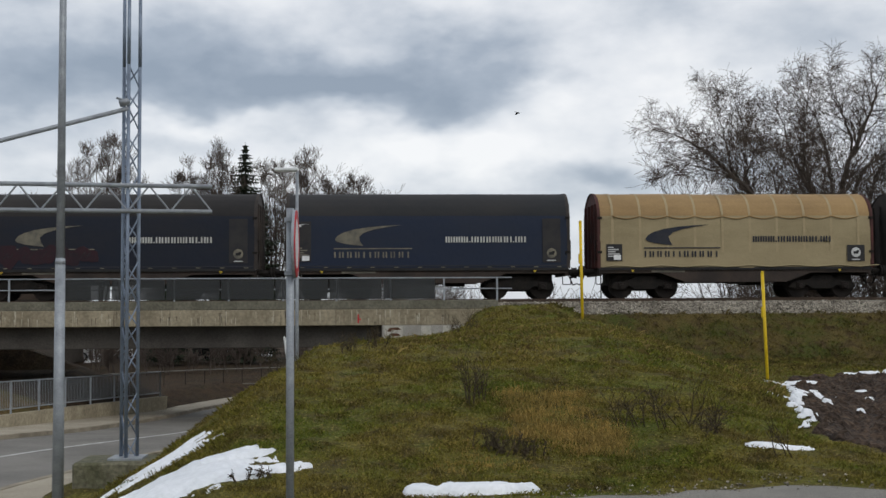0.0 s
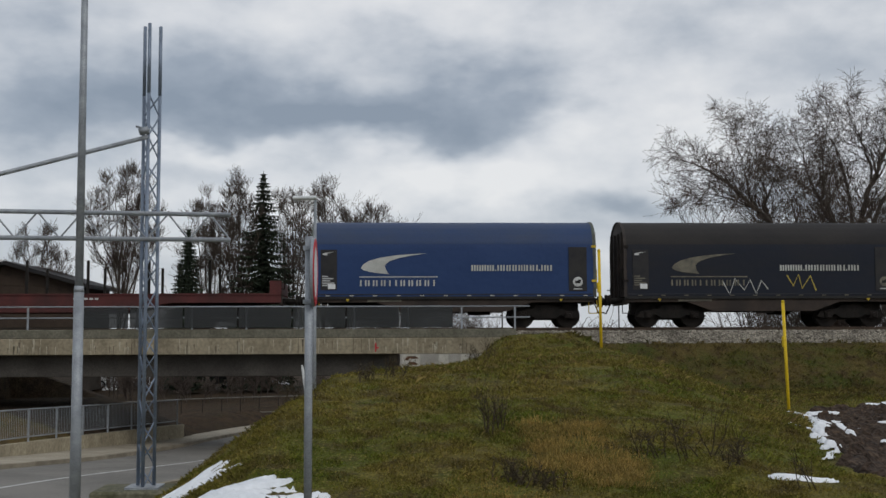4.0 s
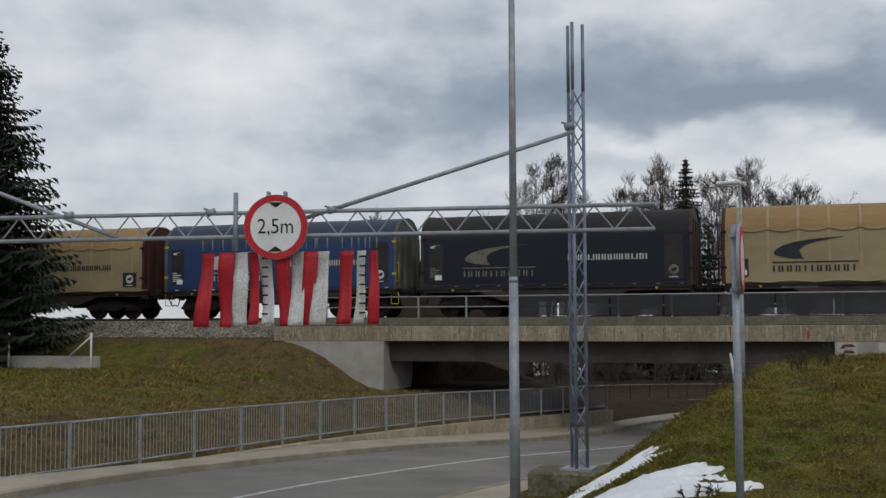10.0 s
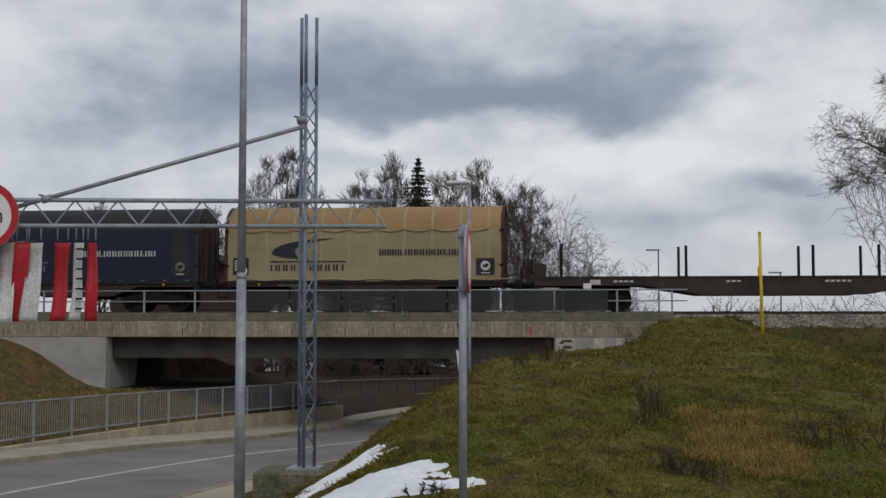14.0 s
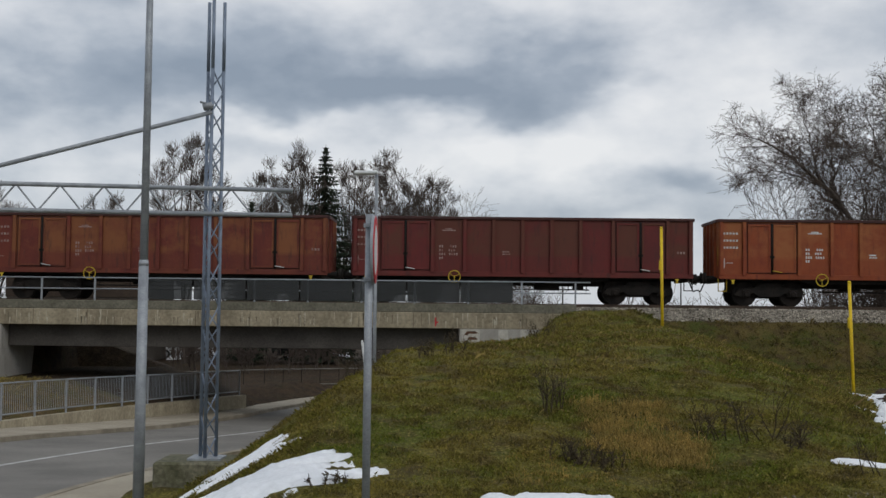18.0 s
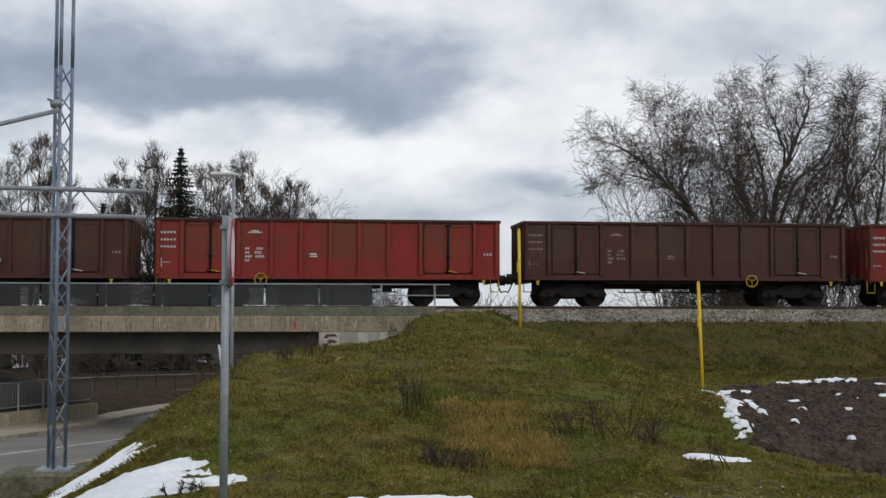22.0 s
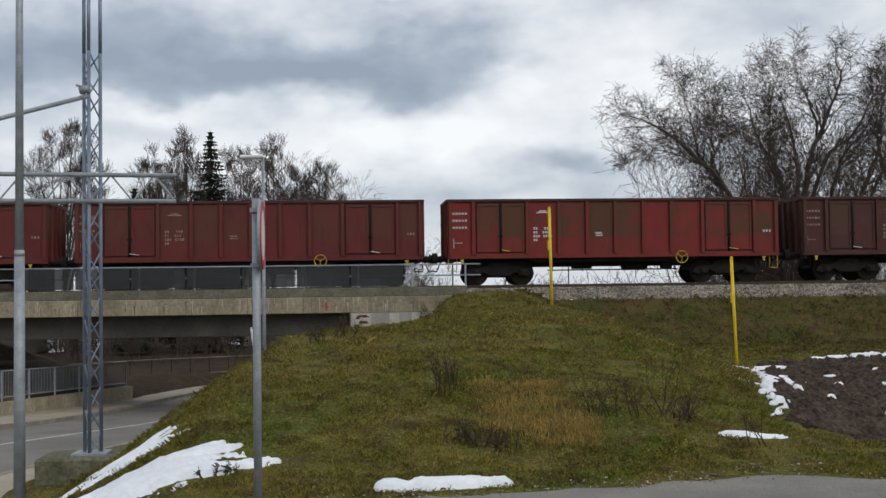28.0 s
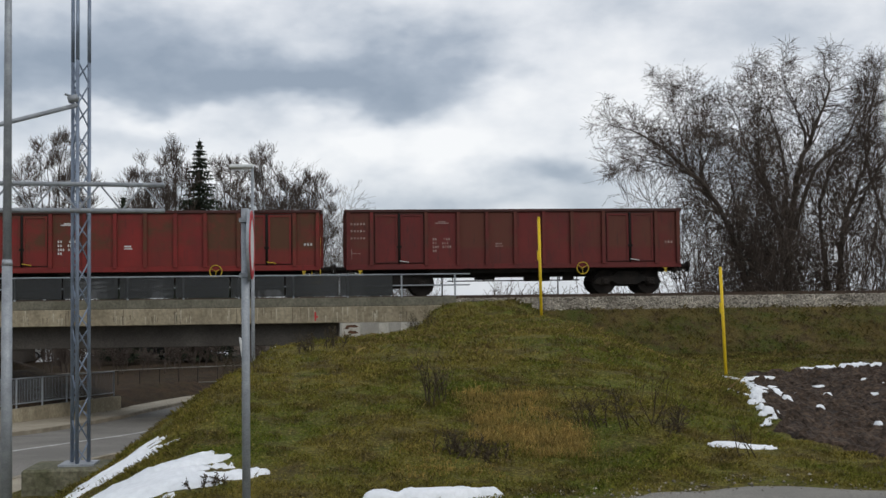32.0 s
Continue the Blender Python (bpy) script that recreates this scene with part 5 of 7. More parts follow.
def build_open_wagon(body, label, bright=False, seed=1):
    rnd = random.Random(seed)
    w = thing("open_wagon", pose(0, 0, 0), label, "freight wagon", "wagons of the train")
    z0, z1, yw = 1.07, 3.22, 1.40
    L = 2 * HB_E
    for s in (-1, 1):
        part("side_wall", one(lambda b: box(b, -HB_E, HB_E, min(s * yw, s * (yw - .05)), max(s * yw, s * (yw - .05)), z0, z1)), body, w)
        part("top_rim", one(lambda b: box(b, -HB_E - .05, HB_E + .05, s * yw - .08, s * yw + .06, z1 - .02, z1 + .09, .015)), M["es_rim"], w, "bent rusty top rim")
        part("bottom_sill", one(lambda b: box(b, -HB_E, HB_E, s * yw - .06, s * yw + .06, z0 - .06, z0 + .13, .01)), body, w)
        part("end_wall", one(lambda b: box(b, min(s * HB_E, s * (HB_E - .05)), max(s * HB_E, s * (HB_E - .05)), -yw + .06, yw - .06, z0, z1)), body, w)
        part("end_rim", one(lambda b: box(b, s * HB_E - .07, s * HB_E + .07, -yw + .09, yw - .09, z1 - .02, z1 + .085)), M["es_rim"], w)
        for y in (-.9, -.3, .3, .9):
            part("end_post", one(lambda b: box(b, s * HB_E - .09, s * HB_E + .09, y - .05, y + .05, z0, z1 - .03)), body, w)
        stan = None
        for k, f in enumerate((.008,) + RIBS_E + (.992,)):
            x = -HB_E + f * L
            if stan is None:
                stan = part("stanchion", one(lambda b: prism(b, [(-.07, z0 + .1), (.07, z0 + .1), (.06, z1 - .02), (-.06, z1 - .02)], "y", -.02, .12)), body, w)
                stan.matrix_basis = pose(x, s * yw - (.02 if s > 0 else -.02), 0) if s > 0 else pose(x, -yw, 0, 0, 0, 180)
            else:
                shared("stanchion", stan, pose(x, yw, 0) if s > 0 else pose(x, -yw, 0, 0, 0, 180), w)
    # plates of the near side between the stanchions
    fs = (.008,) + RIBS_E + (.992,)
    for f0, f1 in zip(fs, fs[1:]):
        x0, x1 = -HB_E + f0 * L + .085, -HB_E + f1 * L - .085
        pl = part("plate", one(lambda b: box(b, (x0 - x1) / 2, (x1 - x0) / 2, -.006, .0, z0 + .14, z1 - .03)), body, w)
        pl.matrix_basis = pose((x0 + x1) / 2, -yw, 0)
    # loaded floor is hidden; a plain floor closes the body
    part("floor", one(lambda b: box(b, -HB_E + .05, HB_E - .05, -yw + .06, yw - .06, z0 - .05, z0 + .05)), M["es_rim"], w)
    # double doors on the near side, with frames, hinges and locking bars
    for f0, f1 in ((.083, .228), (.773, .918)):
        xa, xb = -HB_E + f0 * L, -HB_E + f1 * L
        xm = (xa + xb) / 2
        # dark backing plate, proud of the wall, outlines the door leaves
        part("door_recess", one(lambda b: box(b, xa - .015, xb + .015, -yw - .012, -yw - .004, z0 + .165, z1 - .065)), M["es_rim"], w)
        for a, c in ((xa, xm - .03), (xm + .03, xb)):
            d = part("door", one(lambda b: box(b, a + .02, c - .02, -yw - .035, -yw + .0, z0 + .20, z1 - .10, .012)), body, w)
            part("door_frame", one(lambda b: [box(b, a + .03, c - .03, -yw - .065, -yw - .034, z, z + .07) for z in (z0 + .2, z1 - .18)] + [box(b, x, x + .07, -yw - .065, -yw - .034, z0 + .2, z1 - .1) for x in (a + .03, c - .10)]), body, d)
        part("lock_bar", one(lambda b: [rod(b, (xm, -yw - .07, z0 + .15), (xm, -yw - .07, z1 - .05), .035, .035, 8), box(b, xm - .09, xm + .09, -yw - .09, -yw - .03, z0 + .75, z0 + .85)]), M["iron"], w, "dark locking bar")
        part("lock_handle", one(lambda b: rod(b, (xm, -yw - .09, z0 + .27), (xm + .36, -yw - .09, z0 + .21), .02, .02, 6)), M["hi_yellow"] if bright else M["stencil"], w)
    # stencilled data: bars
    def data(b):
        x = -HB_E + .25 * L + .06
        for k, (dx, ww) in enumerate(((0, .24), (.42, .34), (0, .22), (.36, .30), (0, .30), (.38, .38), (0, .26))):
            z = 2.12 - (k // 2) * .15
            for j in range(int(ww / .09)):
                box(b, x + dx + j * .09, x + dx + j * .09 + .055, -yw - .011, -yw - .002, z, z + .09)
        box(b, x + .1, x + .62, -yw - .011, -yw - .002, 2.76, 2.80)
        box(b, x + .22, x + .5, -yw - .011, -yw - .002, 2.81, 2.86)
        for k in range(3):
            for j in range(5):
                box(b, -HB_E + .18 + j * .12, -HB_E + .18 + j * .12 + .075, -yw - .011, -yw - .002, 2.72 - k * .27, 2.80 - k * .27)
        box(b, -HB_E + .2, -HB_E + .55, -yw - .011, -yw - .002, 1.62, 1.64)
        box(b, -HB_E + .2, -HB_E + .23, -yw - .011, -yw - .002, 1.44, 1.80)
        for j in range(3):
            box(b, HB_E - .62 + j * .12, HB_E - .55 + j * .12, -yw - .011, -yw - .002, 1.95, 2.04)
        box(b, -HB_E + .44 * L, -HB_E + .44 * L + .3, -yw - .011, -yw - .002, 1.86, 1.90)
        box(b, -HB_E + .44 * L, -HB_E + .44 * L + .26, -yw - .011, -yw - .002, 1.94, 2.0)
    soft_bars(one(data), M["stencil"] if bright else M["stencil_worn"], w, "faded white stencilled data")
    # handbrake wheel
    def wheel(b):
        xc, zc, n = -HB_E + .30 * L, 1.00, 16
        for k in range(n):
            a, c = 2 * math.pi * k / n, 2 * math.pi * (k + 1) / n
            rod(b, (xc + .23 * math.cos(a), -1.50, zc + .23 * math.sin(a)), (xc + .23 * math.cos(c), -1.50, zc + .23 * math.sin(c)), .02, .02, 5, False)
        for a in (.5, 2.6, 4.7):
            rod(b, (xc, -1.50, zc), (xc + .23 * math.cos(a), -1.50, zc + .23 * math.sin(a)), .013, .013, 5, False)
        rod(b, (xc, -1.50, zc), (xc, -1.2, zc), .03, .03, 6)
    part("handbrake_wheel", one(wheel), M["hi_yellow"], w, "yellow handbrake wheel")
    for s in (-1, 1):
        part("sole_bar", one(lambda b: prism(b, [(-6.5, 1.18), (6.5, 1.18), (6.5, .96), (3.4, .96), (3.0, .86), (-3.0, .86), (-3.4, .96), (-6.5, .96)], "y", min(s * 1.12, s * 1.22), max(s * 1.12, s * 1.22))), M["iron"], w)
    for x in (-6.0, 5.9):
        part("jack_mark", one(lambda b: prism(b, [(x - .08, .99), (x + .08, .99), (x + .03, .89), (x + .06, .83), (x - .06, .83), (x - .03, .89)], "y", -1.475, -1.46)), M["hi_yellow"], w, "yellow lifting mark")
    part("centre_sill", one(lambda b: box(b, -3.5, 3.5, -.45, .45, .70, 1.14, .02)), M["iron"], w)
    part("brake_gear", one(lambda b: [rod(b, (-1.4, .3, .78), (-.6, .3, .78), .18, .18, 10), rod(b, (.5, -.3, .72), (1.5, -.3, .72), .2, .2, 10), box(b, 2.0, 2.4, -.8, -.5, .55, .95), rod(b, (-2.6, -.9, .55), (2.6, -.9, .55), .025, .025, 5)] + [rod(b, (x, -.9, .5), (x, -.9, .98), .02, .02, 5) for x in (-2.4, -1.2, 1.8, 2.5)]), M["iron"], w)
    build_ends(w, LOB_E, HB_E, M["hi_yellow"] if bright else M["iron"])
    for x in (-4.5, 4.5):
        build_bogie(w, x)
    return w


LOB_F = 19.9
def build_flat_wagon(body, label, stakes):
    w = thing("flat_wagon", pose(0, 0, 0), label, "freight wagon", "wagons of the train")
    h = LOB_F / 2 - .62
    part("deck", one(lambda b: box(b, -h, h, -1.36, 1.36, 1.10, 1.24)), M["timber"], w)
    for s in (-1, 1):
        part("sole_bar", one(lambda b: prism(b, [(-h, 1.30), (h, 1.30), (h, .98), (5.2, .98), (3.0, .62), (-3.0, .62), (-5.2, .98), (-h, .98)], "y", min(s * 1.36, s * 1.42), max(s * 1.36, s * 1.42))), body, w, "deep bellied side beam")
        part("side_flange", one(lambda b: box(b, -h, h, s * 1.40 - .06, s * 1.40 + .06, 1.27, 1.33)), body, w)
        part("end_board", one(lambda b: [box(b, min(s * h, s * (h - .08)), max(s * h, s * (h - .08)), -1.3, 1.3, 1.3, 1.75), box(b, min(s * h, s * (h - .45)), max(s * h, s * (h - .45)), -1.32, -1.1, 1.3, 1.82)]), body, w)
    st = None
    for x, y, hh in stakes:
        if st is None:
            st = part("stake", one(lambda b: box(b, -.05, .05, -.045, .045, 0, 1.35, .012)), M["iron"], w, "upright steel stake")
            st.matrix_basis = pose(x, y, 1.25)
        else:
            shared("stake", st, pose(x, y, 1.25 - (1.35 - hh)), w)
    def bars(b):
        for x0, n in ((-h + 3.0, 4), (-h + 7.2, 3), (1.5, 5)):
            for j in range(n):
                box(b, x0 + j * .2, x0 + j * .2 + .14, -1.428, -1.418, 1.10, 1.17)
        box(b, -h + 2.1, -h + 2.5, -1.428, -1.418, 1.02, 1.2)
    soft_bars(one(bars), M["stencil"], w)
    part("label_plate", one(lambda b: box(b, -h + 1.85, -h + 2.15, -1.43, -1.42, .86, 1.06)), M["sign_white"], w)
    build_ends(w, LOB_F, h, M["iron"])
    for x in (-7.0, 7.0):
        build_bogie(w, x)
    return w


# the wagons in order, with the place of their leading end in the train
PITCH = {"t": 12.03, "f": 19.90, "e": 14.03}
protos = {}
def proto(key):
    if key in protos:
        return None
    made = {
        "navy": lambda: build_hood_wagon(M["tarp_navy"], M["roof_navy"], M["end_dark"], M["logo_worn"], "dirty navy blue canvas hood wagon with a faded crescent", worn=True),
        "dark": lambda: build_hood_wagon(M["tarp_dark"], M["roof_dark"], M["end_dark"], M["logo_worn"], "grimy nearly black canvas hood wagon with a faded crescent", worn=True),
        "blue": lambda: build_hood_wagon(M["tarp_blue"], M["roof_blue"], M["end_green"], M["logo_pale"], "clean bright blue canvas hood wagon with a pale crescent", link=M["hi_yellow"]),
        "mid": lambda: build_hood_wagon(M["tarp_mid"], M["roof_mid"], M["end_green"], M["logo_pale"], "dull blue canvas hood wagon with a pale crescent", link=M["hi_yellow"]),
        "beige": lambda: build_hood_wagon(M["tarp_beige"], M["roof_beige"], M["end_rust"], M["logo_navy"], "tan canvas hood wagon with ochre roof and sagging folds", ribs=True),
        "red": lambda: build_open_wagon(M["es_red"], "bright red steel open wagon with double doors", True, 1),
        "redbrown": lambda: build_open_wagon(M["es_redbrown"], "red steel open wagon with brown rust patches", True, 2),
        "maroon": lambda: build_open_wagon(M["es_maroon"], "dull maroon steel open wagon with double doors", False, 3),
        "brown": lambda: build_open_wagon(M["es_brown"], "dark brown rusty steel open wagon", False, 4),
        "rust": lambda: build_open_wagon(M["es_rust"], "rust-brown steel open wagon with stained doors", False, 5),
        "orange": lambda: build_open_wagon(M["es_orange"], "orange steel open wagon with dark door edges", True, 6),
        "flat": lambda: build_flat_wagon(M["sole_maroon"], "empty maroon flat wagon with upright stakes", [(x, y, hh) for x in (-7.2, -4.9, -2.6, -.3, 2.0, 4.3, 6.6) for y, hh in ((-1.28, 1.35), (1.28, 1.2))]),
        "flat_dark": lambda: build_flat_wagon(M["sole_brown"], "empty rusty brown flat wagon with upright stakes", [(x, y, hh) for x in (-8.3, -3.6, 1.1, 3.5, 5.8, 8.1) for y, hh in ((-1.28, 1.25), (1.28, 1.35))]),
    }[key]()
    protos[key] = made
    return made


TRAIN = [("dark", "t"), ("navy", "t"), ("beige", "t"), ("navy", "t"), ("flat", "f"), ("blue", "t"), ("dark", "t"), ("blue", "t"), ("blue", "t"), ("beige", "t"), ("mid", "t"), ("dark", "t"), ("beige", "t"), ("mid", "t"), ("dark", "t"), ("navy", "t"), ("beige", "t"), ("flat_dark", "f"), ("flat_dark", "f"),
         ("rust", "e"), ("maroon", "e"), ("orange", "e"), ("maroon", "e"), ("brown", "e"), ("red", "e"), ("brown", "e"), ("redbrown", "e"), ("rust", "e"), ("maroon", "e"), ("maroon", "e"), ("maroon", "e"), ("redbrown", "e"), ("brown", "e"), ("orange", "e"), ("redbrown", "e"), ("maroon", "e")]
WAGONS = []
_u = -3.51 - 12.03 - .17
for key, kind in TRAIN:
    made = proto(key)
    wag = made or copy_thing(protos[key], Matrix())
    mid = _u + PITCH[kind] / 2 + (.12 if kind == "e" else -.24)
    wag.matrix_basis = pose(mid, TRACK_Y, RAIL_Z)
    WAGONS.append((wag, mid, key))
    if len(WAGONS) - 1 in (22, 25, 26, 30, 35):   # these stand the other way round: the brake wheel is at the far end
        for ch in wag.children:
            if ch.name.startswith("handbrake_wheel"):
                ch.matrix_basis = pose(.40 * 2 * HB_E, 0, 0)
    _u += PITCH[kind]


def run(t):
    """How far the train has run to the left at t seconds: nearly steady, with a slight surging early on."""
    surge = lerp(t, (0, 1, 2, 3, 6, 7, 8, 9, 10, 11, 12, 13, 14, 16), (.15, -.13, -.17, -.36, .03, .27, .08, .17, -.04, .08, -.27, .10, .05, 0))
    return surge + 13.9968 * t + .022049 * t * t / 10 + .0521526 * t ** 3 / 100 - .00582323 * t ** 4 / 1000

# ---- plants ----
def tubes(segs):
    """Mesh data of many short tapered tubes: (start, end, radius, radius, sides)."""
    vs, fs = [], []
    for a, b, ra, rb, n in segs:
        d = (b - a)
        if d.length < 1e-6:
            continue
        d.normalize()
        s = d.orthogonal().normalized()
        c = d.cross(s)
        k = len(vs)
        for p, r in ((a, ra), (b, rb)):
            for i in range(n):
                t = 2 * math.pi * i / n
                vs.append(p + s * (math.cos(t) * r) + c * (math.sin(t) * r))
        for i in range(n):
            fs.append((k + i, k + (i + 1) % n, k + n + (i + 1) % n, k + n + i))
    return vs, fs


def mesh_part(name, data, mat, parent=None, label="", smooth=False):
    me = bpy.data.meshes.new(name)
    me.from_pydata([tuple(v) for v in data[0]], [], data[1])
    me.materials.append(mat)
    if smooth:
        me.shade_smooth()
    ob = new(name, me)
    if parent:
        ob.parent = parent
    if label:
        ob["label"] = label
    return ob


def grow(rnd, out, p, d, length, r, level, depth, up, kids, thin, bend=(0, 0), crown=0.0):
    n = 6 if level == 0 else (4 if level == 1 else 3)
    pts = [(p.copy(), r)]
    dirs = [d.copy()]
    step = length / n
    for i in range(n):
        w = .09 if level == 0 else .19
        d = (d + Vector((rnd.gauss(0, w) + (bend[0] / n if level == 0 else 0), rnd.gauss(0, w) + (bend[1] / n if level == 0 else 0), rnd.gauss(0, w) + up * .12))).normalized()
        q = p + d * step
        rr = max(thin, r * (1 - (.62 if level else .70) * (i + 1) / n))
        out.append((level, p.copy(), q.copy(), pts[-1][1], rr))
        p = q
        pts.append((p.copy(), rr))
        dirs.append(d.copy())
    if level >= depth:
        return
    k = kids[min(level, len(kids) - 1)]
    for j in range(k):
        f = (.26 if level == 0 else .18) + (.74 if level == 0 else .82) * (j + rnd.random() * .8) / k
        i = min(n - 1, int(f * n))
        q = pts[i][0].lerp(pts[i + 1][0], f * n - i)
        d0 = dirs[i + 1]
        side = Vector((rnd.gauss(0, 1), rnd.gauss(0, 1), rnd.gauss(0, .35)))
        side = (side - d0 * side.dot(d0)).normalized()
        ang = rnd.uniform(.40, .90)
        nd = (d0 * math.cos(ang) + side * math.sin(ang)).normalized()
        if crown and level == 0:
            ln = length * (crown * (1 - f) + .16) * rnd.uniform(.8, 1.15)
        else:
            ln = length * rnd.uniform(.40, .66)
        grow(rnd, out, q, nd, ln, max(thin, pts[i][1] * rnd.uniform(.42, .62)), level + 1, depth, up, kids, thin)


def shrub_row(name, x0, x1, y0, y1, h0, h1, n, seed, z, label):
    """A thicket: many thin upright stems that fork."""
    rnd = random.Random(seed)
    out = []
    for i in range(n):
        u = rnd.random()
        x, y = x0 + (x1 - x0) * u, rnd.uniform(y0, y1)
        h = (h0 + (h1 - h0) * u) * rnd.uniform(.6, 1.05)
        d = Vector((rnd.gauss(0, .13), rnd.gauss(0, .12), 1)).normalized()
        grow(rnd, out, Vector((x, y, z)), d, h * .7, .05, 0, 2, .8, (11, 5), .015)
    ob = mesh_part(name, tubes([(a, b, ra, rb, 3) for lv, a, b, ra, rb in out]), M["twig"])
    return tagged(ob, label, "thicket", kind="stuff")


def brushwood(x0, x1, y0, y1, h0, h1, n, seed, label):
    """Dense bare undergrowth: wandering stems with sprays of fine shoots."""
    rnd = random.Random(seed)
    out = []
    for _ in range(n):
        u = rnd.random()
        p, h = Vector((x0 + (x1 - x0) * u, rnd.uniform(y0, y1), FAR_Z - .1)), (h0 + (h1 - h0) * u) * rnd.uniform(.55, 1.0)
        d = Vector((rnd.gauss(0, .16), rnd.gauss(0, .1), 1)).normalized()
        for i in range(6):
            q = p + d * h / 6
            out.append((1, p.copy(), q.copy(), .045 * (1 - i / 7), .045 * (1 - (i + 1) / 7)))
            for _k in range(2 if i else 0):
                side = Vector((rnd.gauss(0, 1), rnd.gauss(0, .8), rnd.gauss(.5, .4))).normalized()
                twigs(rnd, out, p.lerp(q, rnd.random()), (d * .6 + side * .8).normalized(), h * rnd.uniform(.12, .24), .018, 2, .0085, .0)
            p = q
            d = (d + Vector((rnd.gauss(0, .12), rnd.gauss(0, .12), .05))).normalized()
    ob = mesh_part("thicket", tubes([(a, b, ra, rb, 3) for lv, a, b, ra, rb in out]), M["twig"])
    return tagged(ob, label, "thicket", kind="stuff")


def spruce(x, y, z, h, rad, seed, label, whorls=34, per=9):
    rnd = random.Random(seed)
    t = thing("spruce", pose(x, y, z), label, "tree", "spruce trees")
    mesh_part("trunk", tubes([(Vector((0, 0, -.3)), Vector((0, 0, h * .5)), rad * .07, rad * .045, 8), (Vector((0, 0, h * .5)), Vector((0, 0, h)), rad * .045, .01, 8)]), M["bark"], t)
    vs, fs = [], []
    for w in range(whorls):
        f = (w + rnd.random() * .5) / whorls
        zz = h * (.05 + .945 * f)
        ln = rad * (1 - f) ** .82 * min(1.0, .66 + 1.5 * f) * rnd.uniform(.85, 1.12) + .05
        for k in range(per):
            a = 2 * math.pi * (k + rnd.random() * .7) / per + w
            l2 = ln * rnd.uniform(.7, 1.1)
            ca, sa_ = math.cos(a), math.sin(a)
            n = max(3, int(l2 / .24))
            for i in range(n):
                s = (i + .5) / n
                r = l2 * s
                px, py = ca * r, sa_ * r
                pz = zz - .38 * l2 * s + .22 * l2 * s * s * s
                wd = .26 * l2 * (1 - s * .75) * rnd.uniform(.6, 1.2) + .06
                for side in (-1, 1):
                    dx, dy = -sa_ * side, ca * side
                    i0 = len(vs)
                    tip = (px + dx * wd + ca * wd * .6, py + dy * wd + sa_ * wd * .6, pz - wd * rnd.uniform(.25, .75))
                    vs += [(px - ca * .1, py - sa_ * .1, pz + .05), (px + ca * .16, py + sa_ * .16, pz), tip]
                    fs.append((i0, i0 + 1, i0 + 2))
                i0 = len(vs)
                dr = rnd.uniform(.12, .42)
                vs += [(px - dx * .06, py - dy * .06, pz), (px + dx * .06, py + dy * .06, pz), (px + ca * .08, py + sa_ * .08, pz - dr)]
                fs.append((i0, i0 + 1, i0 + 2))
    mesh_part("crown", (vs, fs), M["needles"], t, "dark drooping needles")
    return t


FAR_Z = -2.15
spruce(-33.3, 38.2, -.1, 16.2, 5.6, 4, "tall dark spruce with drooping boughs beside the track", 56, 15)
spruce(-9.22, 80, FAR_Z, 15.3, 4.0, 5, "slender dark spruce among bare trees", 54, 11)
spruce(-14.0, 78, FAR_Z, 11.2, 2.2, 6, "small dark spruce beyond the track", 50, 14)
spruce(-15.6, 84, FAR_Z, 9.4, 2.2, 7, "low dark evergreen beyond the track", 30, 13)

def twigs(rnd, out, p, d, length, r, level, thin, droop):
    """A side shoot that wanders, forks and ends in fine twigs."""
    n = (0, 5, 4, 3, 2)[level]
    step = length / n
    for i in range(n):
        d = (d + Vector((rnd.gauss(0, .13), rnd.gauss(0, .13), rnd.gauss(0, .12) + (.07 if level < 3 else -droop)))).normalized()
        q = p + d * step
        rr = max(thin, r * (1 - .75 * (i + 1) / n))
        out.append((level, p.copy(), q.copy(), max(thin, r * (1 - .75 * i / n)), rr))
        if level < 4:
            for _ in range(int((0, 1.05, .92, .65)[level] + rnd.random())):
                side = Vector((rnd.gauss(0, 1), rnd.gauss(0, .8), rnd.gauss(.1, .7)))
                side = (side - d * side.dot(d)).normalized()
                a = rnd.uniform(.45, 1.0)
                twigs(rnd, out, p.lerp(q, rnd.random()), (d * math.cos(a) + side * math.sin(a)).normalized(), length * (.72 - .34 * i / n) * rnd.uniform(.6, 1.15) + .18, rr * .6, level + 1, thin, droop)
        p = q


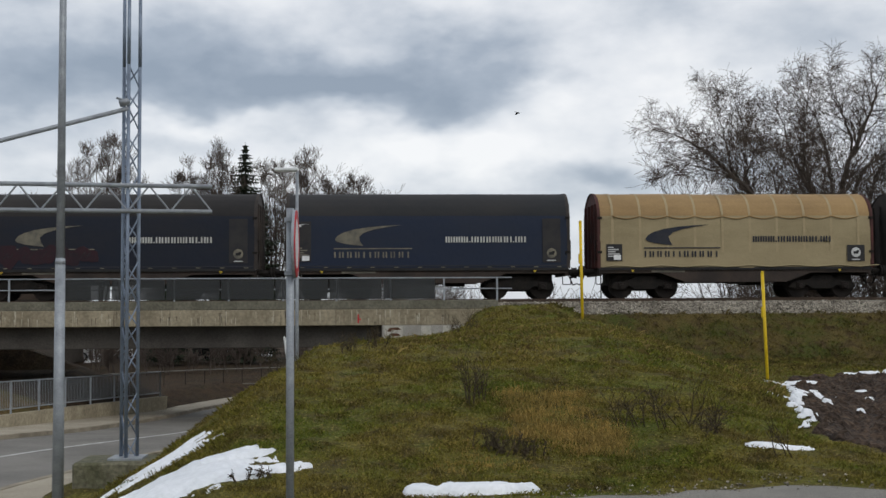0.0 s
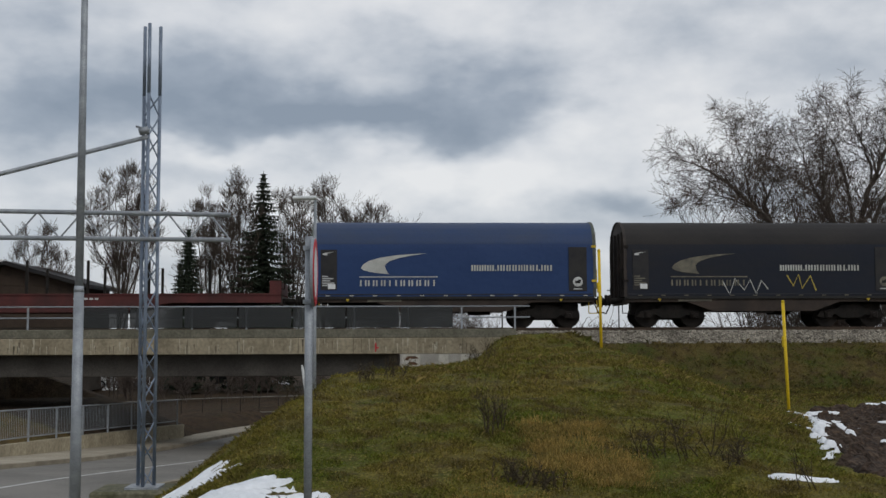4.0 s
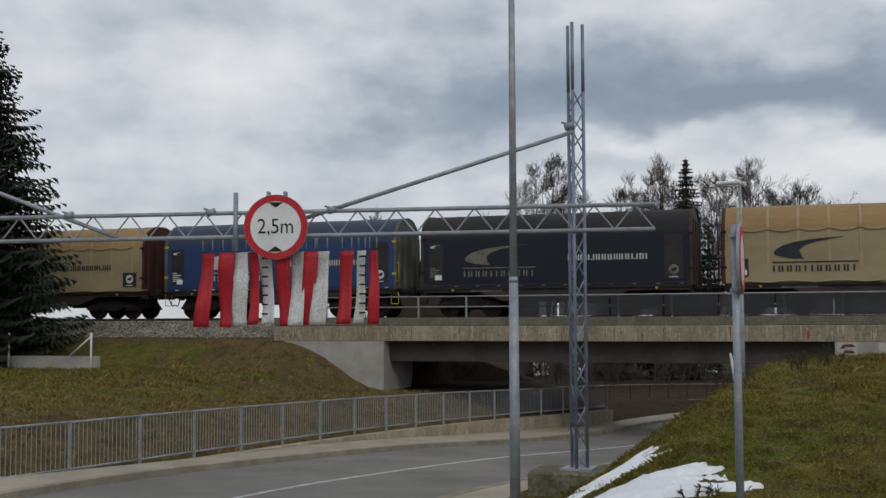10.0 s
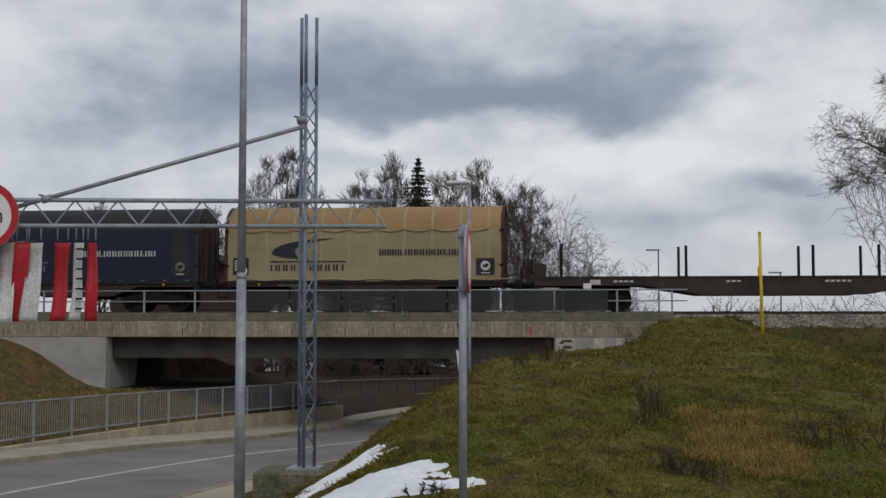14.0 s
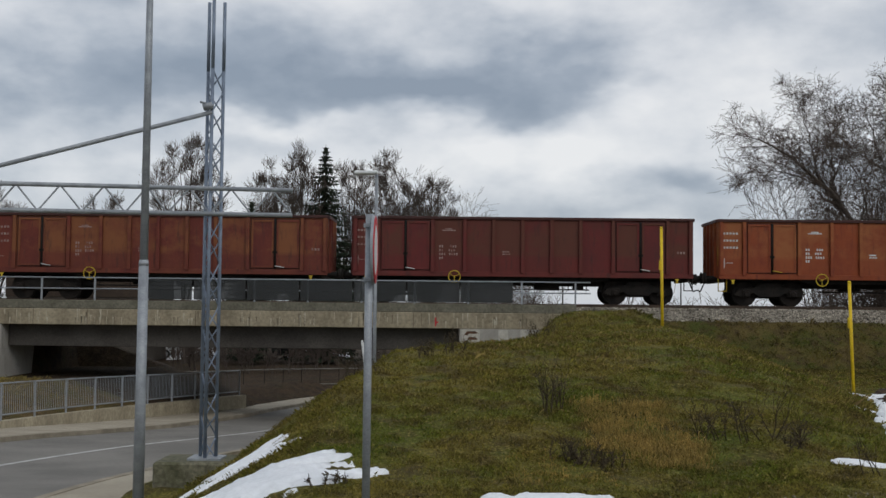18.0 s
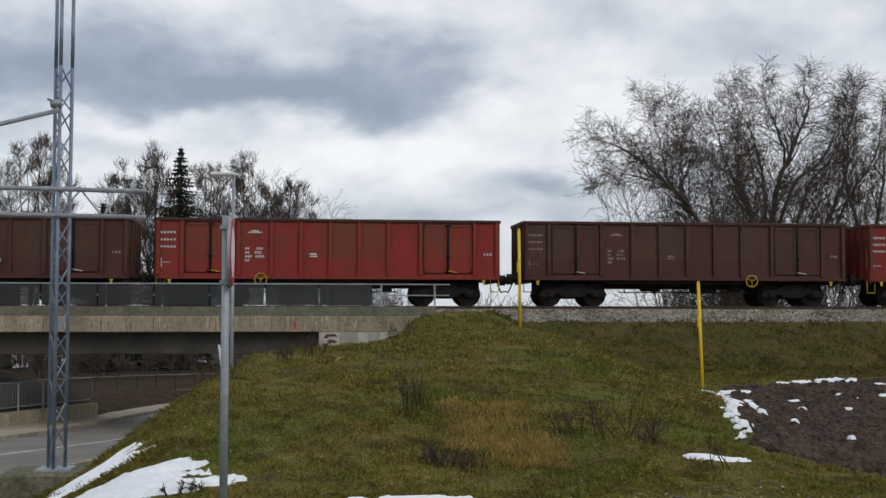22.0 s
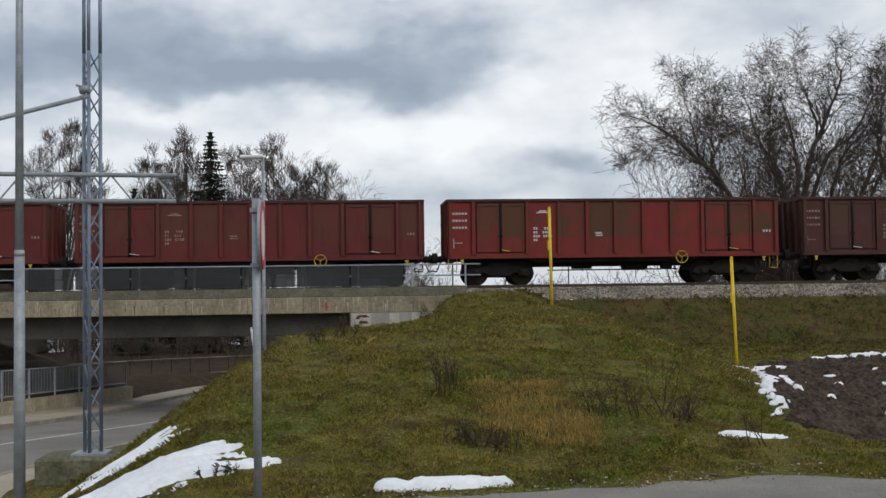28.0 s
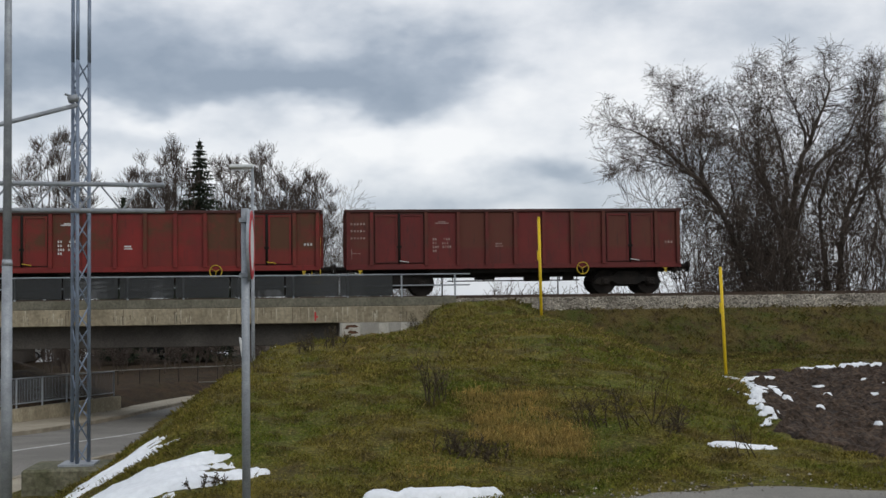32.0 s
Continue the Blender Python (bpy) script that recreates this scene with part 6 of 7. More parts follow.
def limbed_tree(name, y, limbs, seed, label, side=2.6, per=9, thin=.0072, droop=.12, top=.78, heavy=.72, group="bare trees beyond the track"):
    """limbs: way points (east, height) of each heavy limb and its radius at the foot."""
    rnd = random.Random(seed)
    limbs = [([(a, c if c < 6 else 6 + (c - 6) * top) for a, c in pts], r * heavy) for pts, r in limbs]
    foot = limbs[0][0][0]
    t = thing(name, pose(foot[0], y, foot[1]), label, "tree", group)
    out = []
    for pts, r in limbs:
        depth = rnd.uniform(-1.2, 1.2)
        line = spline([(a - foot[0], depth * min(1.0, k * .35), c - foot[1]) for k, (a, c) in enumerate(pts)], 4)
        line = [v + Vector((rnd.gauss(0, .05), rnd.gauss(0, .05), 0)) for v in line]
        m = len(line) - 1
        segs = [(a, b, max(thin, r * (1 - .92 * i / m)), max(thin, r * (1 - .92 * (i + 1) / m)), 7) for i, (a, b) in enumerate(zip(line, line[1:]))]
        mesh_part("limb", tubes(segs), M["bark"], t, "", True)
        k = int(per * m / 10) + 3
        for q in range(k):
            f = .20 + .80 * (q + rnd.random()) / k
            i = min(m - 1, int(f * m))
            a, b, ra, rb, _n = segs[i]
            d = (b - a).normalized()
            w = Vector((rnd.gauss(0, 1), rnd.gauss(0, .8), rnd.gauss(.15, .6)))
            w = (w - d * w.dot(d)).normalized()
            ang = rnd.uniform(.45, 1.0)
            twigs(rnd, out, a.lerp(b, rnd.random()), (d * math.cos(ang) + w * math.sin(ang)).normalized(), side * (1.05 - .62 * f) * rnd.uniform(.5, 1.15), max(thin, ra * .55), 1, thin, droop)
    mesh_part("crown", tubes([(a, b, ra, rb, 4 if lv == 1 else 3) for lv, a, b, ra, rb in out]), M["twig"], t, "bare brown twigs")
    return t


def vase_tree(x, y, h, wide, n, seed, label, per=6, side=1.7):
    """A far tree: n limbs that fan out of one stem into a rounded crown."""
    rnd = random.Random(seed)
    limbs = [([(x, FAR_Z - .2), (x + rnd.gauss(0, .15), FAR_Z + h * .3), (x + rnd.gauss(0, .2), FAR_Z + h * .65), (x + rnd.gauss(0, .3), FAR_Z + h)], .19)]
    for k in range(n):
        q = (k + .5) / n * 2 - 1
        f0 = rnd.uniform(.22, .40)
        top = h * (1.0 - .22 * q * q) * rnd.uniform(.92, 1.0)
        limbs.append(([(x, FAR_Z + h * f0), (x + q * wide * .45, FAR_Z + h * (f0 + .2)), (x + q * wide * .85, FAR_Z + top * .8), (x + q * wide, FAR_Z + top)], .10))
    limbed_tree("tree", y, limbs, seed, label, side, per, .0095, -.30, .95, .8)


vase_tree(-18.6, 79, 15.6, 2.4, 9, 211, "tall bare tree with a rounded crown of fine twigs", 6, 1.7)
vase_tree(-13.1, 81, 13.9, 1.7, 6, 212, "tall bare deciduous tree with upright twigs")
vase_tree(-10.9, 80, 15.0, 1.7, 7, 213, "tall bare deciduous tree with upright twigs")
vase_tree(-7.4, 82, 14.4, 1.6, 6, 217, "tall bare deciduous tree beside the slender spruce")
vase_tree(-4.9, 80, 14.6, 2.0, 7, 214, "tall bare deciduous tree with upright twigs")
vase_tree(-1.9, 82, 13.1, 1.9, 7, 215, "bare deciduous tree at the edge of the thicket")
vase_tree(-25.5, 84, 11.6, 2.2, 5, 216, "low bare tree with a broad crown", 5)
vase_tree(-33.0, 82, 12.0, 2.2, 5, 218, "low bare tree with a broad crown", 5)
brushwood(-3.0, 5.4, 78, 83, 13.2, 7.4, 70, 21, "dense bare thicket sloping down beside the trees")
shrub_row("thicket", -18.0, 1.0, 67, 74, 2.6, 2.3, 45, 43, -2.3, "low brown thicket beyond the bridge")
shrub_row("thicket", 5.0, 20.0, 76, 82, 4.8, 5.4, 36, 44, FAR_Z, "scattered bare bushes on the snowy field")
shrub_row("thicket", -24.0, -4.0, 84, 88, 6.5, 7.5, 30, 22, FAR_Z, "bare thicket behind the trees")

label = "large spreading bare tree with tangled fine twigs"
Z = FAR_Z - .2
limbed_tree("tree", 57, [
    ([(21.6, Z), (20.6, 3.5), (19.3, 6.6), (18.2, 8.3), (16.7, 10.0), (15.3, 11.2), (13.7, 11.8)], .24),
    ([(19.0, 7.0), (18.2, 8.6), (17.8, 10.2), (17.6, 12.0), (17.0, 14.6)], .11),
    ([(19.6, 6.0), (18.8, 7.5), (18.7, 10.0), (18.6, 12.5), (18.0, 14.6)], .11),
    ([(21.4, Z), (20.6, 3.0), (20.1, 7.2), (19.3, 9.9), (18.0, 10.6)], .12),
    ([(18.0, 8.6), (16.6, 9.2), (15.3, 9.4), (14.2, 8.6)], .07)], 131, "large bare tree leaning out over the field", 2.4, 11)
limbed_tree("tree", 58.5, [
    ([(23.6, Z), (23.6, 3.0), (23.9, 6.7), (24.6, 10.0), (25.4, 12.5), (26.0, 14.4), (25.8, 16.4)], .30),
    ([(23.4, 3.5), (23.2, 6.7), (22.9, 7.8), (22.2, 10.0), (21.7, 12.1), (21.0, 14.2)], .19),
    ([(23.0, 6.5), (22.6, 9.0), (20.9, 10.9), (19.4, 12.6)], .12),
    ([(24.8, 10.5), (24.5, 12.5), (23.9, 13.8), (23.2, 16.0)], .11),
    ([(23.3, 5.0), (22.4, 9.0), (22.2, 12.0), (22.6, 15.4)], .13),
    ([(23.6, 6.0), (23.6, 10.0), (23.0, 13.0), (22.0, 15.6)], .12),
    ([(23.8, 4.5), (25.0, 8.9), (26.3, 10.6), (27.5, 13.3), (27.8, 15.7)], .17)], 132, label, 2.6, 11)
limbed_tree("tree", 60, [
    ([(26.8, Z), (27.2, 4.0), (27.9, 7.2), (28.8, 9.9), (29.0, 12.4), (29.8, 16.2)], .26),
    ([(26.6, 1.5), (26.0, 6.0), (26.4, 9.1), (27.7, 11.5), (28.8, 15.2)], .17),
    ([(27.4, 5.0), (29.1, 8.8), (30.3, 11.4), (31.1, 15.4)], .16)], 133, label, 2.6, 11)
limbed_tree("tree", 61.5, [
    ([(31.0, Z), (31.2, 5.0), (31.8, 10.0), (32.2, 16.0)], .24),
    ([(31.1, 3.5), (32.6, 8.0), (34.0, 12.0), (35.4, 15.6)], .18),
    ([(31.0, 4.5), (29.8, 9.0), (29.6, 12.4), (30.4, 15.8)], .15)], 134, label, 2.6, 11)
limbed_tree("tree", 63, [
    ([(36.4, Z), (36.2, 5.0), (36.8, 10.0), (36.4, 16.4)], .24),
    ([(36.3, 4.0), (34.4, 9.0), (33.4, 14.8)], .17),
    ([(36.4, 4.0), (38.4, 9.0), (39.4, 14.8)], .17)], 135, label, 2.9, 8)
brushwood(17.6, 24.0, 54.5, 60, 11.0, 12.2, 95, 41, "tangled brown undergrowth round the leaning tree")
brushwood(22.0, 40.0, 54.5, 62, 11.8, 13.0, 190, 42, "tangled brown undergrowth below the large trees")

# ---- grass, weeds, soil, snow, path ----
def soil_at(x, y):
    w = .25 * noise.noise((x * 1.3, y * 1.3, 8))
    xl = lerp(y, (11, 12.2, 12.9, 13.4, 16.8, 24.4), (6.6, 5.6, 5.05, 5.1, 6.15, 8.8)) + w
    return x > xl and y < 24.8 + min(4.5, (x - 8.8) * .85) + w and y > 11.2


def path_edge(x):
    return lerp(x, (-3, -.5, .5, 1.4, 2.6, 4.0, 5.1, 7, 10), (8.4, 9.75, 10.12, 10.3, 10.45, 10.75, 10.35, 9.6, 8.6)) + .10 * noise.noise((x * 2.2, 0, 4)) + .04 * noise.noise((x * 9, 0, 4))


def build_path():
    bm = bmesh.new()
    prev = None
    x = -6.0
    while x < 12:
        ye = path_edge(x)
        cur = [bm.verts.new((x, y, .012 + surf(x, y) + (.0 if y < ye - .01 else -.02))) for y in (1.5, 4.5, 7.0, 8.6, ye - .25, ye)]
        if prev:
            for j in range(5):
                bm.faces.new((prev[j], cur[j], cur[j + 1], prev[j + 1]))
        prev = cur
        x += .12
    tagged(part("path", bm, M["path"]), "grey worn asphalt driveway with a ragged edge", "path", kind="structure")


build_path()


def build_soil():
    d = .085
    xs, ys = np.arange(4.7, 24, d), np.arange(11.2, 30.5, d)
    idx, vs, fs = {}, [], []
    def vert(i, j):
        if (i, j) not in idx:
            x, y = float(xs[i]), float(ys[j])
            z = surf(x, y) + .012 + .05 * noise.noise((x * 2.4, y * 2.4, 1)) + .17 * abs(noise.noise((x * 4.5, y * 4.5, 2))) + .06 * noise.noise((x * 10, y * 10, 7))
            if not all(soil_at(x + ex, y + ey) for ex, ey in ((.17, 0), (-.17, 0), (0, .17), (0, -.17))):
                z = surf(x, y) - .04
            idx[i, j] = len(vs)
            vs.append((x + .03 * noise.noise((x * 9, y * 9, 5)), y, z))
        return idx[i, j]
    for i in range(len(xs) - 1):
        for j in range(len(ys) - 1):
            x, y = float(xs[i]), float(ys[j])
            if soil_at(x + d / 2, y + d / 2):
                fs.append((vert(i, j), vert(i + 1, j), vert(i + 1, j + 1), vert(i, j + 1)))
    tagged(mesh_part("ploughed_soil", (vs, fs), M["soil"]), "dark brown ploughed soil beside the mound", "soil", kind="structure")


build_soil()


SNOW = []
def snow_patch(cx, cy, length, width, turn, thick, seed, label, rough=.55, freq=2.0, streak=1.8):
    """A melting patch: a low pillow with a ragged outline that follows the ground."""
    d = max(.028, width / 30)
    SNOW.append((cx, cy, length, width, radians(turn)))
    ca, sa_ = math.cos(radians(turn)), math.sin(radians(turn))
    n, m = int(length * 1.35 / d), int(width * 1.5 / d)
    idx, vs, fs, hs = {}, [], [], {}
    def height(i, j):
        if (i, j) not in hs:
            u, v = (i - n / 2) * d, (j - m / 2) * d
            q = .8 - math.hypot(2 * u / length, 2 * v / width) ** 1.8
            q += 1.2 * rough * noise.noise((u * freq + seed, v * freq * streak, seed)) + rough * .7 * noise.noise((u * freq * 2.7 + seed, v * freq * 2.7 * streak, seed)) + rough * .4 * noise.noise((u * freq * 8, v * freq * 6 * streak, seed))
            hs[i, j] = q
        return hs[i, j]
    def vert(i, j):
        if (i, j) not in idx:
            u, v = (i - n / 2) * d, (j - m / 2) * d
            x, y = cx + ca * u - sa_ * v, cy + sa_ * u + ca * v
            q = height(i, j)
            z = surf(x, y) + (.06 if soil_at(x, y) else 0) + (thick * min(1, max(0, q) * 2.2) ** .5 if q > 0 else -.03)
            idx[i, j] = len(vs)
            vs.append((x, y, z))
        return idx[i, j]
    for i in range(n):
        for j in range(m):
            c = [(i, j), (i + 1, j), (i + 1, j + 1), (i, j + 1)]
            if max(height(*k) for k in c) > 0:
                fs.append(tuple(vert(*k) for k in c))
    if fs:
        ob = mesh_part("snow_patch", (vs, fs), M["snow"], None, "", True)
        tagged(ob, label, "snow patch", "melting snow patches")


rr = random.Random(41)
ca, sa_ = math.cos(radians(44)), math.sin(radians(44))
for k in range(13):
    v = -.34 + .70 * k / 12
    u, ln = .05 + .62 * v + rr.uniform(-.2, .2), rr.uniform(.9, 1.9) * (1 - 1.1 * abs(v + .06))
    snow_patch(-2.36 + ca * u - sa_ * v, 12.92 + sa_ * u + ca * v, ln, rr.uniform(.07, .15), 44 + rr.uniform(-5, 5), .03, 3.1 + k * 2.3, "thin streak of old snow on the mound's flank", .85, 1.7, 3.0)
snow_patch(-1.90, 11.46, 2.0, 1.30, 20, .07, 7.3, "large patch of old snow beside the road sign", .46, 2.0, 2.2)
for k in range(9):
    u, v = rr.uniform(-.75, .85), .36 + rr.uniform(-.12, .14)
    snow_patch(-1.98 + .94 * u - .34 * v, 11.48 + .34 * u + .94 * v, rr.uniform(.5, .95), rr.uniform(.10, .2), 34 + rr.uniform(-8, 8), .045, 61.3 + k * 3.1, "ragged fringe of old snow beside the road sign", .9, 2.4, 2.6)
snow_patch(-1.02, 11.62, .55, .34, 10, .05, 8.3, "small patch of old snow beside the road sign", .9, 2.4, 2.2)
snow_patch(.85, 10.52, 1.4, .26, 2, .085, 9.4, "low bank of old snow along the driveway", .55, 3.0)
snow_patch(4.32, 12.35, .95, .18, 3, .05, 10.2, "flat strip of old snow in the grass", .7, 4.0)
# the broken strip along the ploughed soil, clump by clump
rr = random.Random(77)
for k in range(22):
    y = 23.4 - 9.6 * k / 21
    x = lerp(y, (13.3, 15.4, 17, 20, 23.6), (5.15, 5.75, 6.3, 7.3, 8.45))
    snow_patch(x + rr.uniform(-.06, .06), y, rr.uniform(.35, .6), rr.uniform(.11, .16) * (.6 + .05 * (y - 13)), rr.uniform(35, 85), .05, 12.6 + k * 1.7, "clump of old snow at the edge of ploughed soil", .75, 3.2, 1.6)
for k in range(6):
    f = k / 5
    snow_patch(8.15 - 1.4 * f + rr.uniform(-.06, .06), 21.0 - 4.0 * f, rr.uniform(.25, .4), rr.uniform(.12, .18), rr.uniform(30, 80), .04, 52.6 + k * 2.7, "small clump of old snow on ploughed soil", .5, 3.0, 2.0)
for x, y, ln in ((7.5, 23.2, .35), (7.9, 23.6, .6), (8.5, 23.9, .8), (9.0, 23.7, .5)):
    snow_patch(x, y, ln, .3, rr.uniform(-10, 20), .04, 70 + x * 3, "thin old snow round the marker post", .9, 3.0)
snow_patch(5.9, 16.6, .5, .2, 8, .04, 91.3, "small scrap of old snow in the grass", .8, 3.0)
snow_patch(11.75, 27.5, 1.15, .62, 12, .07, 15.1, "patch of old snow at the foot of the bank", .7, 2.0, 2.4)
snow_patch(12.95, 27.8, 1.35, .95, 62, .08, 16.1, "patch of old snow at the foot of the bank", .8, 1.6, 2.0)
snow_patch(13.75, 28.4, .45, .25, 50, .06, 17.1, "scrap of old snow at the foot of the bank", .8, 2.5, 2.0)
for k in range(60):
    rr = random.Random(100 + k)
    x, y = rr.uniform(6.5, 17), rr.uniform(13.5, 27)
    if soil_at(x, y):
        snow_patch(x, y, rr.uniform(.14, .42), rr.uniform(.08, .20), rr.uniform(-20, 60), .03, 30 + k * 3.3, "small crumb of old snow on dark soil", .9, 4.0)
for x, y, ln in ((-20.8, 86, 1.3), (-19.0, 90, .8), (-16.1, 92, .9), (-8.7, 90, 1.3), (-4.7, 94, 1.2)):
    snow_patch(x, y, ln, 4.0, 0, .3, 200 + x, "patch of old snow on the ground beyond the bridge", .4, .8, 1.0)
snow_patch(-14.6, 15.2, .9, .3, 20, .05, 22.1, "small patch of old snow at the railing's foot", .5, 2.0)


def on_snow(x, y):
    for cx, cy, ln, wd, a in SNOW:
        dx, dy = x - cx, y - cy
        if abs(dx) + abs(dy) < ln + wd:
            u, v = dx * math.cos(a) + dy * math.sin(a), dy * math.cos(a) - dx * math.sin(a)
            if (2 * u / ln) ** 2 + (2 * v / wd) ** 2 < 1.15:
                return True
    return False


def on_grass(x, y):
    if soil_at(x, y) or y < path_edge(x) + .03:
        return False
    q, zr, _ = road_at(x, y)
    if q > 0:
        return x < fence_x(y) - .15
    return q < -HALF - .3 and not (y < 18.6 and q > -HALF - 1.55)


TURF_CELLS = {}


def open_turf(x, y):
    """True where grass grows and no snow lies, told cell by cell."""
    key = (int(x * 12), int(y * 12))
    if key not in TURF_CELLS:
        TURF_CELLS[key] = on_grass(x, y) and not on_snow(x, y)
    return TURF_CELLS[key]


def tussocks(name, zones, mat, label, seed):
    """Drooping tufts of long grass that hang down the slope."""
    rnd = random.Random(seed)
    vs, fs = [], []
    for x0, x1, y0, y1, n, h0, h1, wd, k in zones:
        for _ in range(n):
            cx, cy = rnd.uniform(x0, x1), rnd.uniform(y0, y1)
            if noise.noise((cx * .7, cy * .7, 31)) < rnd.uniform(-.5, .25) or not open_turf(cx, cy):
                continue
            gx, gy = lie(cx - .3, cy) - lie(cx + .3, cy), lie(cx, cy - .3) - lie(cx, cy + .3)
            hh = rnd.uniform(h0, h1)
            for _k in range(k):
                x, y = cx + rnd.gauss(0, hh * .45), cy + rnd.gauss(0, hh * .45)
                z = lie(x, y) - .01
                h = hh * rnd.uniform(.5, 1.1)
                a = rnd.uniform(0, 6.283)
                lx, ly = (math.cos(a) * .5 + gx * 1.6) * h, (math.sin(a) * .5 + gy * 1.6 - .15) * h
                bx, by = math.cos(a + 1.57) * wd, math.sin(a + 1.57) * wd * .4
                i = len(vs)
                vs += [(x - bx, y - by, z), (x + bx, y + by, z), (x + lx * .5 + bx, y + ly * .5 + by, z + h * .62), (x + lx * .5 - bx, y + ly * .5 - by, z + h * .62), (x + lx * 1.15, y + ly * 1.15, z + h * rnd.uniform(.25, .7))]
                fs += [(i, i + 1, i + 2, i + 3), (i + 3, i + 2, i + 4)]
    tagged(mesh_part(name, (vs, fs), mat), label, "grass", kind="stuff")


def blades(name, zones, mat, label, seed, category="grass"):
    rnd = random.Random(seed)
    vs, fs = [], []
    for x0, x1, y0, y1, n, h0, h1, wd, droop in zones:
        for _ in range(n):
            x, y = rnd.uniform(x0, x1), rnd.uniform(y0, y1)
            if noise.noise((x * 1.1, y * 1.1, 6)) < rnd.uniform(-.9, .15):
                continue
            if not open_turf(x, y):
                continue
            z = lie(x, y) - .01
            h = rnd.uniform(h0, h1) * max(.3, 1 + .8 * noise.noise((x * .8, y * .8, 9)) + 1.1 * noise.noise((x * 3.1, y * 3.1, 19)))
            a = rnd.uniform(0, 6.283)
            lx, ly = math.cos(a) * h * rnd.uniform(.2, 1.0) * droop, math.sin(a) * h * rnd.uniform(.2, 1.0) * droop
            bx, by = math.cos(a + 1.57) * wd, math.sin(a + 1.57) * wd
            k = len(vs)
            vs += [(x - bx, y - by, z), (x + bx, y + by, z), (x + lx * .45 + bx * .6, y + ly * .45 + by * .6, z + h * .62), (x + lx, y + ly, z + h * rnd.uniform(.5, .95))]
            fs += [(k, k + 1, k + 2), (k, k + 2, k + 3)]
    tagged(mesh_part(name, (vs, fs), mat), label, category, kind="stuff")


blades("grass_blades", [
    (-3.6, 6, 10, 13, 70000, .025, .055, .0026, 1.0), (-3.2, 7, 13, 17, 70000, .025, .06, .0034, 1.0), (-2.5, 9.5, 17, 24, 56000, .03, .07, .0042, 1.0), (-2, 14, 24, 32, 26000, .03, .07, .005, 1.0), (0, 14, 32, 38, 16000, .035, .09, .007, .9), (0, 7.5, 38, 42.2, 9000, .035, .09, .007, .9),
    (-26, -13, 15, 30, 9000, .05, .11, .007, 1.0), (-32, -19, 30, 38, 12000, .05, .13, .010, 1.0)], M["blade"], "short rough green and straw grass blades", 51)
blades("dry_grass", [(-2.5, 8, 11, 17, 9000, .02, .05, .002, 1.3), (0, 12, 17, 40, 9000, .05, .11, .005, 1.4), (-26, -13, 15, 41, 16000, .07, .16, .008, 1.3)], M["straw"], "dry straw-coloured grass tufts on the mound", 52)


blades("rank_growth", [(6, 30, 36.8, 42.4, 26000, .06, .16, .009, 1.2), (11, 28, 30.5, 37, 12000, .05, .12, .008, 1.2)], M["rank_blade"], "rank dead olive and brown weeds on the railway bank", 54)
tussocks("grass_tussock", [(-3.2, 5.5, 10.4, 14, 800, .05, .11, .0022, 26), (-2.6, 7.5, 14, 19, 900, .06, .13, .0028, 24), (-1.5, 12, 19, 30, 900, .09, .18, .004, 22), (1.5, 14, 30, 40.5, 700, .12, .24, .007, 18)], M["blade"], "drooping tufts of rough winter grass on the mound", 55)
tussocks("straw_tussock", [(-2.2, 5.0, 11, 16, 160, .05, .10, .002, 20), (0, 9, 16, 30, 260, .07, .14, .0035, 20), (-22, -13.6, 17, 40, 420, .12, .26, .008, 18)], M["straw"], "bleached drooping grass tufts among the green", 56)
tussocks("straw_tuft", [(1.55, 2.75, 12.2, 14.8, 420, .10, .20, .0022, 30), (1.9, 2.6, 11.9, 13.2, 120, .10, .18, .0022, 28), (.6, 1.6, 11.2, 12.6, 50, .05, .10, .0018, 24)], M["tuft"], "golden dry grass hanging down the mound", 53)


def weed(x, y, h, n, seed, label, leafy=False, spread=.3):
    rnd = random.Random(seed)
    out = []
    w = thing("dead_weed", pose(x, y, surf(x, y)), label, "weed", "dead weeds on the mound")
    for _ in range(n):
        d = Vector((rnd.gauss(0, spread), rnd.gauss(0, spread), 1)).normalized()
        grow(rnd, out, Vector((rnd.gauss(0, .10), rnd.gauss(0, .08), -.03)), d, h * rnd.uniform(.6, 1.0), .010, 0, 1, .5, (6,), .0035)
    tagged(mesh_part("stalk_clump", tubes([(a, b, ra, rb, 3) for lv, a, b, ra, rb in out]), M["weed"], w), kind="stuff")
    if leafy:
        vs, fs = [], []
        for _ in range(110):
            lv, a, b, *_r = rnd.choice(out)
            p = a.lerp(b, rnd.random())
            s = rnd.uniform(.01, .026)
            k = len(vs)
            o = Vector((rnd.gauss(0, 1), rnd.gauss(0, 1), rnd.gauss(-.5, .6))).normalized()
            e = o.orthogonal().normalized() * s * .5
            vs += [p, p + o * s + e, p + o * s * 2, p + o * s - e]
            fs.append((k, k + 1, k + 2, k + 3))
        tagged(mesh_part("leaves", (vs, fs), M["weed"], w, "withered dark leaves"), kind="stuff")


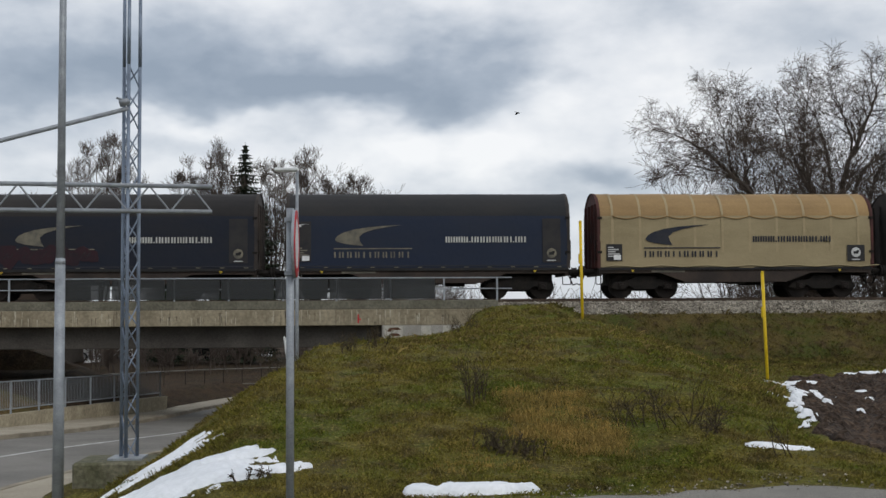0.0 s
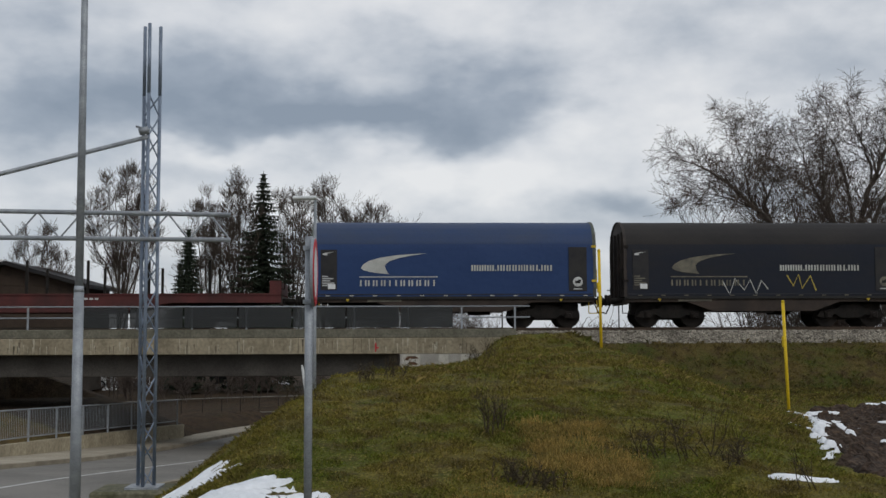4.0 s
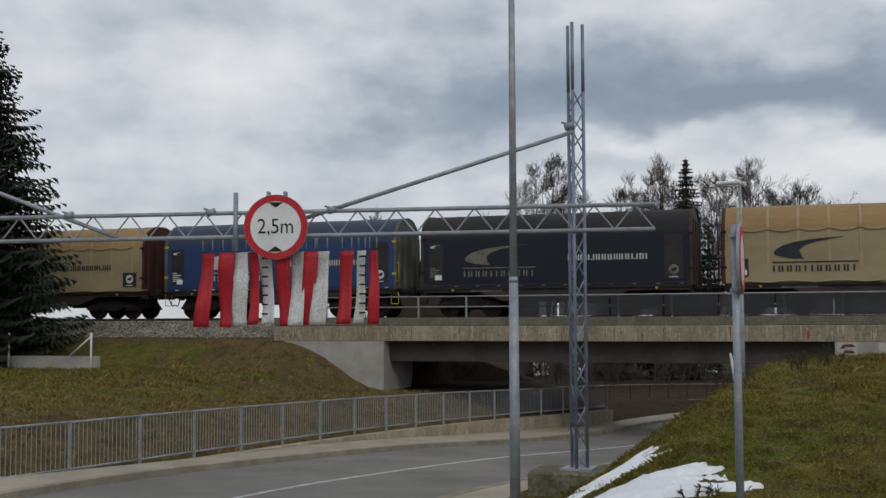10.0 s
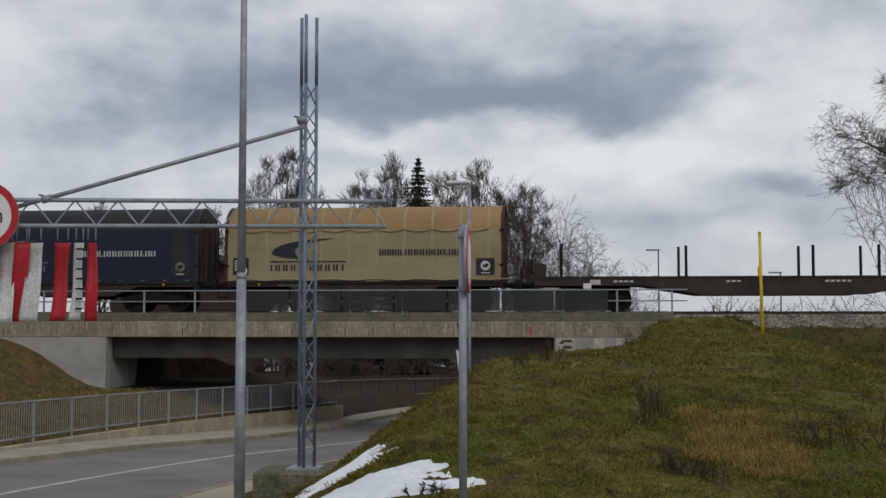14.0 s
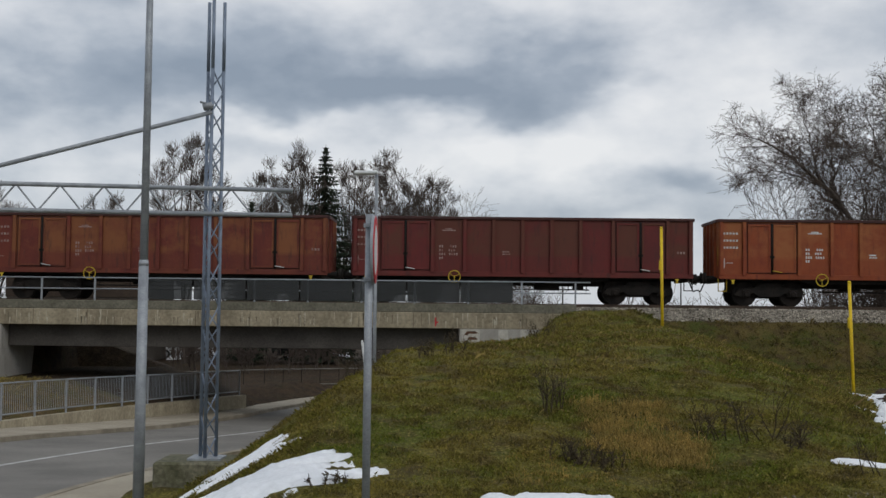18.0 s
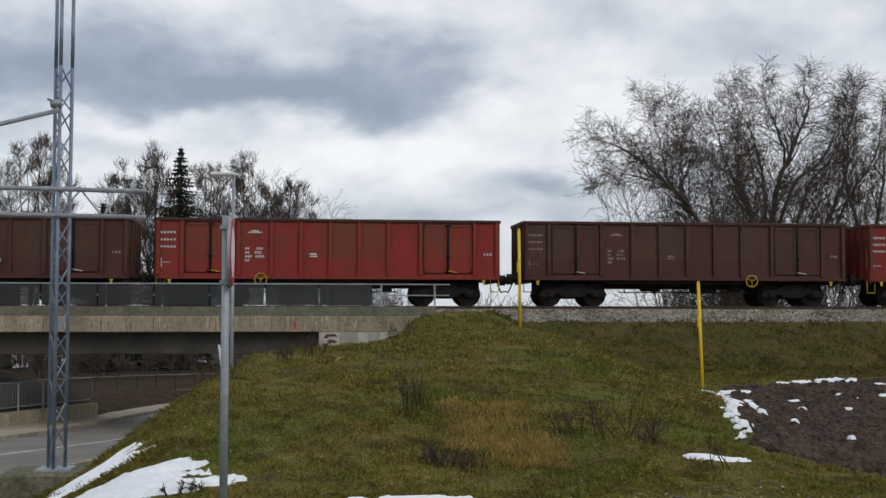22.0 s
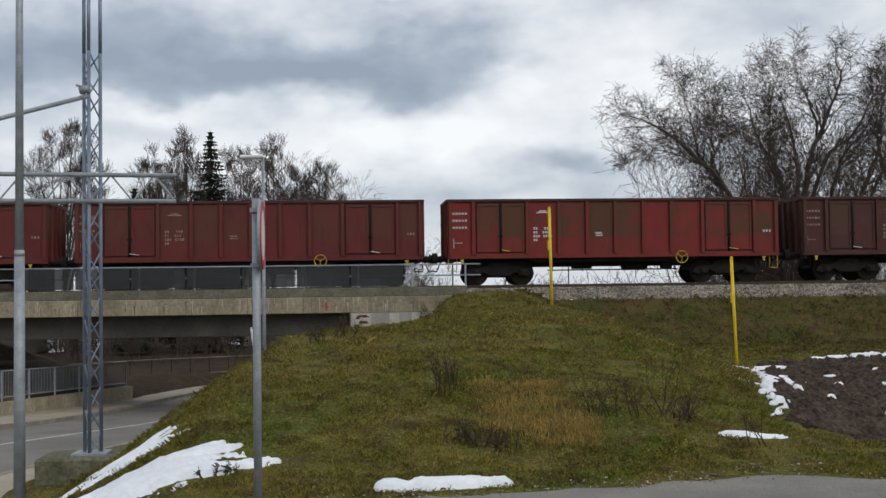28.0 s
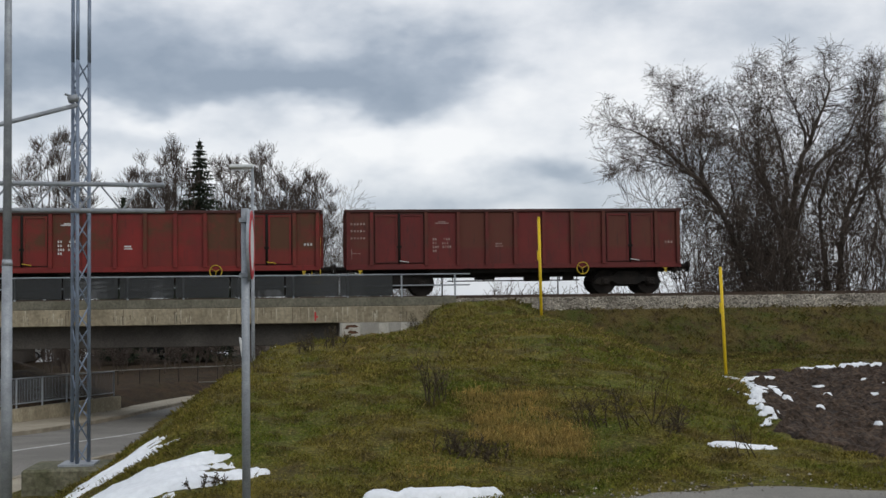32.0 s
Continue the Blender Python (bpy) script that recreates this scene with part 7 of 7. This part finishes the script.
weed(1.12, 14.35, .62, 6, 61, "cluster of tall dark dead stalks", False, .06)
weed(1.28, 14.5, .55, 5, 62, "cluster of tall dark dead stalks", False, .08)
weed(2.85, 13.05, .55, 4, 63, "tangled thin dead weed stems in the grass", False, .5)
weed(3.2, 13.0, .45, 5, 64, "tangled thin dead weed stems in the grass", True, .5)
weed(3.55, 13.15, .58, 4, 65, "tangled thin dead weed stems in the grass", False, .4)
weed(3.85, 12.9, .35, 8, 66, "low dark dead weed in the grass", True, .6)
weed(1.32, 12.15, .28, 14, 67, "low dark withered leafy clump", True, .7)
weed(1.55, 12.0, .22, 14, 68, "low dark withered leafy clump", True, .8)
weed(-.45, 18.6, .36, 8, 69, "withered brown weeds on the mound's crest", True, .4)
weed(-.05, 18.9, .34, 8, 70, "withered brown weeds on the mound's crest", True, .4)
weed(-1.4, 16.4, .34, 6, 71, "thin bare sprigs at the mound's edge", False, .5)
weed(-1.15, 11.15, .13, 5, 72, "dark dead sprig sticking out of the snow", True, .5)
weed(4.3, 11.9, .4, 3, 73, "single bent dead stalk by the snow", False, .5)
weed(2.0, 30.0, .5, 6, 74, "brown dead weeds by the bridge end", True, .3)
weed(2.7, 33.0, .6, 6, 75, "brown dead weeds by the bridge end", True, .3)

# ---- beyond the track ----
def build_house():
    h = thing("house", pose(-26.0, 78, FAR_Z), "low house with a dark timber gable and shallow roof", "house")
    part("wall", one(lambda b: box(b, -4.6, 4.6, 0, 9, 0, 7.2)), M["house_dim"], h)
    part("gable", one(lambda b: prism(b, [(-4.9, 7.2), (4.9, 7.2), (0, 8.55)], "y", -.12, .1)), M["timber"], h, "dark timber gable")
    part("gable_boarding", one(lambda b: box(b, -4.65, 4.65, -.08, .0, 4.4, 7.2)), M["timber"], h, "dark timber boards")
    for s in (-1, 1):
        part("roof", one(lambda b: prism(b, [(0, 8.85), (s * 5.6, 7.25), (s * 5.6, 7.0), (0, 8.58)], "y", -.9, 9.6)), M["roof_dark"], h, "dark shallow roof")
    part("barge_board", one(lambda b: prism(b, [(0, 8.93), (-5.7, 7.29), (-5.7, 7.14), (0, 8.78)], "y", -.98, -.9)), M["sign_white"], h, "white barge board")
    for x, y, w in ((-4.2, 2.2, .5), (-1.6, 5.0, .55)):
        c = part("chimney", one(lambda b: box(b, x - w, x + w, y - .35, y + .35, 6.8, 8.9, .02)), M["end_rust"], h, "brick chimney")
        part("chimney_cap", one(lambda b: box(b, x - w - .08, x + w + .08, y - .42, y + .42, 8.9, 9.05)), M["concrete_dark"], c)


build_house()


def build_car(x, y, turn, paint, label):
    c = thing("car", pose(x, y, FAR_Z - .0, 0, 0, turn), label, "car", "parked cars beyond the bridge")
    body = [(-2.1, .35), (2.1, .35), (2.15, .75), (1.9, .92), (1.1, .98), (.55, 1.42), (-.95, 1.45), (-1.75, 1.0), (-2.15, .9)]
    part("body", one(lambda b: prism(b, body, "y", -.82, .82)), paint, c)
    part("window", one(lambda b: prism(b, [(-1.55, 1.0), (1.0, 1.0), (.5, 1.36), (-.9, 1.38)], "y", -.835, .835)), M["glass"], c)
    part("snow_cover", one(lambda b: prism(b, [(-1.0, 1.43), (.6, 1.40), (.5, 1.52), (-.9, 1.55)], "y", -.75, .75)), M["snow"], c, "snow on the roof")
    for wx in (-1.3, 1.3):
        for wy in (-.82, .82):
            w = part("wheel", one(lambda b: rod(b, (wx, wy - .09, .31), (wx, wy + .09, .31), .31, .31, 14)), M["black"], c)
            part("rim", one(lambda b: rod(b, (wx, wy - .1, .31), (wx, wy + .1, .31), .18, .18, 10)), M["galv"], w)


build_car(-24.2, 84.0, 8, M["lamp_white"], "white parked car with snow on its roof")
build_car(-20.3, 86.0, 12, M["lamp_white"], "white parked car with snow on its roof")
build_car(-13.5, 84.0, 15, M["panel_dark"], "dark parked car with snow on its roof")
build_car(-10.8, 88.0, 10, M["lamp_white"], "white parked car with snow on its roof")


def build_far_railing():
    r = thing("far_railing", pose(0, 0, 0), "plain two-rail tube railing at the bend beyond the bridge", "railing")
    line = spline([(-14, 55.5, -2.55), (-9.8, 59.2, -2.55), (-5.2, 62.4, -2.6), (1, 65.0, -2.55), (8, 66.8, -2.4)], 5)
    post = None
    for a, b in zip(line, line[1:]):
        def rails(m):
            for z in (1.05, .25):
                rod(m, a + Vector((0, 0, z)), b + Vector((0, 0, z)), .03, n=6)
        split_parts("rail", one(rails), M["sleeper"], r)
        if post is None:
            post = part("post", one(lambda m: rod(m, (0, 0, -.3), (0, 0, 1.05), .02, n=6)), M["iron"], r)
            post.matrix_basis = pose(*a)
        else:
            shared("post", post, pose(*a), r)


build_far_railing()


def build_far_lamp(x, y, h):
    s = thing("street_lamp", pose(x, y, FAR_Z), "distant slim street lamp with a flat head", "street lamp")
    part("pole", one(lambda b: rod(b, (0, 0, 0), (0, 0, h), .07, .05, 8)), M["iron"], s)
    part("head", one(lambda b: box(b, -1.0, .1, -.15, .15, h, h + .12, .03)), M["galv"], s)


build_far_lamp(8.8, 95, 9.3)
build_far_lamp(19.5, 100, 7.6)


def build_garden_wall():
    z = .02
    tagged(part("garden_wall", one(lambda b: box(b, -44, -26.6, 37.4, 37.6, -.3, .5)), M["concrete_pale"]), "low pale concrete garden wall below the bank", "wall", kind="structure")
    f = thing("braced_post", pose(-26.8, 37.3, z), "white tube post with a slanting brace by the garden wall", "post")
    part("post", one(lambda b: rod(b, (0, 0, -.2), (0, 0, 1.38), .04, .04, 8)), M["lamp_white"], f)
    part("brace", one(lambda b: rod(b, (-.95, 0, .5), (0, 0, 1.25), .03, .03, 8)), M["lamp_white"], f)
    g = thing("white_post", pose(-30.6, 37.3, z), "single white tube post by the garden wall", "post")
    part("post", one(lambda b: rod(b, (0, 0, -.2), (0, 0, 1.38), .035, .035, 8)), M["lamp_white"], g)


build_garden_wall()

p = thing("timber_stake", pose(-1.34, 17.4, 0), "grey weathered stake leaning at the mound's edge", "stake")
part("stake", one(lambda b: [rod(b, (.09, 0, .2), (-.06, 0, 1.24), .026, .020, 7), rod(b, (-.06, 0, 1.24), (-.07, 0, 1.27), .020, .010, 7)]), M["flap_white"], p)


# ---- sleepers and loose ballast ----
def build_sleepers():
    bed = bpy.data.objects["ballast_bed"]
    first = None
    for k in range(105):
        x = -30 + k * .6
        if first is None:
            first = part("sleeper", one(lambda b: box(b, -.13, .13, -1.3, 1.3, -.20, 0, .02)), M["sleeper"], bed)
            first.matrix_basis = pose(x, TRACK_Y, RAIL_Z - .165)
        else:
            shared("sleeper", first, pose(x, TRACK_Y, RAIL_Z - .165), bed)


build_sleepers()


def build_stones():
    rnd = random.Random(77)
    vs, fs = [], []
    def add(x, y, z, s):
        k = len(vs)
        a = rnd.uniform(0, 6.28)
        for dx, dy, dz in ((1, 0, 0), (0, 1, 0), (-1, 0, 0), (0, -1, 0), (0, 0, 1), (0, 0, -1)):
            q = s * rnd.uniform(.6, 1.1)
            vs.append((x + (dx * math.cos(a) - dy * math.sin(a)) * q, y + (dx * math.sin(a) + dy * math.cos(a)) * q, z + dz * q * .8))
        for a_, b_ in ((0, 1), (1, 2), (2, 3), (3, 0)):
            fs.append((k + a_, k + b_, k + 4)); fs.append((k + b_, k + a_, k + 5))
    for x0, x1, n in ((2.6, 30, 15000), (-36, -20.8, 6500)):
        for _ in range(n):
            x, u = rnd.uniform(x0, x1), rnd.random() ** .8
            y = 42.0 + u * 1.9
            z = min(RAIL_Z - .19, 1.15 + (y - 42.05) / 1.3 * (RAIL_Z - .2 - 1.15)) + rnd.uniform(-.01, .04)
            add(x, y, z, rnd.uniform(.035, .085))
    for _ in range(420):
        x = rnd.uniform(-1, 7)
        y = path_edge(x) + rnd.gauss(.05, .18)
        add(x, y, surf(x, y) + .012, rnd.uniform(.008, .022))
    tagged(mesh_part("loose_stones", (vs, fs), M["ballast"]), "loose grey crushed stones on the track bed", "stones", kind="stuff")


build_stones()

# ---- spray paint on some wagons ----
def blob_letters(w, x0, x1, z0, z1, n, seed, fill, edge, y, name="spray_letter"):
    """Fat rounded shapes with a dark edge, no real letters."""
    rnd = random.Random(seed)
    dx = (x1 - x0) / n
    for k in range(n):
        cx, cz = x0 + (k + .5) * dx, (z0 + z1) / 2 + rnd.uniform(-.05, .05)
        hh, ww = (z1 - z0) / 2 * rnd.uniform(.8, 1.05), dx * .62
        ph = rnd.random() * 6
        pts = []
        for j in range(18):
            a = 2 * math.pi * j / 18
            r = 1 + .22 * math.sin(2 * a + ph) + .14 * math.sin(5 * a + ph * 2)
            pts.append((math.cos(a) * r, math.sin(a) * r))
        if edge:
            part("spray_edge", one(lambda b: prism(b, [(cx + px * ww * 1.16, cz + pz * hh * 1.14) for px, pz in pts], "y", y - .002, y + .003)), edge, w)
        o = part(name, one(lambda b: prism(b, [(cx + px * ww, cz + pz * hh) for px, pz in pts], "y", y - .005 - k * .0006, y + .003)), fill, w)
        part("spray_line", one(lambda b: scrawl(b, [(cx - ww * .4, cz - hh * .3), (cx - ww * .05, cz + hh * .35), (cx + ww * .1, cz - hh * .25), (cx + ww * .42, cz + hh * .3)], y - .012, .035)), edge or M["black"], o)


def tag_line(w, x0, x1, z0, z1, n, seed, mat, y, wd=.05):
    rnd = random.Random(seed)
    pts = [(x0 + (x1 - x0) * i / n + rnd.uniform(-.06, .06), (z0 if i % 2 else z1) + rnd.uniform(-.12, .12) * (z1 - z0) * 2) for i in range(n + 1)]
    part("spray_tag", one(lambda b: scrawl(b, pts, y, wd)), mat, w)


def fat_letter(w, pts, y, wd, fill, edge, order):
    """A fat rounded stroke with a dark edge and a thin inner line."""
    line = curve(pts)
    o = part("spray_letter", one(lambda b: scrawl(b, line, y - .008 - order * .003, wd, .012)), fill, w)
    part("spray_edge", one(lambda b: scrawl(b, line, y - .002 - order * .0005, wd + .13, .005)), edge, o)


def flat_shape(w, name, pts, y, mat, thick=.004):
    return part(name, one(lambda b: prism(b, pts, "y", y, y + thick)), mat, w)


def spray():
    ys, yb, ye = -1.450, -1.468, -1.492
    W = [w for w, _, _ in WAGONS]
    blob_letters(W[0], -4.2, -.6, 1.35, 2.1, 5, 1, M["spray_red"], None, ys)
    # silver wedges with dark edges and a pale contour
    pale = [(-1.0, 1.21), (-.6, 1.5), (0, 1.76), (.45, 2.06), (.75, 1.82), (1.2, 1.93), (1.45, 1.74), (1.6, 2.02), (1.95, 2.08), (2.5, 1.96), (2.9, 1.88), (3.6, 1.78), (4.2, 1.68), (4.75, 1.45), (4.9, 1.21)]
    flat_shape(W[3], "spray_contour", pale, ys - .001, M["logo_pale"])
    flat_shape(W[3], "spray_ground", [(1.95 + (a - 1.95) * .975, 1.21 + (c - 1.21) * .93) for a, c in pale], ys - .003, M["black"])
    for pts in ([(-.72, 1.24), (.0, 1.62), (.36, 1.88), (.32, 1.24)], [(.5, 1.24), (.62, 1.62), (.8, 1.68), (1.2, 1.24)], [(1.38, 1.24), (1.5, 1.80), (1.66, 1.92), (2.0, 1.9), (1.78, 1.24)],
                [(1.98, 1.45), (2.18, 1.86), (2.5, 1.66), (3.05, 1.30), (3.1, 1.24), (2.2, 1.24)], [(3.1, 1.52), (3.45, 1.64), (4.4, 1.38), (4.72, 1.24), (3.5, 1.24)], [(2.6, 1.78), (2.95, 1.76), (3.05, 1.5), (2.85, 1.55)]):
        flat_shape(W[3], "spray_wedge", pts, ys - .007, M["silver"])
    flat_shape(W[3], "spray_cloud", [(.7, 1.80), (.85, 1.95), (1.2, 1.98), (1.42, 1.86), (1.2, 1.78)], ys - .006, M["spray_rust"])
    flat_shape(W[3], "spray_cloud", [(-1.2, 1.3), (-.95, 1.7), (-.5, 1.9), (-.1, 1.85), (-.55, 1.5), (-.9, 1.25)], ys + .001, M["spray_cream"])
    tag_line(W[6], -1.6, .2, 1.35, 1.9, 7, 4, M["logo_pale"], ys, .05)
    tag_line(W[6], .9, 2.0, 1.5, 1.95, 5, 5, M["spray_yellow"], ys, .06)
    # three fat silver shapes on a teal cloud
    x0 = -HB_T + 1.0
    flat_shape(W[9], "spray_cloud", [(x0 - .1, 1.8), (x0 + .1, 2.35), (x0 + 1.2, 2.5), (x0 + 2.6, 2.55), (x0 + 3.6, 2.3), (x0 + 4.2, 1.7), (x0 + 3.9, 1.35), (x0 + 3.3, 1.45), (x0 + 2.0, 1.9), (x0 + .6, 1.7)], yb + .001, M["spray_teal"])
    fat_letter(W[9], [(x0 + .82, 2.02), (x0 + .62, 2.2), (x0 + .32, 2.1), (x0 + .2, 1.72), (x0 + .35, 1.42), (x0 + .72, 1.40), (x0 + .9, 1.6), (x0 + .72, 1.78)], yb, .24, M["silver"], M["black"], 0)
    fat_letter(W[9], [(x0 + 1.0, 2.5), (x0 + 1.08, 2.0), (x0 + 1.12, 1.36)], yb, .30, M["silver"], M["black"], 1)
    fat_letter(W[9], [(x0 + 1.1, 1.86), (x0 + 1.35, 1.95), (x0 + 1.6, 2.05)], yb, .22, M["silver"], M["black"], 2)
    fat_letter(W[9], [(x0 + 1.72, 2.55), (x0 + 1.62, 2.0), (x0 + 1.72, 1.36)], yb, .30, M["silver"], M["black"], 3)
    fat_letter(W[9], [(x0 + 2.55, 2.34), (x0 + 2.2, 2.42), (x0 + 2.0, 2.2), (x0 + 2.2, 1.98), (x0 + 2.75, 2.1), (x0 + 3.0, 1.8), (x0 + 2.7, 1.45), (x0 + 2.1, 1.42)], yb, .40, M["silver"], M["black"], 4)
    tag_line(W[9], -.6, .6, 1.8, 2.1, 5, 8, M["logo_navy"], yb - .008, .035)
    # dull rust and cream shapes
    blob_letters(W[14], -4.35, -.2, 1.38, 2.02, 4, 9, M["spray_rust"], M["spray_cream"], ys)
    for k in range(7):
        c = .25 + k * .42
        flat_shape(W[14], "spray_letter", [(c - .2, 2.2), (c, 2.38 - .08 * (k % 2)), (c + .24, 2.25), (c + .2, 1.95), (c + .1, 1.7 + .06 * (k % 3)), (c - .02, 1.9), (c - .12, 1.68)], ys - .004 - k * .0006, M["spray_cream"])
    blob_letters(W[23], -.1, 1.9, 1.45, 2.05, 3, 12, M["spray_cream"], M["es_rim"], ye)


spray()


# ---- a bird ----
def build_bird():
    b = thing("bird", pose(4, 60, 12), "small dark crow in flight below the clouds", "bird")
    def body(m):
        rings = ((-.20, .02, 0), (-.10, .055, 0), (.02, .07, .01), (.13, .05, .02), (.19, .035, .03), (.24, .01, .025))
        for (xa, ra, za), (xb, rb, zb) in zip(rings, rings[1:]):
            rod(m, (xa, 0, za), (xb, 0, zb), ra, rb, 8, False)
    part("body", one(body), M["black"], b)
    part("tail", one(lambda m: prism(m, [(-.17, -.02), (-.36, -.07), (-.36, .07), (-.17, .02)], "z", -.005, .008)), M["black"], b)
    wings = []
    for s in (-1, 1):
        w = part("wing", one(lambda m: prism(m, [(.10, 0), (.12, s * .2), (.02, s * .46), (-.08, s * .44), (-.10, s * .2), (-.08, 0)], "z", .0, .012)), M["black"], b)
        w.matrix_basis = pose(0, s * .04, .03)
        wings.append((s, w))
    return b, wings


BIRD, WINGS = build_bird()


def motions():
    times = [k * 1.0 for k in range(33)]
    for wag, mid, _ in WAGONS:
        walk(wag, [(t, pose(mid - run(t), TRACK_Y, RAIL_Z)) for t in times])
    # the bird climbs, turns back and leaves over the roofs
    walk(BIRD, [(0, pose(12.56, 102, 18.99, 0, 10, 20)), (.5, pose(17.90, 102, 20.78, 0, -10, 20)), (1, pose(21.98, 102, 23.12, 0, -20, 35)), (1.5, pose(24.31, 102, 25.99, 0, -30, 75)), (2, pose(23.58, 102, 29.00, 0, -30, 130)), (2.4, pose(20.40, 102, 31.57, 0, -25, 160)),
                (4, pose(-10, 95, 62, 0, -15, 175)), (8, pose(-60, 80, 80, 0, 0, 180)), (32, pose(-340, 40, 90, 0, 0, 182))])
    for s, w in WINGS:
        walk(w, [(k * .25, pose(0, s * .04, .03, s * (28 if k % 2 else -18), 0, 0)) for k in range(129)])


motions()
